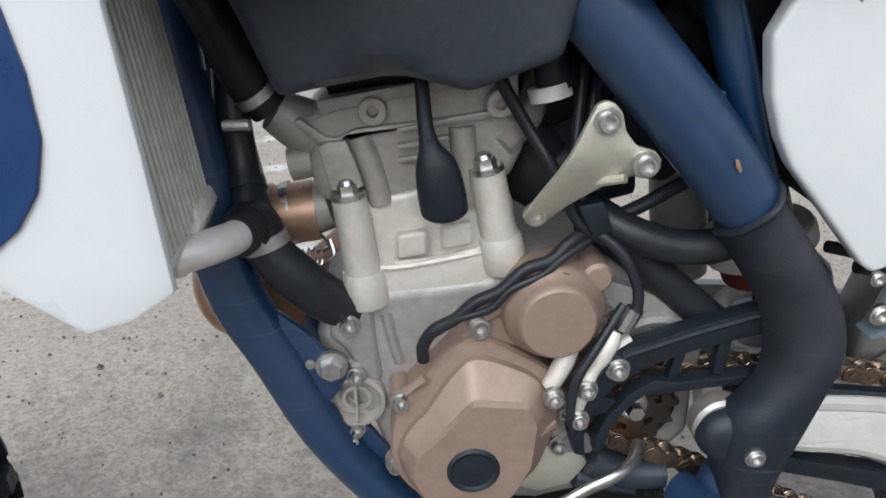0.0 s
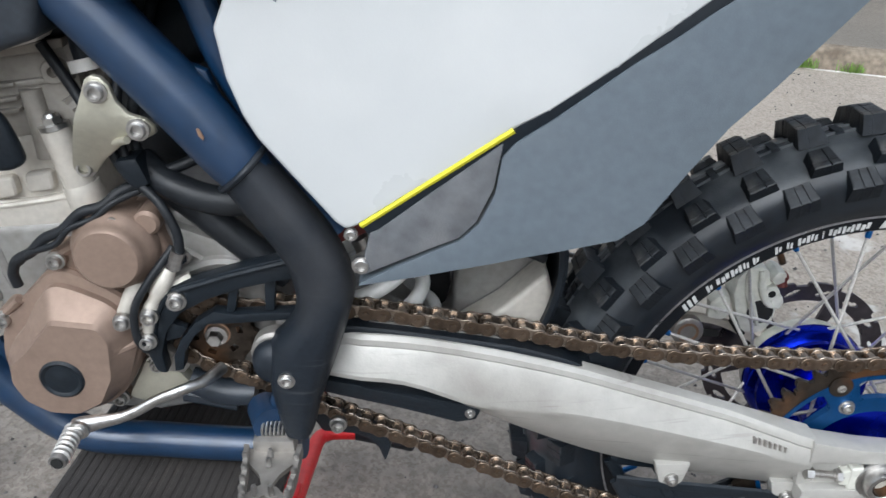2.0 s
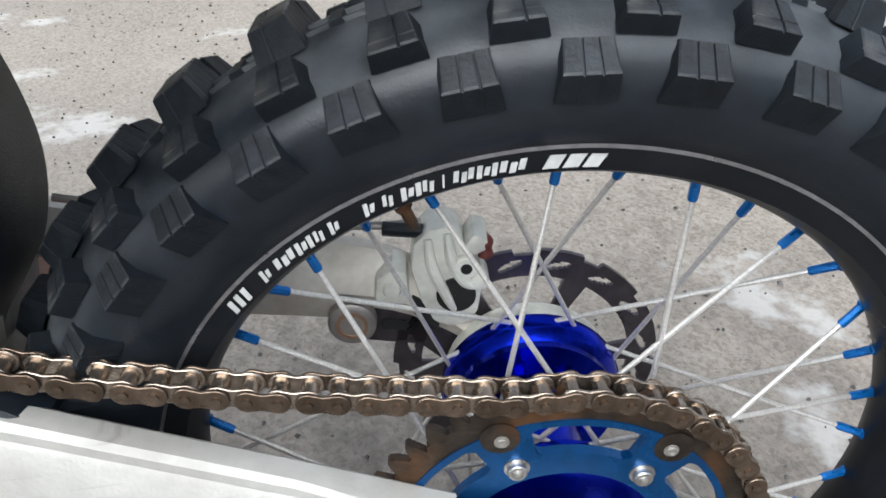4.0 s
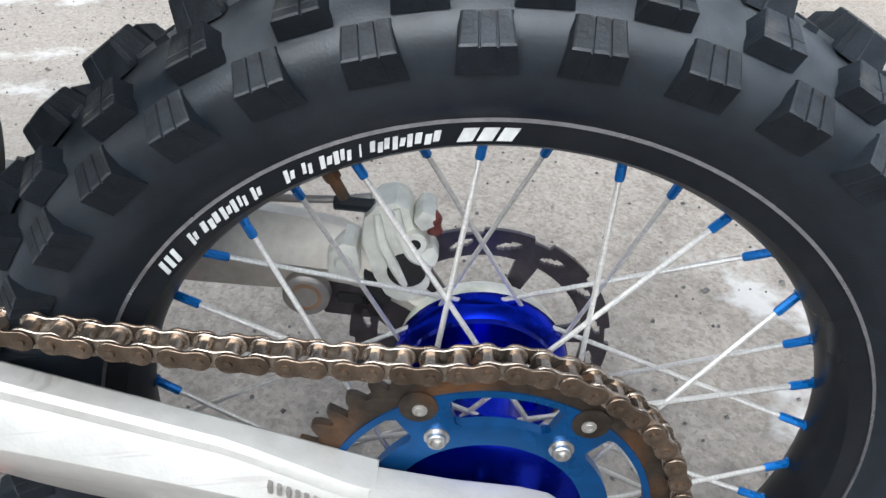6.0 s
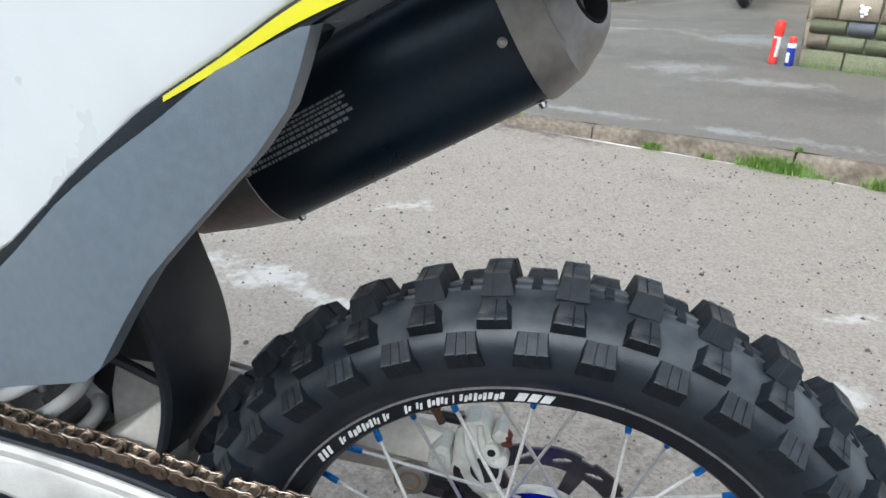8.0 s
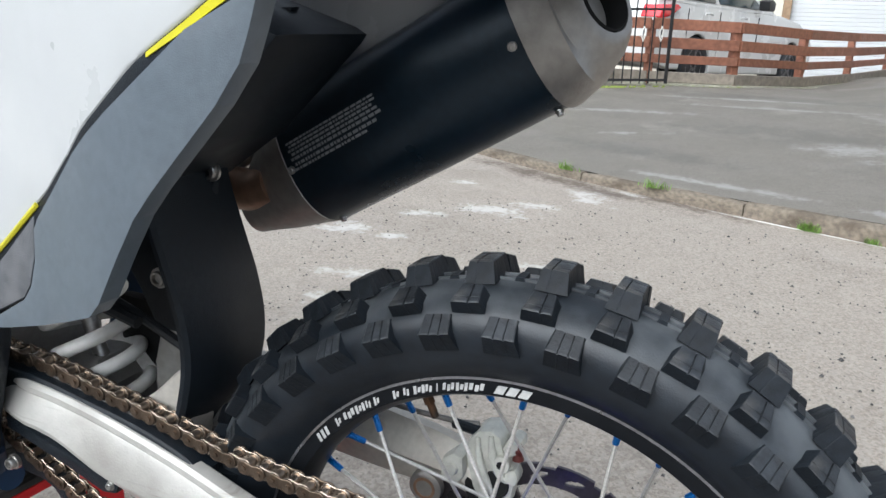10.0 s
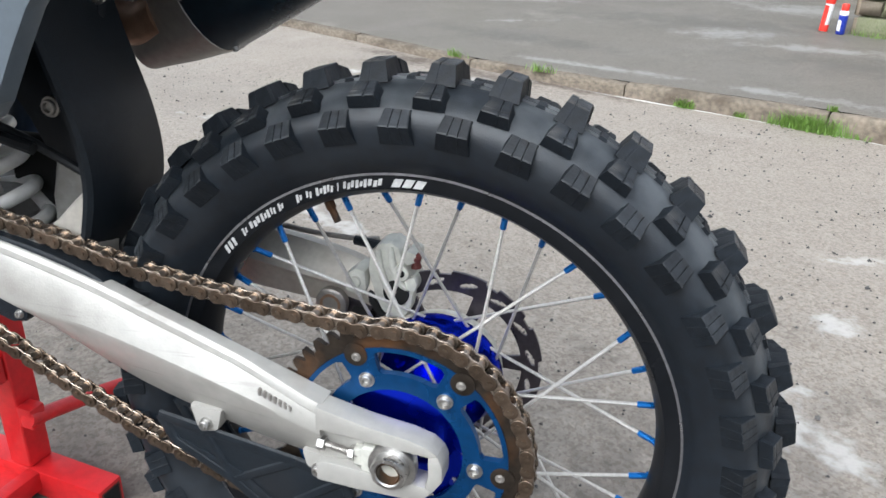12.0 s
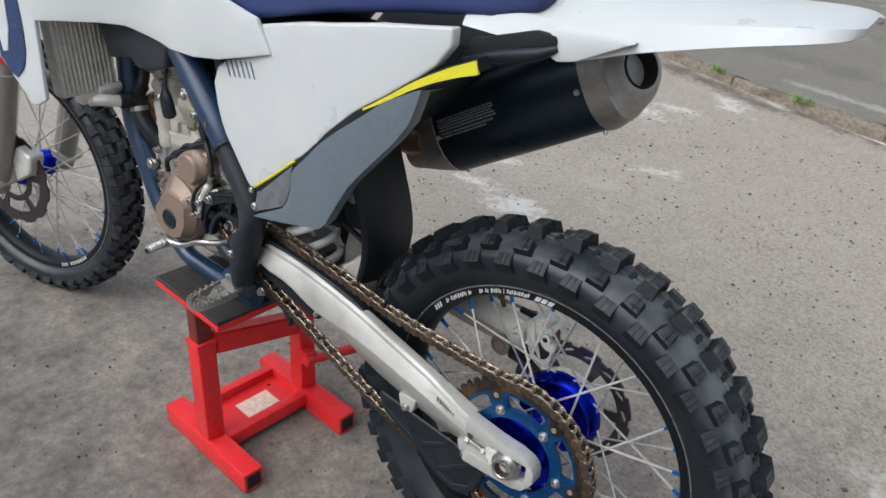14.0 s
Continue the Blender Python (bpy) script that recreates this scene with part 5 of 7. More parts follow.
tube(b, [(-.850, -.022, .752, .021), (-.868, -.024, .762, .0190), (-.884, -.028, .7735, .0150)], seg=18)
part("coolant_neck", b, M["head"], head)
for (x0, z0, x1, z1) in ((-.8355, .716, -.828, .645), (-.740, .7305, -.728, .668)):
    b = B()
    tube(b, [(x0, -.052, z0, .0125), (x1, -.05, z1, .0135)], seg=18, n=1)
    d0 = Vector((x1 - x0, 0, z1 - z0)).normalized()
    tube(b, [(x1 - d0.x * .014, -.049, z1 - d0.z * .014, .0148), (x1 - d0.x * .011, -.049, z1 - d0.z * .011, .0158), (x1 + d0.x * .012, -.048, z1 + d0.z * .012, .0165), (x1 + d0.x * .014, -.048, z1 + d0.z * .014, .0155)], seg=18, n=1)
    boss = part("stud_boss", b, M["cyl"], cylinder)
    b = B()
    d = Vector((x0 - x1, 0, z0 - z1)).normalized()
    p = Vector((x0, -.052, z0))
    tube(b, [(*p, .0125), (*(p + d * .004), .0122)], seg=18, n=1)
    tube(b, [(*(p + d * .004), .0082), (*(p + d * .0095), .0080)], seg=6, n=1)
    tube(b, [(*(p + d * .0095), .0062), (*(p + d * .0125), .0050), (*(p + d * .0140), .0025)], seg=12, n=1)
    part("stud_nut", b, M["zinc"], boss)
for x, z in ((-.8155, .7755), (-.7305, .777)):
    b = B()
    lathe(b, [(.0098, -.044), (.0098, -.055), (.0088, -.056), (.0042, -.056), (.0036, -.05), (.0001, -.05)], at=(x, 0, z), seg=24)
    part("cover_screw", b, M["head"], head)
b = B()
tube(b, [(-.784, -.05, .83, .0045), (-.783, -.066, .80, .0045), (-.782, -.074, .775, .005), (-.781, -.077, .766, .0055), (-.7795, -.078, .757, .0072), (-.7775, -.079, .749, .0118), (-.7755, -.08, .742, .0142), (-.773, -.08, .728, .0158), (-.771, -.079, .715, .0160), (-.7705, -.0785, .7115, .0152), (-.7703, -.078, .7095, .0125)], seg=18, flat=.6)
part("spark_plug_boot", b, M["plast"], bike, "black rubber connector boot on a cable")
b = B()
tube(b, [(-.845, -.03, .795), (-.78, -.035, .804), (-.715, -.03, .812)], .014, 12)
part("valve_cover", b, M["plast"], bike)
b = B()
prism(b, [(-.765, .796), (-.728, .805), (-.722, .812), (-.737, .814), (-.768, .806)], -.075, -.05, .002)
part("tank_clip", b, M["silver_pipe"], bike, "pale metal bracket under the tank")
b = B()
tube(b, [(-0.8792 + .0011 * k, -.03 + .003 * math.cos(k * 1.57), 0.6647 + .0002 * k + .003 * math.sin(k * 1.57)) for k in range(22)], .0007, 6, 1)
tube(b, [(-0.8674, -.03, 0.6672), (-0.853, -.032, 0.6696), (-0.859, -.034, 0.6816)], .0011, 6, 3)
part("header_spring", b, M["zinc"], bike, "small steel exhaust spring")
b = B()
tube(b, [(-.735, .012, .765, .026), (-.70, .012, 0.7370, .03), (-0.6894, .012, 0.7090, .034), (-0.6294, .015, 0.7210, .036)], seg=20)
part("intake_boot", b, M["hose"], bike, "black rubber intake boot behind the head")
# oil filter housing
b = B()
tube(b, [(-.838, -.03, .585, .02), (-.838, -.052, .583, .019)], seg=20, n=1)
tube(b, [(-.84, -.055, .575, .006), (-.84, -.055, .588, .0065)], seg=10, n=1)
lathe(b, [(.0235, -.03), (.0235, -.057), (.022, -.061), (.019, -.0615), (.0178, -.0585), (.0165, -.052), (.0125, -.0505), (.0115, -.056), (.0085, -.0565), (.0075, -.051), (.0001, -.0505)], at=(-.841, 0, .553), seg=32)
prism(b, [(-.842, .574), (-.840, .574), (-.8405, .534), (-.8425, .534)], -.063, -.055, .0005)
prism(b, [(-.868, .545), (-.86, .57), (-.83, .58), (-.815, .56), (-.83, .53), (-.852, .526)], -.05, -.035, .004)
oil = part("oil_filter_cover", b, M["head"], bike, "silver ribbed oil filter cover")
bolt(oil, -.8395, -.06, .577, .006, .008)
bolt(oil, -.843, -.057, .527, .006, .008)
# clutch slave, hose and sprocket cover
b = B()
tube(b, [(-.682, -.086, .608, .0055), (-.688, -.088, .597, .0075), (-.695, -.09, .584, .007), (-.699, -.09, .577, .0065)], seg=12)
tube(b, [(-.653, -.09, .621, .0055), (-.658, -.092, .612, .0075), (-.664, -.094, .602, .0072), (-.669, -.095, .593, .0055), (-.674, -.096, .583, .0065), (-.679, -.096, .562, .005)], seg=12)
tube(b, [(-.64, -.08, .607, .006), (-.66, -.088, .60, .006)], seg=10, n=1)
slave = part("clutch_slave", b, M["cyl"], bike, "silver hydraulic clutch cylinder")
for x, z in ((-.6975, .5745), (-.674, .580), (-.679, .555)):
    bolt(slave, x, -.1, z, .0065, .007)
b = B()
tube(b, [(-.652, -.091, .622), (-.645, -.091, .630)], .005, 8, 1)
lathe(b, [(.006, -.004), (.006, .004)], at=(-.6435, -.091, .632), seg=8, axis='z')
part("bleed_cap", b, M["plast"], slave)
b = B()
prism(b, [(-.540, .637), (-.594, .623), (-.642, .608), (-.664, .600), (-.681, .568), (-.685, .538), (-.679, .517), (-.670, .515), (-.672, .535), (-.664, .560), (-.650, .578), (-.625, .592), (-.594, .603), (-.540, .615)], -.094, -.078, .003)
guardf = part("sprocket_cover", b, M["plast"], bike, "black plastic front sprocket cover")
b = B()
prism(b, [(-.664, .516), (-.656, .518), (-.652, .537), (-.642, .553), (-.628, .566), (-.609, .5665), (-.540, .572), (-.540, .579), (-.606, .576), (-.622, .579), (-.640, .567), (-.655, .549), (-.663, .532)], -.092, -.078, .002)
part("cover_lower_bar", b, M["plast"], guardf)
for web in ([(-.672, .546), (-.655, .550), (-.648, .560), (-.662, .567)], [(-.612, .576), (-.604, .577), (-.598, .604), (-.607, .600)], [(-.578, .578), (-.570, .578), (-.566, .612), (-.576, .609)]):
    b = B()
    prism(b, web, -.089, -.080, .0015)
    part("cover_web", b, M["plast"], guardf)
b = B()
tube(b, [(-.658, -.094, .598), (-.671, -.0945, .575), (-.678, -.0945, .545)], .003, 8)
tube(b, [(-.545, -.093, .631), (-.60, -.094, .617), (-.648, -.0945, .602)], .003, 8)
part("cover_ridge", b, M["plast"], guardf)
bolt(guardf, -.651, -.094, .592, .0072, .008)
b = B()
lathe(b, [(.0102, -.066), (.0102, -.0725), (.0075, -.0735)], at=(FS.x, 0, FS.y), seg=24)
lathe(b, [(.0072, -.0725), (.0072, -.079), (.0062, -.081), (.0001, -.081)], at=(FS.x, 0, FS.y), seg=6)
part("sprocket_nut", b, M["zinc"], fsp, "steel hexagon sprocket bolt")
b = B()
lathe(b, [(.0185, -.0600), (.0185, -.0668), (.0172, -.0678), (.0001, -.0678)], at=(FS.x, 0, FS.y), seg=28)
part("sprocket_washer", b, M["copper"], fsp, "brown sprocket washer")
b = B()
prism(b, [(-.705, .537), (-.694, .545), (-.672, .528), (-.655, .512), (-.662, .503), (-.68, .505)], -.076, -.066, .002)
for k in range(3):
    prism(b, [(-.693 + k * .008, .520 - k * .002), (-.691 + k * .008, .5185 - k * .002), (-.681 + k * .008, .5275 - k * .002), (-.683 + k * .008, .529 - k * .002)], -.078, -.074)
part("case_saver", b, M["titan"], bike)
b = B()
prism(b, [(-.70, .512), (-.672, .505), (-.66, .488), (-.675, .468), (-.70, .462), (-.722, .47)], -.07, -.05, .006)
part("lower_case_cover", b, M["brack"], bike, "pale champagne lower engine cover")
b = B()
tube(b, [(-.66, -.07, .492, .012), (-.63, -.07, .478, .013), (-.60, -.07, .475, .012)], seg=12)
tube(b, [(-.67, -.06, .47, .01), (-.62, -.06, .458, .01)], seg=10, n=1)
part("drain_boss", b, M["tank"], bike)
# cables and hoses over the engine
for nm, pts, r in (("clutch_line", [(-.675, -.05, .80), (-.682, -.07, .74), (-.672, -.08, .70), (-.652, -.09, .68), (-.641, -.094, .655), (-.642, -.095, .635), (-.648, -.093, .625)], .004),
                   ("breather_hose", [(-.735, -.055, .80), (-.715, -.06, .765), (-.697, -.07, .735), (-.68, -.075, .70), (-.66, -.08, .685)], .0045),
                   ("loom", [(-.668, -.07, .69), (-.685, -.08, .687), (-.70, -.086, .676), (-.718, -.088, .671), (-.735, -.089, .656), (-.752, -.088, .648), (-.766, -.087, .635), (-.781, -.085, .626), (-.789, -.082, .612), (-.789, -.08, .599)], .0046),
                   ("loom", [(-.665, -.074, .688), (-.69, -.088, .68), (-.706, -.091, .668), (-.728, -.093, .659), (-.742, -.093, .645), (-.765, -.09, .636), (-.779, -.085, .624)], .0028),
                   ("air_hose", [(-.672, -.06, .705), (-.645, -.075, .69), (-.61, -.08, .679), (-.575, -.08, .682), (-.56, -.06, .70), (-.555, -.03, .72)], .0125),
                   ("frame_brace", [(-.67, -.055, .695), (-.63, -.06, .662), (-.585, -.062, .62), (-.56, -.06, .598)], .0135),
                   ("slave_hose", [(-.648, -.088, .64), (-.668, -.1, .615), (-.683, -.105, .59), (-.686, -.104, .56), (-.681, -.1, .545)], .0035),
                   ("cable", [(-.655, -.02, .83), (-.668, -.05, .77), (-.675, -.06, .72), (-.655, -.07, .70), (-.60, -.06, .72)], .005)):
    b = B()
    tube(b, pts, r, 12)
    part(nm, b, M["hose"], bike)
b = B()
prism(b, [(-.684, .715), (-.666, .718), (-.658, .695), (-.672, .69)], -.088, -.062, .004)
part("cable_clip", b, M["plast"], bike)
b = B()
tube(b, [(-.6415, -.0945, .640), (-.6485, -.093, .6235)], .0062, 10, 1)
part("ferrule", b, M["zinc"], bike)
# throttle body side, dark space behind
b = B()
tube(b, [(-.70, .0, .77, .028), (-.64, .0, .80, .032), (-.58, .0, .83, .04)], seg=20)
part("intake", b, M["plast"], bike, "black rubber intake")
b = B()
tube(b, [(-.70, -.058, .815, .011), (-.698, -.06, .80, .012), (-.696, -.06, .788, .0125)], seg=14)
part("fuel_connector", b, M["plast"], bike)
b = B()
tube(b, [(-.70, -.06, .79, .0145), (-.698, -.061, .781, .0145)], seg=14, n=1)
part("connector_ring", b, M["silver_pipe"], bike)
b = B()
prism(b, [(-.62, .84), (-.575, .80), (-.53, .72), (-.50, .69), (-.44, .70), (-.30, .80), (-.20, .90), (-.3, .93), (-.55, .92)], -.06, .09, .015)
part("airbox", b, M["plast"], bike, "black airbox behind the side panel")
# added black slab that darkens the gap behind the bracket
b = B()
prism(b, [(-.72, .87), (-.705, .75), (-.66, .715), (-.60, .70), (-.57, .72), (-.56, .87)], -.012, .05, .008)
part("throttle_body", b, M["plast"], bike)
# radiator and coolant hoses
b = B()
secs = [(-.935, -.19, .866), (-.92, -.19, .722)]
prism(b, [(-.972, .880), (-.940, .880), (-.925, .724), (-.957, .724)], -.187, -.08, .003)
radi = part("radiator", b, M["fin"], bike, "aluminium radiator with vertical fins")
for k in range(13):
    y = -.182 + k * .0082
    b = B()
    tube(b, [(-.9385, y, .876, .0022), (-.9235, y, .730, .0022)], seg=6, n=1)
    part("fin", b, M["fin"], radi)
b = B()
prism(b, [(-.958, .728), (-.933, .742), (-.927, .738), (-.926, .722), (-.934, .702), (-.958, .704)], -.150, -.120, .004)
prism(b, [(-.958, .730), (-.922, .738), (-.918, .728), (-.928, .706), (-.957, .708)], -.120, -.072, .005)
part("radiator_tank", b, M["silver_pipe"], radi, "cast lower radiator tank")
b = B()
tube(b, [(-.936, -.128, .7095, .0112), (-.926, -.122, .7098, .0112), (-.916, -.113, .7097, .0112), (-.909, -.100, .7078, .0110), (-.905, -.086, .7058, .0108)], seg=20)
tube(b, [(-.938, -.129, .7095, .0128), (-.933, -.126, .7096, .0128)], seg=20, n=1)
part("radiator_elbow", b, M["silver_pipe"], radi, "dull silver radiator outlet elbow")
b = B()
tube(b, [(-.9065, -.091, .7062, .0135), (-.9035, -.080, .7055, .0138), (-.9005, -.066, .7065, .0150), (-.8975, -.058, .698, .0160), (-.893, -.060, .682, .0160), (-.874, -.060, .6588, .0168), (-.854, -.052, .636, .0168), (-.838, -.046, .628, .0160)], seg=20)
hz = part("coolant_hose", b, M["hose"], bike, "black coolant hose with clamps")
for p, q, r, k in (((-.9062, -.0895, .7062), (-.9045, -.0845, .7058), .0152, "hose"), ((-.9022, -.0745, .7058), (-.9010, -.0690, .7064), .0166, "hose"), ((-.8962, -.0585, .6925), (-.8935, -.0595, .6840), .0171, "titan")):
    b = B()
    tube(b, [(*p, r), (*q, r)], seg=24, n=1)
    part("hose_clamp", b, M[k], hz)
b = B()
tube(b, [(-.930, -.060, .880, .0150), (-.915, -.048, .845, .0155), (-.903, -.040, .810, .0155), (-.8955, -.034, .790, .0152), (-.886, -.030, .776, .0148)], seg=18)
tube(b, [(-.899, -.062, .7065, .0135), (-.9045, -.048, .720, .0125), (-.909, -.036, .742, .0122), (-.9115, -.030, .770, .0122), (-.912, -.02, .80, .0122)], seg=18)
hu = part("upper_coolant_hose", b, M["hose"], bike, "black upper coolant hose")
b = B()
tube(b, [(-.9052, -.0465, .7215, .0142), (-.9066, -.0420, .7275, .0142)], seg=22, n=1)
part("hose_band", b, M["hose"], hu)
b = B()
tube(b, [(-.8955, -.0340, .7895, .0168), (-.8920, -.0325, .7835, .0168)], seg=22, n=1)
lathe(b, [(.0001, -.012), (.0042, -.0115), (.0042, .006), (.0001, .0065)], at=(-.904, -.046, .7675), seg=10, axis='x')
part("hose_clamp", b, M["zinc"], hu, "steel worm-drive hose clamp")
# exhaust header
b = B()
tube(b, [(-.862, -.018, .695, .0225), (-.90, -.02, .69, .0225), (-.925, -.015, .672, .0235), (-.940, 0, .645, .024), (-.943, .012, .612, .0250), (-.932, .03, .590, .025), (-.90, .06, .58, .024), (-.84, .1, .62, .022), (-.72, .13, .70, .022), (-.55, .14, .735, .022), (-.40, .135, .72, .024), (-.345, .13, .735, .027)], seg=22)
hd = part("exhaust_header", b, M["copper"], bike, "heat-browned exhaust header pipe")
b = B()
for p, q, r in (((-.878, -.018, .694), (-.884, -.018, .693), .0235), ((-.890, -.019, .692), (-.893, -.019, .6915), .0245)):
    tube(b, [(*p, r), (*q, r)], seg=22, n=1)
pts = [(-.888 + .03 * k / 40, -.045 + .0032 * math.sin(k * 1.25), .66 + .004 * k / 40 + .0032 * math.cos(k * 1.25)) for k in range(41)]
tube(b, pts, .0011, 6, 2)
tube(b, [(-.858, -.045, .664), (-.85, -.045, .67), (-.852, -.04, .68)], .0015, 6)
part("header_spring", b, M["zinc"], hd, "steel exhaust retaining spring and collar")
# silencer on the far side
E0, E1 = Vector((-.309, .150, .759)), Vector((-.054, .135, .905))
AXD = (E1 - E0).normalized()
UPD = (Vector((0, 0, 1)) - AXD * AXD.z).normalized()
SD = AXD.cross(UPD)


def oval(c, a, h, n=28, p=2.3):
    out = []
    for k in range(n):
        t = 2 * math.pi * k / n
        cc, ss = math.cos(t), math.sin(t)
        out.append(c + SD * (a * math.copysign(abs(cc) ** (2 / p), cc)) + UPD * (h * math.copysign(abs(ss) ** (2 / p), ss)))
    return out


b = B()
loft(b, [oval(E0, .053, .069), oval(E0 + AXD * .004, .0545, .0705), oval(E0 + AXD * .14, .0545, .0705), oval(E1 - AXD * .004, .053, .069), oval(E1, .052, .068)])
sil = part("silencer", b, M["silencer"], bike, "black silencer can with grey printing")
b = B()
loft(b, [oval(E0 - AXD * .105 - UPD * .016, .026, .028), oval(E0 - AXD * .085 - UPD * .012, .032, .037), oval(E0 - AXD * .05 - UPD * .006, .042, .053), oval(E0 - AXD * .018, .051, .066), oval(E0 - AXD * .003, .0535, .0695), oval(E0 + AXD * .004, .0555, .0715), oval(E0 + AXD * .006, .052, .068)])
part("silencer_cone", b, M["titan"], sil, "raw grey metal inlet cone")
b = B()
def slant(ring):
    """Turns the outlet a little outwards: the further from the wheel, the less it reaches back."""
    mid = sum(ring, Vector()) / len(ring)
    return [p + AXD * (p.y - mid.y) * .38 for p in ring]


loft(b, [oval(E1 - AXD * .003, .0555, .0715), oval(E1 + AXD * .003, .0555, .0715), oval(E1 + AXD * .03, .050, .064), slant(oval(E1 + AXD * .046, .043, .052, p=2.1)), slant(oval(E1 + AXD * .057, .036, .042, p=2)), slant(oval(E1 + AXD * .061, .031, .036, p=2)), slant(oval(E1 + AXD * .061, .027, .030, p=2)), slant(oval(E1 + AXD * .042, .026, .029, p=2))])
endc = part("silencer_end_cap", b, M["titan"], sil, "raw grey metal end cap")
b = B()
loft(b, [slant(oval(E1 + AXD * .036, .0262, .0292, p=2)), slant(oval(E1 + AXD * .0615, .0262, .0292, p=2)), slant(oval(E1 + AXD * .0625, .0242, .0272, p=2)), slant(oval(E1 + AXD * .036, .0232, .0262, p=2)), slant(oval(E1 + AXD * .0355, .001, .001, p=2))], caps=False)
part("tail_pipe", b, M["soot"], endc, "sooty black outlet")


def on_can(s, ang, lift=0.0):
    c = E0 + AXD * s
    t = radians(ang)
    cc, ss = math.cos(t), math.sin(t)
    q = 2 / 2.3
    return c - SD * ((.0545 + lift) * math.copysign(abs(cc) ** q, cc)) + UPD * ((.0705 + lift) * math.copysign(abs(ss) ** q, ss))


if (on_can(.1, 0) - (E0 + AXD * .1)).y > 0:
    SD = -SD
b = B()
rr_ = random.Random(8)
for row in range(7):
    s = .014 + .003 * (row % 2)
    while s < .134 - .004 * (row % 3) - (.02 if row == 6 else 0):
        w = rr_.choice((.0025, .004, .0055, .007))
        a0 = 14.6 - row * 3.0
        vs = [b.verts.new(on_can(s0, a, .0008)) for s0, a in ((s, a0), (s + w, a0), (s + w, a0 - 1.75), (s, a0 - 1.75))]
        b.faces.new(vs)
        s += w + .0013
part("printing", b, M["ink"], sil, "rows of small grey print bars")
for s, a in ((.009, -3), (.282, -3), (.012, -80), (.282, -80)):
    p = on_can(s, a, .001)
    d = (p - (E0 + AXD * s)).normalized()
    o = bolt(sil, 0, 0, 0, .0034, .003, "screw", M["zinc"])
    o.matrix_basis = Matrix.Translation(p) @ (-d).to_track_quat('Y', 'Z').to_matrix().to_4x4()
# mud flap ahead of the rear tyre
b = B()
secs = []
for z, x in smooth_path([(.80, -.36), (.75, -.35), (.70, -.334), (.65, -.318), (.60, -.312), (.55, -.322), (.50, -.344), (.44, -.36)], 4):
    w = .060 - .010 * max(0, (.56 - z) / .12)
    secs.append([(x - .009, -w, z), (x - .004, -w, z), (x, -w + .004, z), (x + .003, -.02, z), (x + .004, 0, z), (x + .003, .02, z), (x, w - .004, z), (x - .004, w, z), (x - .022, w, z), (x - .022, w - .004, z), (x - .008, w - .006, z), (x - .004, 0, z), (x - .008, -w + .006, z), (x - .009, -w + .004, z)])
loft(b, secs)
flap = part("mud_flap", b, M["plast"], bike, "black plastic inner mud flap")
b = B()
prism(b, [(-.46, .70), (-.43, .80), (-.41, .92), (-.25, .92), (-.30, .86), (-.35, .80), (-.345, .74), (-.338, .68), (-.335, .62), (-.345, .60), (-.40, .60), (-.42, .64)], -.006, .006, .003, 2, shift=lambda x, z: .0 + .034 * max(0, min(1, (z - .66) / .1)), cuts=.02)
fl2 = part("inner_fender", b, M["plast"], flap, "black plastic inner fender wall")
bolt(fl2, -.391, -.007, .656, .0085, .006, "fender_screw", M["zinc"])
bolt(fl2, -.348, .026, .764, .0085, .006, "fender_screw", M["zinc"])
# shock
S0, S1 = Vector((-.5425, -.005, .72)), Vector((-.4475, -.005, .449))
SX = (S1 - S0).normalized()
su = Vector((0, 1, 0))
sv = SX.cross(su)
b = B()
n = 150
tube(b, [tuple(S0 + SX * (.105 + .14 * k / n) + (su * math.cos(k * .1725 + 5.73) + sv * math.sin(k * .1725 + 5.73)) * .0412) for k in range(n + 1)], .0076, 12, 1)
part("shock_spring", b, M["spring"], bike, "white coil spring of the rear shock")
b = B()
tube(b, [(*S0, .030), (*(S0 + SX * .07), .030), (*(S0 + SX * .105), .031)], seg=22, n=1)
part("shock_body", b, M["cast"], bike)
b = B()
tube(b, [(*(S0 + SX * .066), .043), (*(S0 + SX * .070), .045), (*(S0 + SX * .080), .045), (*(S0 + SX * .083), .043)], seg=28, n=1)
part("spring_seat", b, M["silver_pipe"], bike, "pale ring above the spring")
b = B()
tube(b, [(*(S0 + SX * .090), .034), (*(S0 + SX * .104), .034)], seg=24, n=1)
part("preload_ring", b, M["redworn"], bike, "dark red preload adjuster ring")
b = B()
tube(b, [(*(S0 + SX * .24), .043), (*(S0 + SX * .25), .043)], seg=24, n=1)
part("spring_seat", b, M["cast"], bike)
b = B()
tube(b, [(-.57, .045, .70), (-.56, .045, .60)], .024, 16, 1)
part("shock_reservoir", b, M["cast"], bike)
b = B()
tube(b, [tuple(S0 + SX * .12), tuple(S0 + SX * .26)], .0085, 12, 1)
part("shock_rod", b, M["zinc"], bike)
b = B()
tube(b, [(-.50, .01, .47, .03), (-.45, .01, .445, .032), (-.41, .01, .46, .026)], seg=16)
part("linkage", b, M["plast"], bike)
b = B()
tube(b, [(-.48, -.04, .655), (-.40, -.04, .632), (-.33, -.035, .60)], .005, 8)
tube(b, [(-.46, -.05, .642), (-.38, -.05, .625)], .006, 8, 1)
part("subframe_cable", b, M["hose"], bike)
# foot peg
def flat_plate(b, pts, z0, z1):
    """A level plate with the outline pts in x and y."""
    loft(b, [[(x, y, z) for x, y in pts] for z in (z0, z1)])


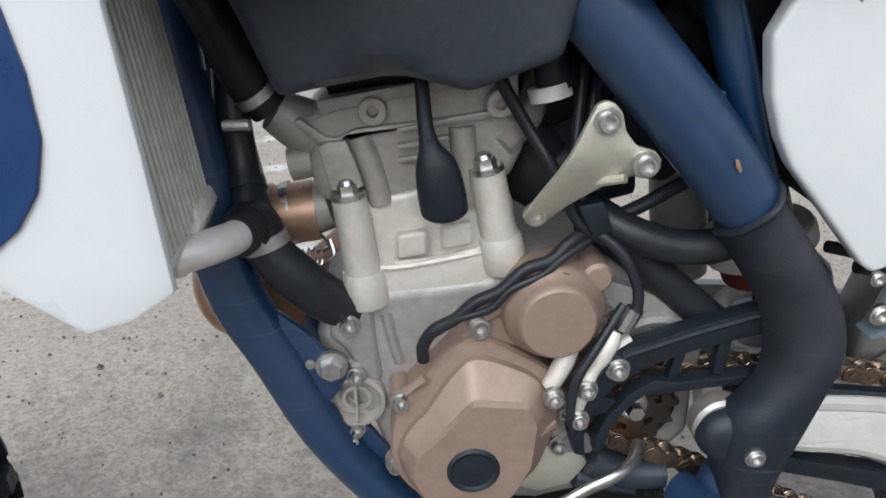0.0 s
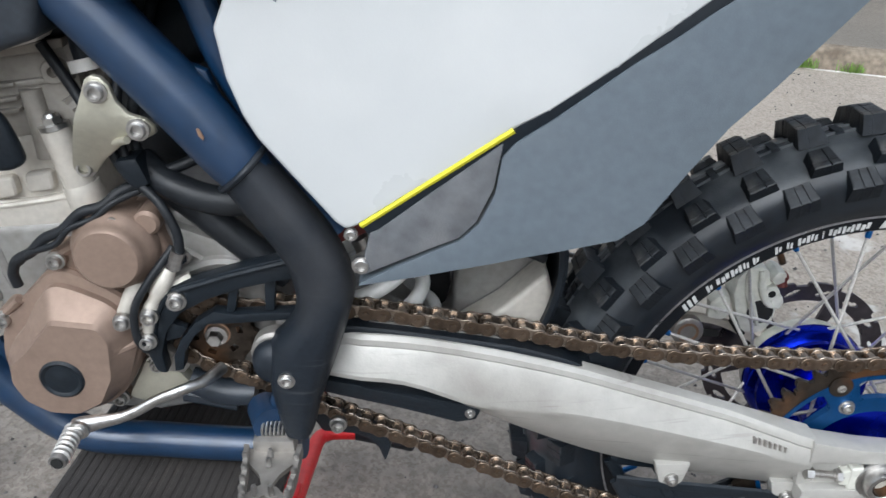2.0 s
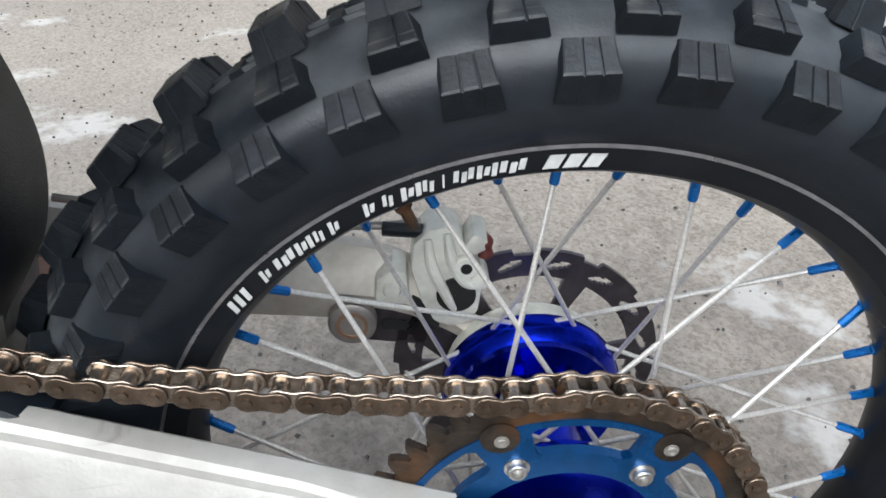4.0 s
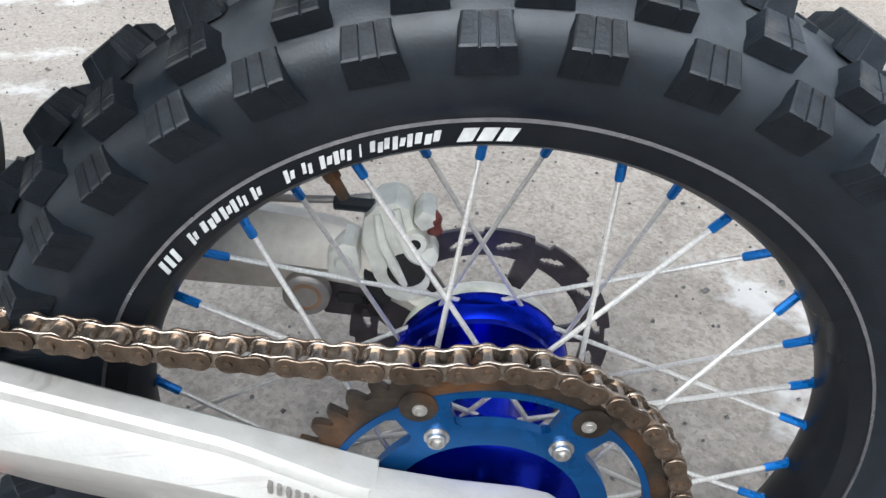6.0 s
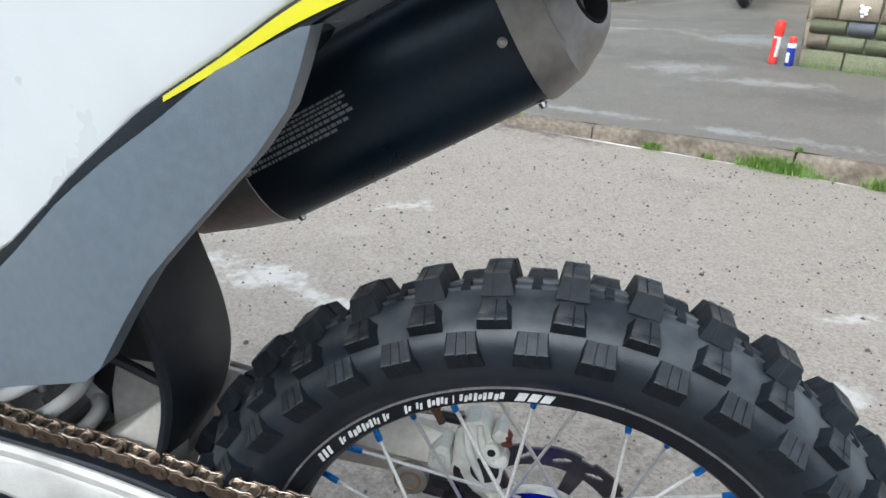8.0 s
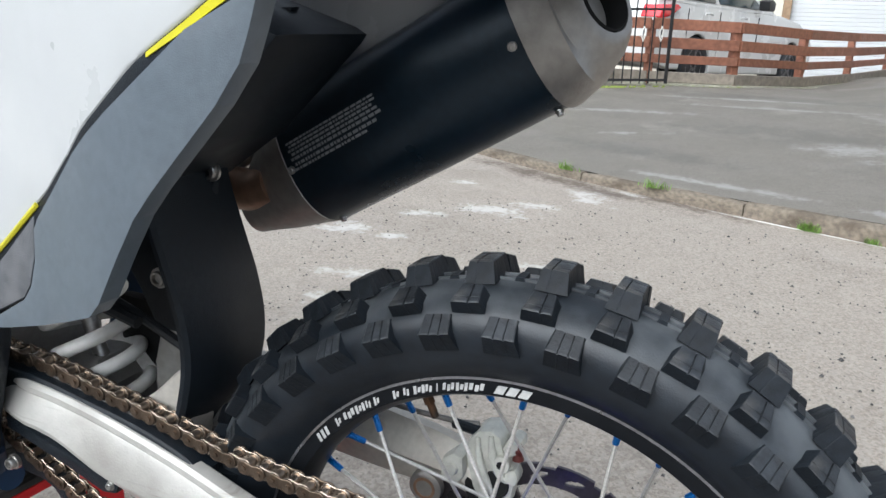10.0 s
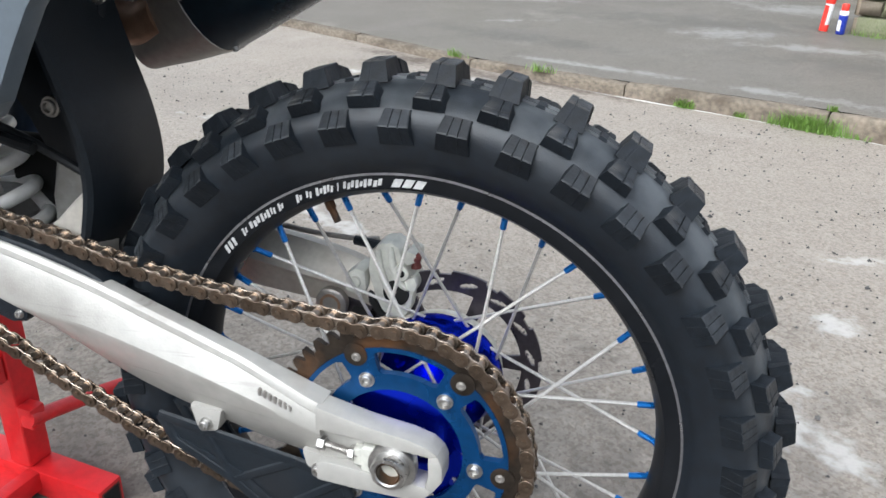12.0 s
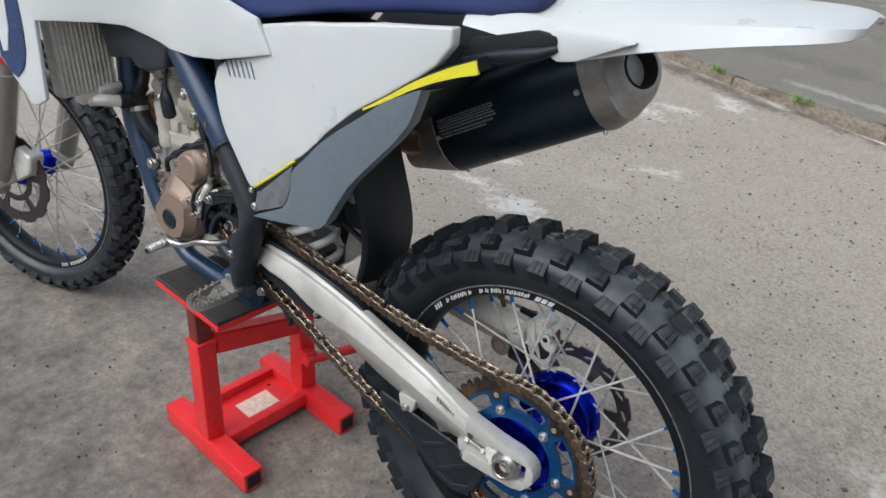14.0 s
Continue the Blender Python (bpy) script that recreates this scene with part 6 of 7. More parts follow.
b = B()
rim_line = [(-.6020, -.1240), (-.5975, -.1550), (-.5945, -.1800), (-.5900, -.1960), (-.5800, -.2050), (-.5690, -.2055), (-.5580, -.1985), (-.5520, -.1850), (-.5500, -.1600), (-.5500, -.1240)]
inner = [(x + (.0045 if x < -.575 else -.0045) * (1 if y > -.2 else .6), y + (.0045 if y < -.19 else 0)) for x, y in rim_line]
loft(b, [[(*p, .4475), (*q, .4475), (*q, .4600), (*p, .4600)] for p, q in zip(rim_line, inner)])
box(b, -.594, -.556, -.128, -.108, .449, .466, .004)
peg = part("foot_peg", b, M["titan"], bike, "toothed steel foot peg")
for web in ([(-.5980, -.1240), (-.5525, -.1240), (-.5545, -.1420), (-.5650, -.1560), (-.5700, -.1680), (-.5790, -.1680), (-.5830, -.1560), (-.5950, -.1420)],
            [(-.5925, -.1840), (-.5850, -.1720), (-.5745, -.1650), (-.5640, -.1720), (-.5545, -.1840), (-.5600, -.1900), (-.5745, -.1800), (-.5880, -.1910)]):
    b = B()
    flat_plate(b, web, .4500, .4545)
    part("peg_web", b, M["titan"], peg)
for x, y in [tuple(q) for q in smooth_path(rim_line, 2)][1:-1] + [(-.576, -.136), (-.576, -.147), (-.584, -.180), (-.566, -.180)]:
    b = B()
    lathe(b, [(.0026, .4560), (.0026, .4625), (.0019, .4650), (.0001, .4654)], at=(x + (.002 if x < -.58 else -.002 if x > -.57 else 0), y, 0), seg=8, axis='z')
    part("tooth", b, M["zinc"], peg)
b = B()
tube(b, [(-.59, -.085, .47, .016), (-.578, -.115, .474, .016)], seg=14, n=1)
prism(b, [(-.600, .476), (-.562, .480), (-.550, .455), (-.565, .430), (-.600, .435)], -.100, -.08, .005)
part("peg_mount", b, M["blue"], bike)
b = B()
tube(b, [tuple(Vector((-.588 + .026 * k / 50, -.116 + .006 * math.sin(k * .9), .4715 + .006 * math.cos(k * .9)))) for k in range(51)], .0013, 6, 1)
part("peg_spring", b, M["zinc"], peg)
b = B()
prism(b, [(-.5550, .4560), (-.5194, .4470), (-.4977, .4370), (-.4757, .4230), (-.4740, .4080), (-.4805, .3890), (-.4865, .4080), (-.4960, .4200), (-.5092, .4260), (-.5397, .4290)], -.072, -.050, .003)
part("side_bracket", b, M["plast"], bike)
bolt(peg, -.521, -.094, .458, .0065, .008, "bolt")
# gear lever
b = B()
tube(b, [(-.625, -.080, .512, .006), (-.636, -.100, .512, .0055), (-.653, -.115, .513, .005), (-.674, -.118, .505, .0048), (-.692, -.120, .495, .005), (-.708, -.122, .489, .0055), (-.725, -.125, .487, .007), (-.738, -.128, .486, .0085), (-.744, -.129, .485, .007)], seg=14, flat=.8)
lev = part("gear_lever", b, M["zinc"], bike, "polished aluminium gear lever")
b = B()
tube(b, [(-.742, -.126, .486, .0072), (-.744, -.168, .4812, .0076), (-.744, -.170, .481, .0072)], seg=16, n=1)
tip = part("lever_tip", b, M["zinc"], lev, "knurled steel toe piece")
for k in range(7):
    y = -.133 - k * .0050
    b = B()
    lathe(b, [(.0078, y), (.0086, y - .0013), (.0078, y - .0026)], at=(-.7432, 0, .486 + (y + .128) * .115), seg=16)
    part("knurl_ring", b, M["steel"], tip)
# the toe piece is solid; this black disc paints its end's shade
b = B()
lathe(b, [(.0001, -.1712), (.0050, -.1712), (.0052, -.1708)], at=(-.744, 0, .481), seg=16)
part("tip_bore", b, M["soot"], tip, "black disc for the shade in the toe piece's open end")
bolt(lev, -.738, -.1365, .487, .007, .004, "pivot_screw", M["zinc"])

# ---- bodywork ----
def bulge(x, z):
    """Side panels stand out towards their middle."""
    return .137 + float(np.interp(x, [-.6, -.5, -.44, -.376, -.33, -.287, -.22, -.15, -.1], [-.120, -.128, -.135, -.147, -.162, -.175, -.182, -.178, -.17]))


b = B()
prism(b, [(-.545, .868), (-.572, .850), (-.584, .825), (-.579, .79), (-.570, .763), (-.561, .746), (-.507, .680), (-.5, .675), (-.49, .679), (-.432, .720), (-.376, .762), (-.353, .777), (-.313, .810), (-.284, .836), (-.234, .877), (-.183, .911), (-.141, .941), (-.118, .96), (-.1, .985), (-.1, 1.006), (-.2, .993), (-.34, .965), (-.487, .93), (-.458, .897)], -.137, -.12, .004, 3, shift=bulge, cuts=.03)
pan = part("side_panel", b, M["white"], bike, "white plastic number-plate side panel")
# raised grey bars; the grey paints the shade inside white slots
for k in range(6):
    x = -.549 + k * .0125
    b = B()
    prism(b, [(x, .868 + k * .002), (x + .003, .868 + k * .002), (x + .0125, .846 + k * .002), (x + .011, .843 + k * .002), (x + .0085, .845 + k * .002)], -.1385 + bulge(x, .88), -.13 + bulge(x, .88))
    part("vent_slot", b, M["grey"], pan)
bolt(pan, -.496, -.129, .6715, .0043, .003, "panel_screw")
b = B()
EDGE = [(-.487, .678), (-.432, .718), (-.376, .760), (-.353, .776), (-.313, .809), (-.284, .835), (-.234, .876), (-.183, .910), (-.141, .939), (-.1, .962), (-.065, .978)]


def strip(b, pts, w0, w1, y, th):
    secs = []
    for i, (x, z) in enumerate(pts):
        p, q = np.array(pts[max(i - 1, 0)]), np.array(pts[min(i + 1, len(pts) - 1)])
        d = (q - p) / np.linalg.norm(q - p)
        nx, nz = -d[1], d[0]
        yy = y + bulge(x, z)
        secs.append([(x + nx * w0, yy + th, z + nz * w0), (x + nx * w0, yy, z + nz * w0), (x + nx * (w0 + w1) / 2, yy - .0012, z + nz * (w0 + w1) / 2), (x + nx * w1, yy, z + nz * w1), (x + nx * w1, yy + th, z + nz * w1)])
    loft(b, secs)


fine = [tuple(p) for p in smooth_path(EDGE, 6)]
strip(b, fine, -.012, .002, -.1355, .02)
part("panel_edge", b, M["plast"], pan, "black edge strip below the side panel")
b = B()
strip(b, [p for p in fine if p[0] < -.372], -.0005, .0037, -.1375, .003)
part("yellow_stripe", b, M["yellow"], pan, "bright yellow graphic stripe")
b = B()
up = [p for p in fine if p[0] > -.22]
secs = []
for i, (x, z) in enumerate(up):
    q = i / (len(up) - 1)
    y, w = -.1378 + bulge(x, z), .003 + .012 * q
    secs.append([(x + .004 * q, y + .004, z - w), (x + .004 * q, y, z - w), (x, y, z), (x, y + .004, z)])
loft(b, secs)
part("yellow_stripe", b, M["yellow"], pan, "bright yellow graphic stripe")
b = B()
prism(b, [(-.492, .627), (-.445, .638), (-.385, .656), (-.345, .671), (-.302, .688), (-.286, .703), (-.262, .742), (-.240, .775), (-.20, .820), (-.166, .858), (-.147, .885), (-.140, .905), (-.133, .929), (-.117, .932), (-.139, .928), (-.1855, .9035), (-.222, .8745), (-.2615, .8465), (-.305, .8125), (-.350, .7725), (-.376, .751), (-.384, .74), (-.388, .712), (-.399, .687), (-.413, .672), (-.489, .630)], -.138, -.118, .004, 3, shift=bulge, cuts=.03)
sub = part("subframe_cover", b, M["grey"], bike, "grey plastic subframe cover with scuffs")
b = B()
prism(b, [(-.488, .647), (-.481, .674), (-.475, .676), (-.383, .752), (-.389, .716), (-.401, .688), (-.413, .674), (-.488, .636)], -.1375, -.125, .002, 2, shift=bulge, cuts=.03)
part("cover_plate", b, M["plate"], sub, "scuffed dark grey textured panel")
bolt(sub, -.489, -.129, .645, .0062, .004, "panel_screw")
# solid black panel stands in for the recess's shade
b = B()
prism(b, [(-.115, .965), (-.10, .990), (-.02, 1.014), (.006, 1.012), (.008, 1.002), (-.012, .990), (-.06, .974)], -.132, -.10, .004)
part("grab_recess", b, M["soot"], bike, "black panel for the shade in the grab-handle recess")
b = B()
tube(b, [(-.11, -.131, .962, .005), (-.06, -.133, .978, .008), (-.015, -.132, .990, .008), (.008, -.128, 1.0, .004)], seg=12)
part("grab_bar", b, M["plast"], bike)
# rear fender
b = B()
secs = []
for x, w, zt, ze in smooth_path([(-.12, .125, 1.03, 1.0), (-.04, .13, 1.05, .998), (.02, .125, 1.056, .990), (.09, .112, 1.062, 1.010), (.18, .10, 1.067, 1.033), (.24, .088, 1.071, 1.046), (.268, .07, 1.071, 1.052), (.279, .045, 1.068, 1.056)], 4):
    top_ = [(x, -w, ze), (x, -w * .93, ze + (zt - ze) * .55), (x, -w * .6, zt - .004), (x, 0, zt), (x, w * .6, zt - .004), (x, w * .93, ze + (zt - ze) * .55), (x, w, ze)]
    low_ = [(x, w * .97, ze - .001), (x, w * .88, ze + (zt - ze) * .4), (x, 0, zt - .006), (x, -w * .88, ze + (zt - ze) * .4), (x, -w * .97, ze - .001)]
    secs.append(top_ + low_)
loft(b, secs)
part("rear_fender", b, M["white"], bike, "long white plastic rear fender")
b = B()
prism(b, [(-.015, .994), (.008, .985), (.03, .99), (.06, 1.005), (.09, 1.02), (.0, 1.02)], -.128, -.10, .004)
part("fender_corner", b, M["white"], bike)
b = B()
prism(b, [(-.70, 1.03), (-.56, .955), (-.484, .938), (-.34, .972), (-.20, .998), (-.085, 1.014), (-.02, 1.03), (-.02, 1.06), (-.3, 1.045), (-.6, 1.07)], -.125, .125, .02, 4)
part("seat", b, M["navy"], bike, "navy blue seat cover")
b = B()
prism(b, [(-.66, 1.0), (-.575, .95), (-.49, .933), (-.475, .938), (-.48, .9415), (-.565, .96)], -.1305, -.11, .003)
part("seat_base", b, M["plast"], bike)
# tank and shrouds
b = B()


def tank_fold(x, z):
    """The tank's side: a soft bulge, folded inwards below a slanting crease."""
    bulge = -.012 * math.exp(-((x + .79) ** 2) / .004 - ((z - .85) ** 2) / .002)
    crease = float(np.interp(x, [-.8657, -.80, -.757], [.803, .8205, .801]))
    return bulge + (2.4 * max(0, crease - z) if x < -.757 else 0)


prism(b, [(-.94, .93), (-.915, .885), (-.8864, .8554), (-.8657, .8009), (-.8245, .805), (-.7865, .8068), (-.7563, .8008), (-.7038, .8178), (-.695, .85), (-.60, .862), (-.52, .885), (-.5, .93), (-.7, 1.0)], -.125, .125, .008, 3, shift=tank_fold, cuts=.012)
part("fuel_tank", b, M["tank"], bike, "black plastic fuel tank")


def flare(x, z):
    t = max(0, min(1, (-.68 - x) / .25))
    return -.012 - .078 * t * t * (3 - 2 * t) - .015 * max(0, min(1, (.9 - z) / .2)) * t


b = B()
prism(b, [(-1.22, 1.02), (-1.20, .90), (-1.12, .83), (-1.04, .775), (-.99, .745), (-.95, .716), (-.928, .722), (-.907, .734), (-.912, .80), (-.918, .866), (-.88, .872), (-.80, .880), (-.755, .881), (-.70, .868), (-.665, .860), (-.61, .860), (-.547, .869), (-.43, .901), (-.458, .946), (-.50, .955), (-.58, .975), (-.66, 1.02), (-.9, 1.06)], -.128, -.12, .003, 2, shift=flare, cuts=.03)
shr = part("radiator_shroud", b, M["white"], bike, "white plastic radiator shroud with blue graphic")
b = B()
ring_o = [(-.968, .90), (-.958, .865), (-.953, .838), (-.952, .81), (-.958, .787), (-.970, .770), (-.988, .757), (-1.01, .762), (-1.04, .785), (-1.05, .83), (-1.05, .90), (-1.04, .95), (-.99, .95)]
prism(b, ring_o, -.1305, -.1275, .0005, 1, shift=flare, cuts=.03)
part("shroud_graphic", b, M["navyg"], shr, "navy blue graphic on the shroud")
b = B()
prism(b, [(-1.005, .89), (-1.0, .84), (-1.008, .80), (-1.025, .795), (-1.038, .83), (-1.038, .90), (-1.02, .93)], -.132, -.129, .0005, 1, shift=flare, cuts=.03)
part("graphic_inset", b, M["white"], shr)
# far side closes the body
b = B()
prism(b, [(-1.2, 1.02), (-1.12, .83), (-.951, .71), (-.917, .727), (-.935, .866), (-.72, .857), (-.52, .881), (-.458, .946), (-.66, 1.02)], .12, .13, .003, 2, shift=lambda x, z: -flare(x, z), cuts=.05)
part("radiator_shroud", b, M["white"], bike)
b = B()
prism(b, [(-.545, .842), (-.573, .79), (-.553, .745), (-.498, .679), (-.339, .785), (-.112, .963), (-.085, 1.01), (-.34, .97), (-.458, .942), (-.52, .874)], .15, .165, .004)
part("side_panel", b, M["white"], bike)
# fork and front wheel, turned a little
FA = Vector((-1.55, .03, .345))
FT = [(.276, -.020), (.2825, -.026), (.288, -.034), (.30, -.041), (.314, -.043), (.324, -.038), (.330, -.027), (.333, 0), (.330, .027), (.324, .038), (.314, .043), (.30, .041), (.288, .034), (.2825, .026), (.276, .020), (.272, .016), (.272, -.016)]
FK = [([(-.0375, .3345), (-.0500, .3200), (-.0420, .3070), (-.0330, .3250)], .020, .024, .026, (.5,), (), 4.5),
      ([(-.0170, .3455), (-.0330, .3400), (-.0340, .3230), (-.0150, .3300)], .022, .024, .027, (.5,), (.5,), 0),
      ([(.0120, .3470), (-.0120, .3470), (-.0150, .3310), (.0150, .3310)], .020, .020, .024, (), (.5,), 4.5),
      ([(.0170, .3455), (.0330, .3400), (.0340, .3230), (.0150, .3300)], .022, .024, .027, (.5,), (.5,), 0),
      ([(.0375, .3345), (.0500, .3200), (.0420, .3070), (.0330, .3250)], .020, .024, .026, (.5,), (), 4.5)]
FH = [[(.012, -.06), (.03, -.055), (.036, -.045), (.036, -.035), (.024, -.028), (.022, .028), (.034, .035), (.034, .045), (.02, .055)]]
ftyre, frim, fhub, FB = ring_wheel(FA, 12, FT, FK, 40, 0, .281, 36, 5, FH, [(.033, -.04, 58, -.006), (.033, .04, 58, .006)], "front")
b = B()
for a in (-72, -70, -68):
    rim_bar(b, a, a - 1.1, .263, .274, .4, -.0292)
for k in range(7):
    rim_bar(b, -64 + k * 2.4, -65.4 + k * 2.4, .264, .273, .3, -.0292)
part("rim_marking", b, M["decal"], frim, "white bar markings on the black rim")
b = B()
polar(b, [.055, .07, .085, .1, .112, .13], 96, lambda r, a: r > .1 or (a % 60 < 12) or r < .07, -.072, -.068, wave=lambda a: -.005 if a % 30 < 9 else 0)
o = part("front_brake_disc", b, M["disc"], bike)
o.matrix_basis = FB
RAKE = Vector((.46, 0, 1)).normalized()
for s in (-1, 1):
    foot = FB @ Vector((-.005, s * .1, 0))
    b = B()
    tube(b, [(*(foot + RAKE * -.03), .027), (*(foot + RAKE * .06), .029), (*(foot + RAKE * .34), .029)], seg=18, n=1)
    tube(b, [(*(foot + RAKE * .34), .024), (*(foot + RAKE * .42), .024)], seg=18, n=1)
    tube(b, [(*(foot + RAKE * .38), .029), (*(foot + RAKE * .75), .029)], seg=18, n=1)
    fo = part("fork_leg", b, M["fork"], bike, "grey fork leg and guard")
    b = B()
    tube(b, [(*(foot + RAKE * .375), .031), (*(foot + RAKE * .39), .031)], seg=18, n=1)
    part("fork_ring", b, M["red"], fo, "red ring at the fork seal")
    b = B()
    lathe(b, [(.022, s * .1 - .035), (.024, s * .1), (.022, s * .1 + .035)], seg=20)
    ax = part("fork_shoe", b, M["caliper"], fo)
    ax.matrix_basis = FB
b = B()
prism(b, [(.05, .0), (.10, .03), (.115, .08), (.07, .10), (.045, .06)], -.095, -.05, .01, 3)
o = part("front_caliper", b, M["caliper"], bike, "silver front brake caliper")
o.matrix_basis = FB

# ---- the stand ----
stand = thing("bike_stand", "red steel lift stand with a black ribbed rubber top", "bike stand")
stand.matrix_basis = pose(-.68, -.01, 0, 0, 0, -4.7) @ pose(.68, .01, 0)
for y in (-.1325, .1130):
    b = B()
    box(b, -.822, -.525, y - .0225, y + .0225, .002, .050, .004)
    foot = part("foot_bar", b, M["red"], stand)
    # dark plates on the solid bar's end carry the hollow's shade
    b = B()
    box(b, -.5265, -.5246, y - .0175, y + .0175, .008, .044)
    part("tube_mouth", b, M["redworn"], foot, "dark red plate for the shaded inside of the box tube's end")
    b = B()
    box(b, -.5255, -.5242, y - .0145, y + .0145, .011, .041)
    part("tube_hollow", b, M["soot"], foot)
b = B()
box(b, -.699, -.657, -.1505, -.1100, .050, .292, .005, 3)
post_n = part("post", b, M["red"], stand)
b = B()
box(b, -.7005, -.6555, -.1520, -.1085, .283, .293, .002)
part("post_collar", b, M["red"], post_n)
b = B()
box(b, -.694, -.662, -.146, -.1145, .285, .375, .003)
part("inner_post", b, M["redworn"], stand, "bare worn sliding tube")
b = B()
box(b, -.699, -.657, .0920, .1330, .050, .375, .005, 3)
part("post", b, M["red"], stand)
b = B()
loft(b, [[(-.694, -.110, .252), (-.660, -.110, .252), (-.660, -.110, .302), (-.694, -.110, .302)], [(-.694, .0925, .205), (-.660, .0925, .205), (-.660, .0925, .252), (-.694, .0925, .252)]])
bmesh.ops.bevel(b, geom=b.edges[:], offset=.004, segments=2, affect='EDGES')
part("cross_bar", b, M["red"], stand)
for x0, x1 in ((-.664, -.640), (-.790, -.768)):
    b = B()
    box(b, x0, x1, -.1105, .0910, .018, .050, .003)
    part("tray_rail", b, M["red"], stand)
b = B()
box(b, -.769, -.663, -.1105, .0910, .024, .030)
part("tray", b, M["red"], stand, "red welded tray between the feet")
b = B()
prism(b, [(-.735, .0302), (-.678, .0302), (-.678, .0312), (-.735, .0312)], -.036, .046)
part("label", b, M["paper"], stand, "torn pale sticker")
# black discs on the tray, painted as shaded holes
for x, y in ((-.735, -.07), (-.745, .062)):
    b = B()
    lathe(b, [(.004, .0302), (.0001, .0304)], at=(x, y, 0), seg=12, axis='z')
    part("drain_hole", b, M["soot"], stand)
b = B()
tube(b, [(-.636, .0889, .149), (-.6446, .1936, .115), (-.6511, .2733, .088), (-.6469, .2957, .081), (-.6307, .3061, .080), (-.585, .3110, .080)], .0118, 14)
pedal = part("lift_pedal", b, M["red"], stand, "bent red lifting pedal tube")
b = B()
tube(b, [(-.5941, .3110, .080, .0135), (-.5850, .3105, .080, .0140), (-.5014, .2947, .080, .0140), (-.4990, .2942, .080, .0120)], seg=14, n=1)
part("pedal_grip", b, M["hose"], pedal, "black rubber pedal grip")
b = B()
box(b, -.657, -.630, .090, .116, .130, .165, .003)
part("pedal_bracket", b, M["red"], stand)
b = B()
box(b, -.794, -.574, -.150, .125, .370, .382, .002)
part("top_plate", b, M["red"], stand)
b = B()
box(b, -.793, -.575, -.149, .124, .3822, .391, .0015)
pad = part("rubber_pad", b, M["mat_"], stand, "black ribbed rubber pad")
b0 = None
for k in range(22):
    x = -.790 + k * .0097
    if b0 is None:
        b = B()
        box(b, 0, .0065, -.147, .122, .390, .3918, .0006, 1)
        b0 = part("rib", b, M["mat_"], pad)
        b0.matrix_basis = pose(x, 0, 0)
    else:
        again(b0, pose(x, 0, 0))


# ---- fence, gate, house and the things behind the kerb ----
WOOD = mat("orange_brown_rail", (0.24, 0.098, 0.058), 0.65, 0, 0.25, 25, 0.5, 5, (0.2, 0.1, 0.06), 0.4, 120, per=0.15)
PLANK = mat("weathered_plank", (0.24, 0.205, 0.165), 0.8, 0, 0.25, 20, 0.6, 4, (0.13, 0.115, 0.085), 0.5, 90, per=0.12)
CONC = mat("mossy_concrete", (0.27, 0.26, 0.2), 0.9, 0, 0.3, 30, 0.7, 5, (0.12, 0.14, 0.04), 0.8, 80)
BLACK = mat("black_gate_paint", (0.014, 0.014, 0.015), 0.4, 0.2, 0.2, 80)
OFFWHITE = mat("white_scroll_paint", (0.72, 0.7, 0.64), 0.5, 0, 0.1, 80)
LIMEY = mat("lime_algae_stone", (0.18, 0.215, 0.045), 0.85, 0, 0.3, 30, 0.6, 9, (0.2, 0.26, 0.04), 0.7, 90)
CARW = mat("white_car_paint", (0.6, 0.595, 0.575), 0.25, 0, 0.01, 20, 0.15, 4, (0.66, 0.64, 0.6), 0.0, coat=0.6)
GLASS = mat("dark_car_glass", (0.03, 0.045, 0.05), 0.06, 0, 0.1, 20, bump=0)
LAMP = mat("red_tail_lamp", (0.65, 0.02, 0.03), 0.15, 0, 0.1, 40, bump=0, coat=0.5)
ALLOY = mat("wheel_alloy", (0.35, 0.35, 0.36), 0.35, 0.8, 0.1, 60)
CLAD = mat("white_door_slat", (0.6, 0.615, 0.625), 0.45, 0, 0.02, 20, 0.2, 3, (0.68, 0.68, 0.66), 0.05, per=0.03)
COAT = mat("cream_wall_coat", (0.66, 0.62, 0.53), 0.85, 0, 0.08, 30, 0.3, 3, (0.52, 0.47, 0.38), 0.5, 80)
OCHRE = mat("ochre_wall", (0.42, 0.33, 0.19), 0.85, 0, 0.12, 30, 0.4, 3, (0.3, 0.24, 0.15), 0.5, 80)
STONE = mat("sandstone_block", (0.23, 0.19, 0.14), 0.85, 0, 0.25, 25, 0.6, 6, (0.16, 0.15, 0.09), 0.7, 70, per=0.35)
STONEM = mat("mossy_block", (0.15, 0.155, 0.09), 0.9, 0, 0.35, 30, 0.6, 8, (0.07, 0.1, 0.025), 0.8, 80, per=0.25)
SLATE = mat("slate_block", (0.095, 0.1, 0.11), 0.7, 0, 0.2, 30)
MORTAR = mat("mossy_mortar", (0.2, 0.2, 0.13), 0.95, 0, 0.3, 40, 0.6, 8, (0.16, 0.2, 0.07), 0.8, 90)
PINK = mat("pink_brown_band", (0.31, 0.2, 0.17), 0.8, 0, 0.2, 30, 0.5, 6, (0.2, 0.14, 0.12), 0.5, 80)
CANRED = mat("bright_red_plastic", (0.8, 0.045, 0.03), 0.35, 0, 0.05, 60)
CANWHITE = mat("can_white", (0.8, 0.79, 0.78), 0.35, 0, 0.03, 60)
CANBLUE = mat("can_blue", (0.02, 0.04, 0.34), 0.3, 0.1, 0.08, 60)


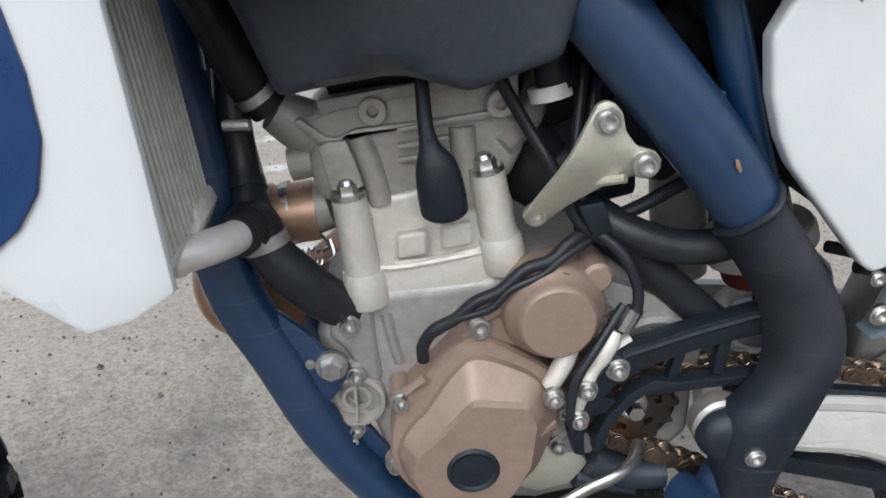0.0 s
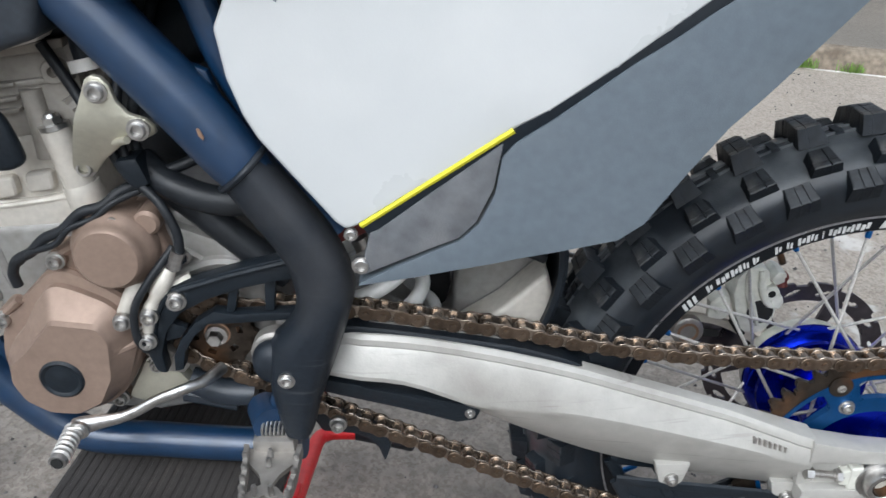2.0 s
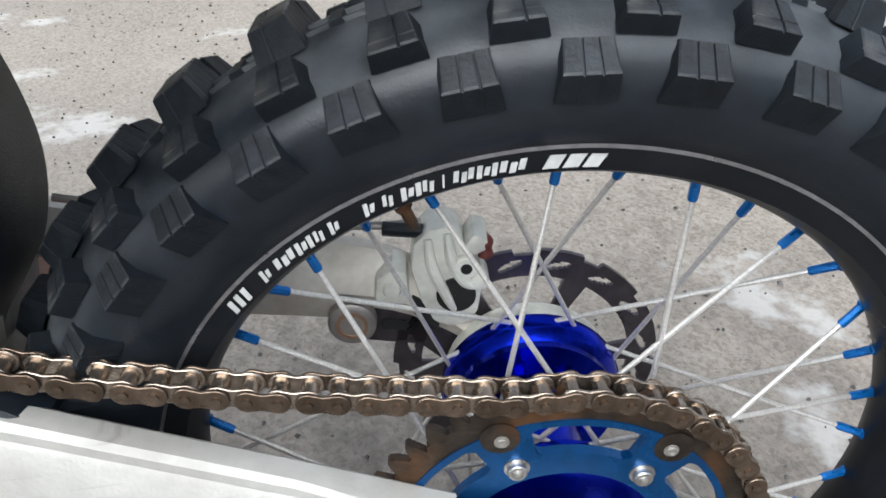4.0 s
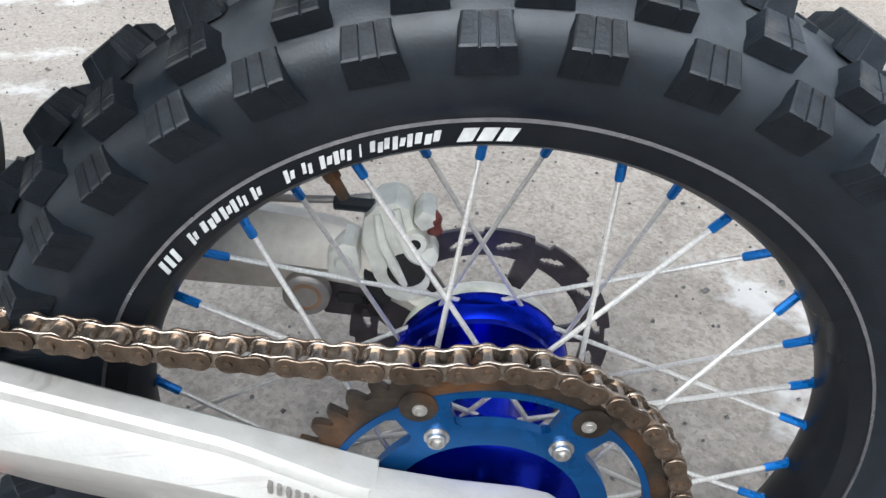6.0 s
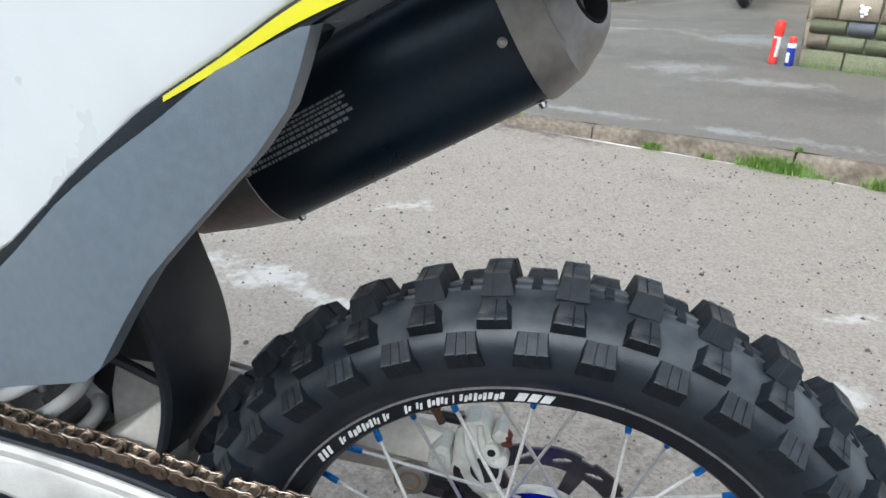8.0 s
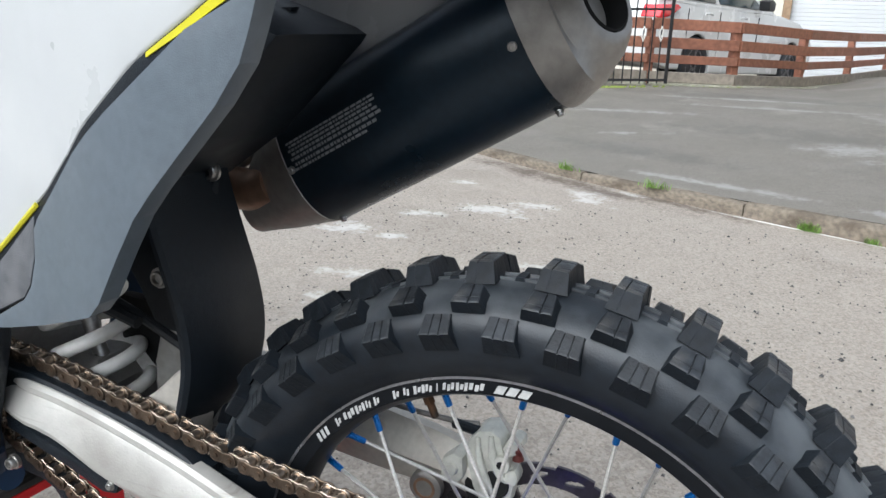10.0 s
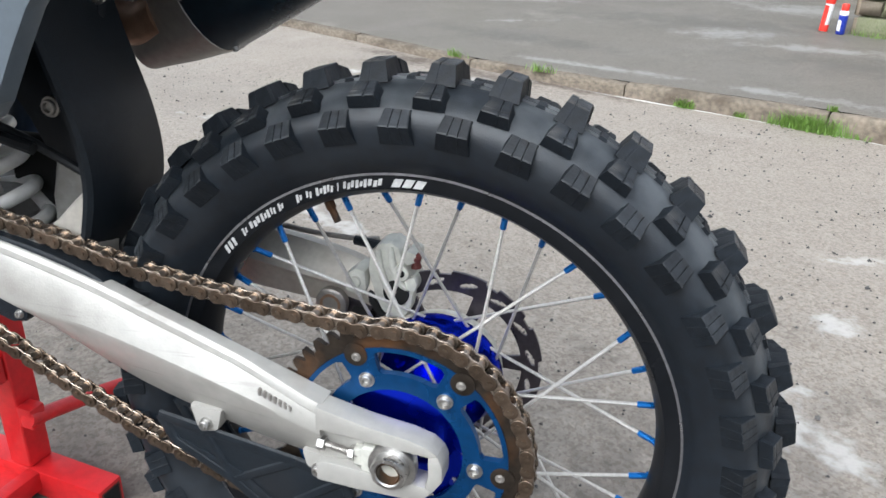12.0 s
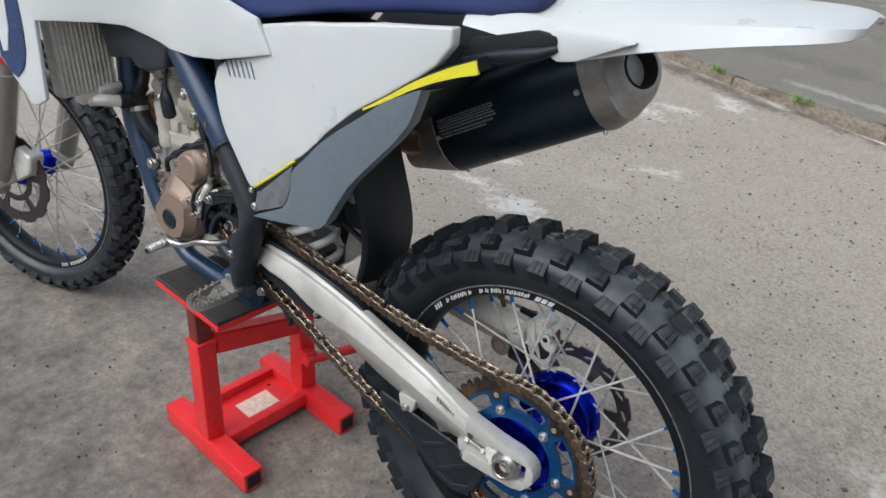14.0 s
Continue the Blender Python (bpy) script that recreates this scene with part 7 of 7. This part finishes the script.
def beam(b, p, q, w, h, bevel=0.004):
    """A squared timber whose lower middle line runs from p to q."""
    p, q = Vector(p), Vector(q)
    d = q - p
    s = Vector((-d.y, d.x, 0)).normalized() * (w / 2)
    u = Vector((0, 0, h))
    loft(b, [[e - s, e + s, e + s + u, e - s + u] for e in (p, q)])
    if bevel:
        bmesh.ops.bevel(b, geom=b.edges[:], offset=bevel, segments=1, affect='EDGES', clamp_overlap=True)
    return b


fence = thing("wooden_fence", "low orange-brown rail fence with three rails on a weathered base plank", "fence")
LINE = [(-4.3, 6.74, .16), (-3.2, 6.74, .17), (-2.2, 6.74, .18), (-1.24, 6.74, .18), (-.536, 7.15, .155), (.006, 8.235, .078), (.48, 9.89, .010), (.99, 11.79, -.047), (1.42, 13.35, -.09)]
for p, q in zip(LINE, LINE[1:]):
    p, q = Vector(p), Vector(q)
    gap = (q - p).normalized() * .004
    out = Vector((q.y - p.y, p.x - q.x, 0)).normalized()
    for lo, hi in ((.49, .585), (.33, .425), (.20, .275)):
        part("rail", beam(B(), p + gap + out * .02 + Vector((0, 0, lo)), q - gap + out * .02 + Vector((0, 0, lo)), .028, hi - lo), WOOD, fence)
    part("base_plank", beam(B(), p + gap + Vector((0, 0, .03)), q - gap + Vector((0, 0, .03)), .04, .095), PLANK, fence, "weathered grey base plank")
    part("concrete_strip", beam(B(), p + out * .05 + Vector((0, 0, -.06)), q + out * .05 + Vector((0, 0, -.06)), .10, .09, .012), CONC, fence, "mossy concrete footing")
for k, p in enumerate(LINE):
    a, c = LINE[max(k - 1, 0)], LINE[min(k + 1, len(LINE) - 1)]
    b = B()
    box(b, -.04, .04, .002, .072, -.2, .565, .006)
    o = part("post", b, WOOD, fence)
    o.matrix_basis = pose(*p, 0, 0, math.degrees(math.atan2(c[1] - a[1], c[0] - a[0])))

gate = thing("metal_gate", "black metal bar gate with small white scrolls", "gate")
GA, GB = Vector((-1.68, 6.32, .20)), Vector((-1.06, 6.66, .21))
for z, h in ((.02, .022), (.62, .02), (.98, .02)):
    part("gate_rail", beam(B(), GA + Vector((0, 0, z)), GB + Vector((0, 0, z)), .014, h, .002), BLACK, gate)
for k in range(10):
    p = GA.lerp(GB, k / 9)
    b = B()
    r = .016 if k in (0, 9) else .0065
    tube(b, [(*p, r), (p.x, p.y, p.z + 1.0, r)], seg=8, n=1)
    part("gate_bar", b, BLACK, gate)
    if k in (1, 3, 4, 6, 8):
        b = B()
        for e in range(3):
            a0 = e * 2.1
            tube(b, [(p.x + .018 * math.sin(t / 10 * math.pi) * math.cos(a0 + t * .25), p.y - .012 + .018 * math.sin(t / 10 * math.pi) * math.sin(a0 + t * .25), p.z + .36 + .013 * t) for t in range(11)], .0038, 6, 1)
        part("scroll", b, OFFWHITE, gate, "white twisted scroll ornament")
post = thing("gate_post", "lime-green algae-covered gate post on a stepped block", "gate post")
b = B()
box(b, -1.815, -1.70, 6.28, 6.42, .12, 1.15, .008)
part("shaft", b, LIMEY, post)
b = B()
box(b, -2.15, -1.82, 6.22, 6.48, .10, .305, .02)
part("block", b, LIMEY, post)
b = B()
box(b, -2.02, -1.82, 6.26, 6.46, .305, .41, .02)
part("block", b, LIMEY, post)
# moss and flowers at the foot of the fence
bm = B()
for _ in range(520):
    x = rng.choice((rng.uniform(-2.1, .3), rng.gauss(-1.55, .15), rng.gauss(-.3, .12), rng.gauss(.1, .1)))
    y = (fence_y(x) - .08 if x > -1.05 else 6.66 - (-1.05 - x) * .55) + rng.gauss(0, .025) - .06
    r = rng.uniform(.008, .022)
    z = drive_z(behind(x, y), x) - .002
    vs = [bm.verts.new((x + r * rng.uniform(.6, 1.3) * math.cos(k * 1.05), y + r * rng.uniform(.6, 1.3) * math.sin(k * 1.05), z)) for k in range(6)]
    t = bm.verts.new((x, y, z + r * .8))
    for k in range(6):
        bm.faces.new((vs[k], vs[(k + 1) % 6], t))
tagged(part("moss_clumps", bm, mat("fence_moss", (0.17, 0.21, 0.04), 0.9, 0, 0.4, 60, 0.6, 8, (0.12, 0.15, 0.03), 0.5, 90)), "yellow-green moss clumps along the fence foot", "moss", kind="stuff")

# white car, seen over the fence
car = thing("white_car", "white five-door car parked behind the fence", "car")
AX0, AX1 = Vector((-1.16, 8.97, -.11)), Vector((-.25, 11.45, -.27))
HX = (AX1 - AX0).normalized()
HY = Vector((0, 0, 1)).cross(HX).normalized()
HZ = HX.cross(HY)
car.matrix_basis = Matrix(((HX.x, HY.x, HZ.x, AX0.x), (HX.y, HY.y, HZ.y, AX0.y), (HX.z, HY.z, HZ.z, AX0.z), (0, 0, 0, 1))) @ Matrix.Translation((0, .86, 0))
WBL = (AX1 - AX0).length


def arches(n=14, r=.345):
    """Lower side outline of the body with both wheel arches."""
    out = [(-.80, .32), (-.55, .26), (-r, .26)]
    out += [(-r * math.cos(math.pi * k / n), .31 + r * math.sin(math.pi * k / n)) for k in range(n + 1)]
    out += [(r, .22), (WBL - r, .22)]
    out += [(WBL - r * math.cos(math.pi * k / n), .31 + r * math.sin(math.pi * k / n)) for k in range(n + 1)]
    return out + [(WBL + r, .22), (WBL + .72, .24)]


side = arches() + [(WBL + .84, .42), (WBL + .84, .62), (WBL + .70, .78), (WBL + .25, .92), (WBL - .35, .985), (1.2, .97), (.3, .985), (-.5, 1.0), (-.78, .98), (-.86, .75), (-.86, .45)]
b = B()
prism(b, side, -.86, .86, .05, 4, shift=lambda x, z: 0)
for v in b.verts:
    v.co.y *= 1 - .06 * max(0, (abs(v.co.x - 1.2) - 1.4) / .8) ** 2 - .10 * max(0, (v.co.z - .7) / .3)
part("body", b, CARW, car, "white painted body shell")
roof = [(-.78, .98), (-.62, 1.28), (-.35, 1.43), (.5, 1.48), (1.15, 1.44), (1.75, 1.16), (WBL - .42, .97)]
b = B()
prism(b, roof + [(1.0, .95), (0, .95)], -.80, .80, .05, 4)
for v in b.verts:
    v.co.y *= 1 - .25 * max(0, (v.co.z - .95) / .5)
part("cabin", b, CARW, car)
WIN = [[(-.30, 1.02), (-.36, 1.2), (-.2, 1.33), (.42, 1.37), (.46, 1.02)], [(.56, 1.02), (.52, 1.37), (1.1, 1.34), (1.62, 1.1), (1.66, 1.02)], [(-.66, 1.04), (-.56, 1.23), (-.45, 1.22), (-.40, 1.04)]]
for s in (-1, 1):
    for w in WIN:
        b = B()
        prism(b, w, s * .79, s * .815, .003)
        for v in b.verts:
            v.co.y *= 1 - .25 * max(0, (v.co.z - .95) / .5)
        part("side_window", b, GLASS, car, "dark tinted car window")
    b = B()
    prism(b, [(-.86, .80), (-.80, .93), (-.50, .95), (-.42, .92), (-.60, .83), (-.80, .78)], s * .60, s * .842, .015, 3)
    part("tail_lamp", b, LAMP, car, "red wrap-round tail lamp")
    for x in (.12, 1.0):
        b = B()
        tube(b, [(x, s * .845, .885, .012), (x + .07, s * .862, .89, .014), (x + .18, s * .846, .885, .012)], seg=8)
        part("door_handle", b, CARW, car)
    for x in (.47, 1.5, -.28):
        b = B()
        beam(b, (x, s * .8535, .32), (x + .001, s * .8535, .32), .012, .6, 0)
        part("door_gap", b, BLACK, car)
    b = B()
    prism(b, [(1.42, 1.0), (1.40, 1.12), (1.50, 1.14), (1.60, 1.10), (1.58, 1.0)], s * .86, s * 1.0, .02, 3)
    part("door_mirror", b, BLACK, car, "dark door mirror")
    for x in (0, WBL):
        b = B()
        lathe(b, [(.19, -.09), (.225, -.1), (.29, -.095), (.315, -.07), (.318, 0), (.315, .07), (.29, .095), (.2, .09)], seg=40)
        wh = part("wheel", b, M["tyre"], car)
        wh.matrix_basis = pose(x, s * .76, .315)
        b = B()
        polar(b, [.03, .07, .12, .17, .2, .215], 60, lambda r, a: r > .17 or r < .07 or a % 72 < 26, s * .09, s * .075)
        part("rim", b, ALLOY, wh)
        b = B()
        lathe(b, [(.345, -.12), (.345, .12), (.33, .12), (.33, -.12)], seg=36, closed=True)
        o = part("arch_lining", b, M["soot"], car)
        o.matrix_basis = pose(x, s * .70, .31)
b = B()
prism(b, [(-.90, .40), (-.90, .52), (-.8, .56), (-.8, .36)], -.84, .84, .02, 3)
part("bumper", b, CARW, car)
b = B()
box(b, -.905, -.89, -.26, .26, .62, .72, .004)
part("number_plate", b, OFFWHITE, car)

# house and garage behind
house = thing("garage", "white garage with a slatted roller door and brown jamb", "garage")
GX = Vector((1, .15, 0)).normalized()
GO = Vector((-.40, 13.66, -.46))


def gp(s, d=0.0, z=0.0):
    return GO + GX * s + Vector((-GX.y, GX.x, 0)) * d + Vector((0, 0, z))


part("wall", beam(B(), gp(-5.5, .12), gp(-.14, .12), .24, 3.1, 0), COAT, house, "cream coated garage wall")
part("wall", beam(B(), gp(4.8, .12), gp(9, .12), .24, 3.1, 0), COAT, house)
part("lintel", beam(B(), gp(-.14, .12, 2.2), gp(4.8, .12, 2.2), .24, .9, 0), COAT, house)
part("roof", beam(B(), gp(-5.7, 1.4, 3.1), gp(9.2, 1.4, 3.1), 3.4, .16, .02), PINK, house, "brown roof edge")
part("jamb", beam(B(), gp(-.14, .0), gp(-.02, .0), .14, 2.2), mat("brown_jamb", (0.3, 0.2, 0.12), 0.6, 0, 0.2, 20), house, "brown wooden door jamb")
sl = part("slat", beam(B(), gp(0, .08), gp(4.75, .08), .03, .061, .006), CLAD, house)
for k in range(1, 36):
    again(sl, Matrix.Translation((0, 0, k * .064)))
tagged(part("wall_back", beam(B(), (1.75, 9.9, -.1), (6.5, 9.0, -.1), .25, 2.6, .01), OCHRE), "plain ochre wall behind the driveway", "wall", kind="structure")

# stone wall beside the drive
wall = thing("stone_wall", "mossy sandstone block wall with pale mortar joints", "stone wall")
W0 = Vector((1.135, 4.62, 0))
WD = Vector((.30, -.145, 0)).normalized()
WN_ = Vector((-WD.y, WD.x, 0))
turn_w = math.degrees(math.atan2(WD.y, WD.x))
b = B()
beam(b, W0 + WD * .02 + WN_ * .2 + Vector((0, 0, .02)), W0 + WD * 2.2 + WN_ * .2 + Vector((0, 0, .02)), .37, 1.5, .01)
part("core", b, MORTAR, wall, "pale mossy mortar core")
b = B()
r_ = random.Random(12)
box(b, 0, 1, 0, .05, 0, 1, .035, 2)
for v in b.verts:
    v.co.y += r_.uniform(-.004, .004)
blk0 = part("block", b, STONE, wall)
z, row = .10, 0
used = False
for h in (.17, .09, .085, .155, .16, .14, .15, .16, .15, .16):
    s = 0.0 if row % 2 == 0 else -.0
    k = 0
    while s < 2.1:
        w = r_.uniform(.13, .22) if h < .12 else r_.uniform(.18, .32)
        if row % 2 and k == 0:
            w *= .75
        p = W0 + WD * s
        m = Matrix.Translation((p.x, p.y, z)) @ pose(0, 0, 0, 0, 0, turn_w) @ Matrix.Translation((0, -.018, 0)) @ Matrix.Diagonal((w - .012, 1, h - .012, 1))
        if not used:
            blk0.matrix_basis = m
            ob, used = blk0, True
        else:
            ob = again(blk0, m)
        if row == 0 or (row < 3 and r_.random() < .35):
            ob.material_slots[0].link = 'OBJECT'
            ob.material_slots[0].material = STONEM
        elif row == 2 and k == 1:
            ob.material_slots[0].link = 'OBJECT'
            ob.material_slots[0].material = SLATE
        elif row >= 4:
            ob.material_slots[0].link = 'OBJECT'
            ob.material_slots[0].material = PINK
        s += w
        k += 1
    z += h
    row += 1
# end faces of the wall
for k in range(8):
    p = W0 + Vector((0, 0, .10 + k * .16))
    ob = again(blk0, Matrix.Translation((p.x, p.y, p.z)) @ pose(0, 0, 0, 0, 0, turn_w + 90) @ Matrix.Translation((.01, -.02, 0)) @ Matrix.Diagonal((.36, 1, .148, 1)))
bm = B()
for _ in range(420):
    q = W0 + WD * rng.uniform(-.04, 1.6) + WN_ * (-.03 + rng.gauss(0, .02))
    d = behind(q.x, q.y)
    z0, hh, a = drive_z(d) - .004, rng.uniform(.012, .05), rng.uniform(0, 6.28)
    w = .003
    v = [bm.verts.new((q.x + w * math.cos(a), q.y + w * math.sin(a), z0)), bm.verts.new((q.x - w * math.cos(a), q.y - w * math.sin(a), z0)), bm.verts.new((q.x + rng.uniform(-.02, .02), q.y + rng.uniform(-.02, .02), z0 + hh))]
    bm.faces.new(v)
tagged(part("wall_grass", bm, GRASS), "short green grass and moss at the stone wall foot", "grass", kind="stuff")
b = B()
p = W0 + WD * .27 - WN_ * .03
for k, (dx, dz, r) in enumerate(((0, 0, .014), (.018, .012, .016), (-.006, .024, .012), (.022, -.014, .01), (.004, -.028, .009), (.034, .02, .008))):
    q = p + WD * dx
    lathe(b, [(.0001, -.006), (r * .7, -.005), (r, 0), (r, .012)], at=(q.x, q.y, .50 + dz), seg=9)
tagged(part("wall_ornament", b, CANWHITE), "small white ornament fixed to the stone wall", "ornament")

# spray cans standing on the drive
def can(name, label, x, y, h, r, body, cap, tilt=0.0):
    z = drive_z(behind(x, y), x) + .003
    c = thing(name, label, "spray can")
    c.matrix_basis = pose(x, y, z, 0, tilt, 0)
    b = B()
    lathe(b, [(r * .9, 0), (r, .004), (r, h * .66), (r * .96, h * .69)], seg=28, axis='z')
    o = part("body", b, body, c)
    return c, o


c1, o1 = can("marker_can", "red and white line-marker spray can with a tall red cap", .965, 4.655, .25, .024, CANWHITE, CANRED, 3)
b = B()
lathe(b, [(.0245, .16), (.028, .168), (.029, .23), (.025, .248), (.015, .255), (.0001, .256)], seg=28, axis='z')
part("cap", b, CANRED, c1, "tall red cap")
b = B()
lathe(b, [(.0252, .002), (.0254, .003), (.0254, .038), (.0252, .04)], seg=28, axis='z')
part("base_band", b, CANRED, o1)
b = B()
secs = []
for k in range(9):
    a = radians(200 + k * 9 - 10)
    secs.append([(.0243 * math.cos(a), .0243 * math.sin(a), .04), (.0256 * math.cos(a), .0256 * math.sin(a), .04), (.0256 * math.cos(a), .0256 * math.sin(a), .15), (.0243 * math.cos(a), .0243 * math.sin(a), .15)])
loft(b, secs)
part("label_panel", b, CANRED, o1)
c2, o2 = can("lubricant_can", "blue spray can with white band and red cap", 1.05, 4.59, .175, .025, CANBLUE, CANRED)
b = B()
lathe(b, [(.0252, .108), (.0258, .11), (.0258, .128), (.022, .134), (.0001, .134)], seg=28, axis='z')
part("shoulder_band", b, CANWHITE, c2, "white shoulder band")
b = B()
lathe(b, [(.020, .130), (.021, .134), (.021, .166), (.018, .172), (.0001, .173)], seg=24, axis='z')
part("cap", b, CANRED, c2, "red cap")
b = B()
secs = []
for k in range(7):
    a = radians(195 + k * 9)
    secs.append([(.0245 * math.cos(a), .0245 * math.sin(a), .02), (.0258 * math.cos(a), .0258 * math.sin(a), .02), (.0258 * math.cos(a), .0258 * math.sin(a), .08), (.0245 * math.cos(a), .0245 * math.sin(a), .08)])
loft(b, secs)
part("label_panel", b, CANWHITE, o2)

# second motorbike farther up the drive
moto = thing("parked_motorbike", "dark parked motorbike at the end of the driveway", "motorcycle")
MZ = drive_z(behind(1.1, 7.1))
mh = math.degrees(math.atan2(7.0 - 8.15, 1.07 - 1.40))
moto.matrix_basis = pose(1.07, 7.0, MZ, 0, 0, mh)
for x in (0, -1.25):
    b = B()
    lathe(b, [(.21, -.03), (.24, -.045), (.28, -.05), (.303, -.03), (.31, 0), (.303, .03), (.28, .05), (.24, .045), (.21, .03)], seg=48, closed=True)
    w = part("wheel", b, M["tyre"], moto)
    w.matrix_basis = pose(x, 0, .31)
    b = B()
    polar(b, [.02, .05, .12, .19, .215], 60, lambda r, a: r > .19 or r < .05 or a % 72 < 16, -.02, .02)
    part("rim", b, M["rim"], w)
for s in (-1, 1):
    b = B()
    tube(b, [(0, s * .085, .31, .022), (-.30, s * .085, .98, .022)], seg=12, n=1)
    part("fork_leg", b, M["titan"], moto)
    b = B()
    tube(b, [(-1.25, s * .09, .31, .022), (-.75, s * .08, .38, .026)], seg=10, n=1)
    part("swingarm", b, M["plast"], moto)
b = B()
prism(b, [(-.28, .38), (-.40, .26), (-.75, .26), (-.85, .42), (-.75, .62), (-.35, .62)], -.14, .14, .03, 3)
part("engine", b, M["cast"], moto)
b = B()
prism(b, [(-.25, .82), (-.35, .96), (-.6, .95), (-.75, .82), (-.6, .70), (-.35, .70)], -.13, .13, .05, 4)
part("tank", b, M["silencer"], moto)
b = B()
prism(b, [(-.70, .80), (-1.3, .86), (-1.4, .92), (-1.2, .93), (-.75, .87)], -.11, .11, .025, 3)
part("seat", b, M["plast"], moto)
b = B()
tube(b, [(-.24, -.36, 1.04, .014), (-.27, -.2, 1.06, .014), (-.3, 0, 1.0, .014), (-.27, .2, 1.06, .014), (-.24, .36, 1.04, .014)], seg=10)
part("handlebar", b, M["plast"], moto)
b = B()
prism(b, [(-.36, .60), (-.2, .68), (.05, .68), (.2, .63), (.05, .66), (-.2, .65)], -.07, .07, .004)
part("front_mudguard", b, M["plast"], moto)


# added unseen wall across the road; closes the place, cuts low sky light
tagged(part("wall_opposite", beam(B(), (-16, -8.5, 0), (14, -8.5, 0), .3, 3.0, 0), mat("opposite_wall", (0.3, 0.26, 0.23), 0.9, 0, 0.2, 4, 0.5, 0.8, (0.2, 0.17, 0.15), 0.3, 20)), "plain brown unseen wall added across the road to block low sky light", "wall", kind="structure")
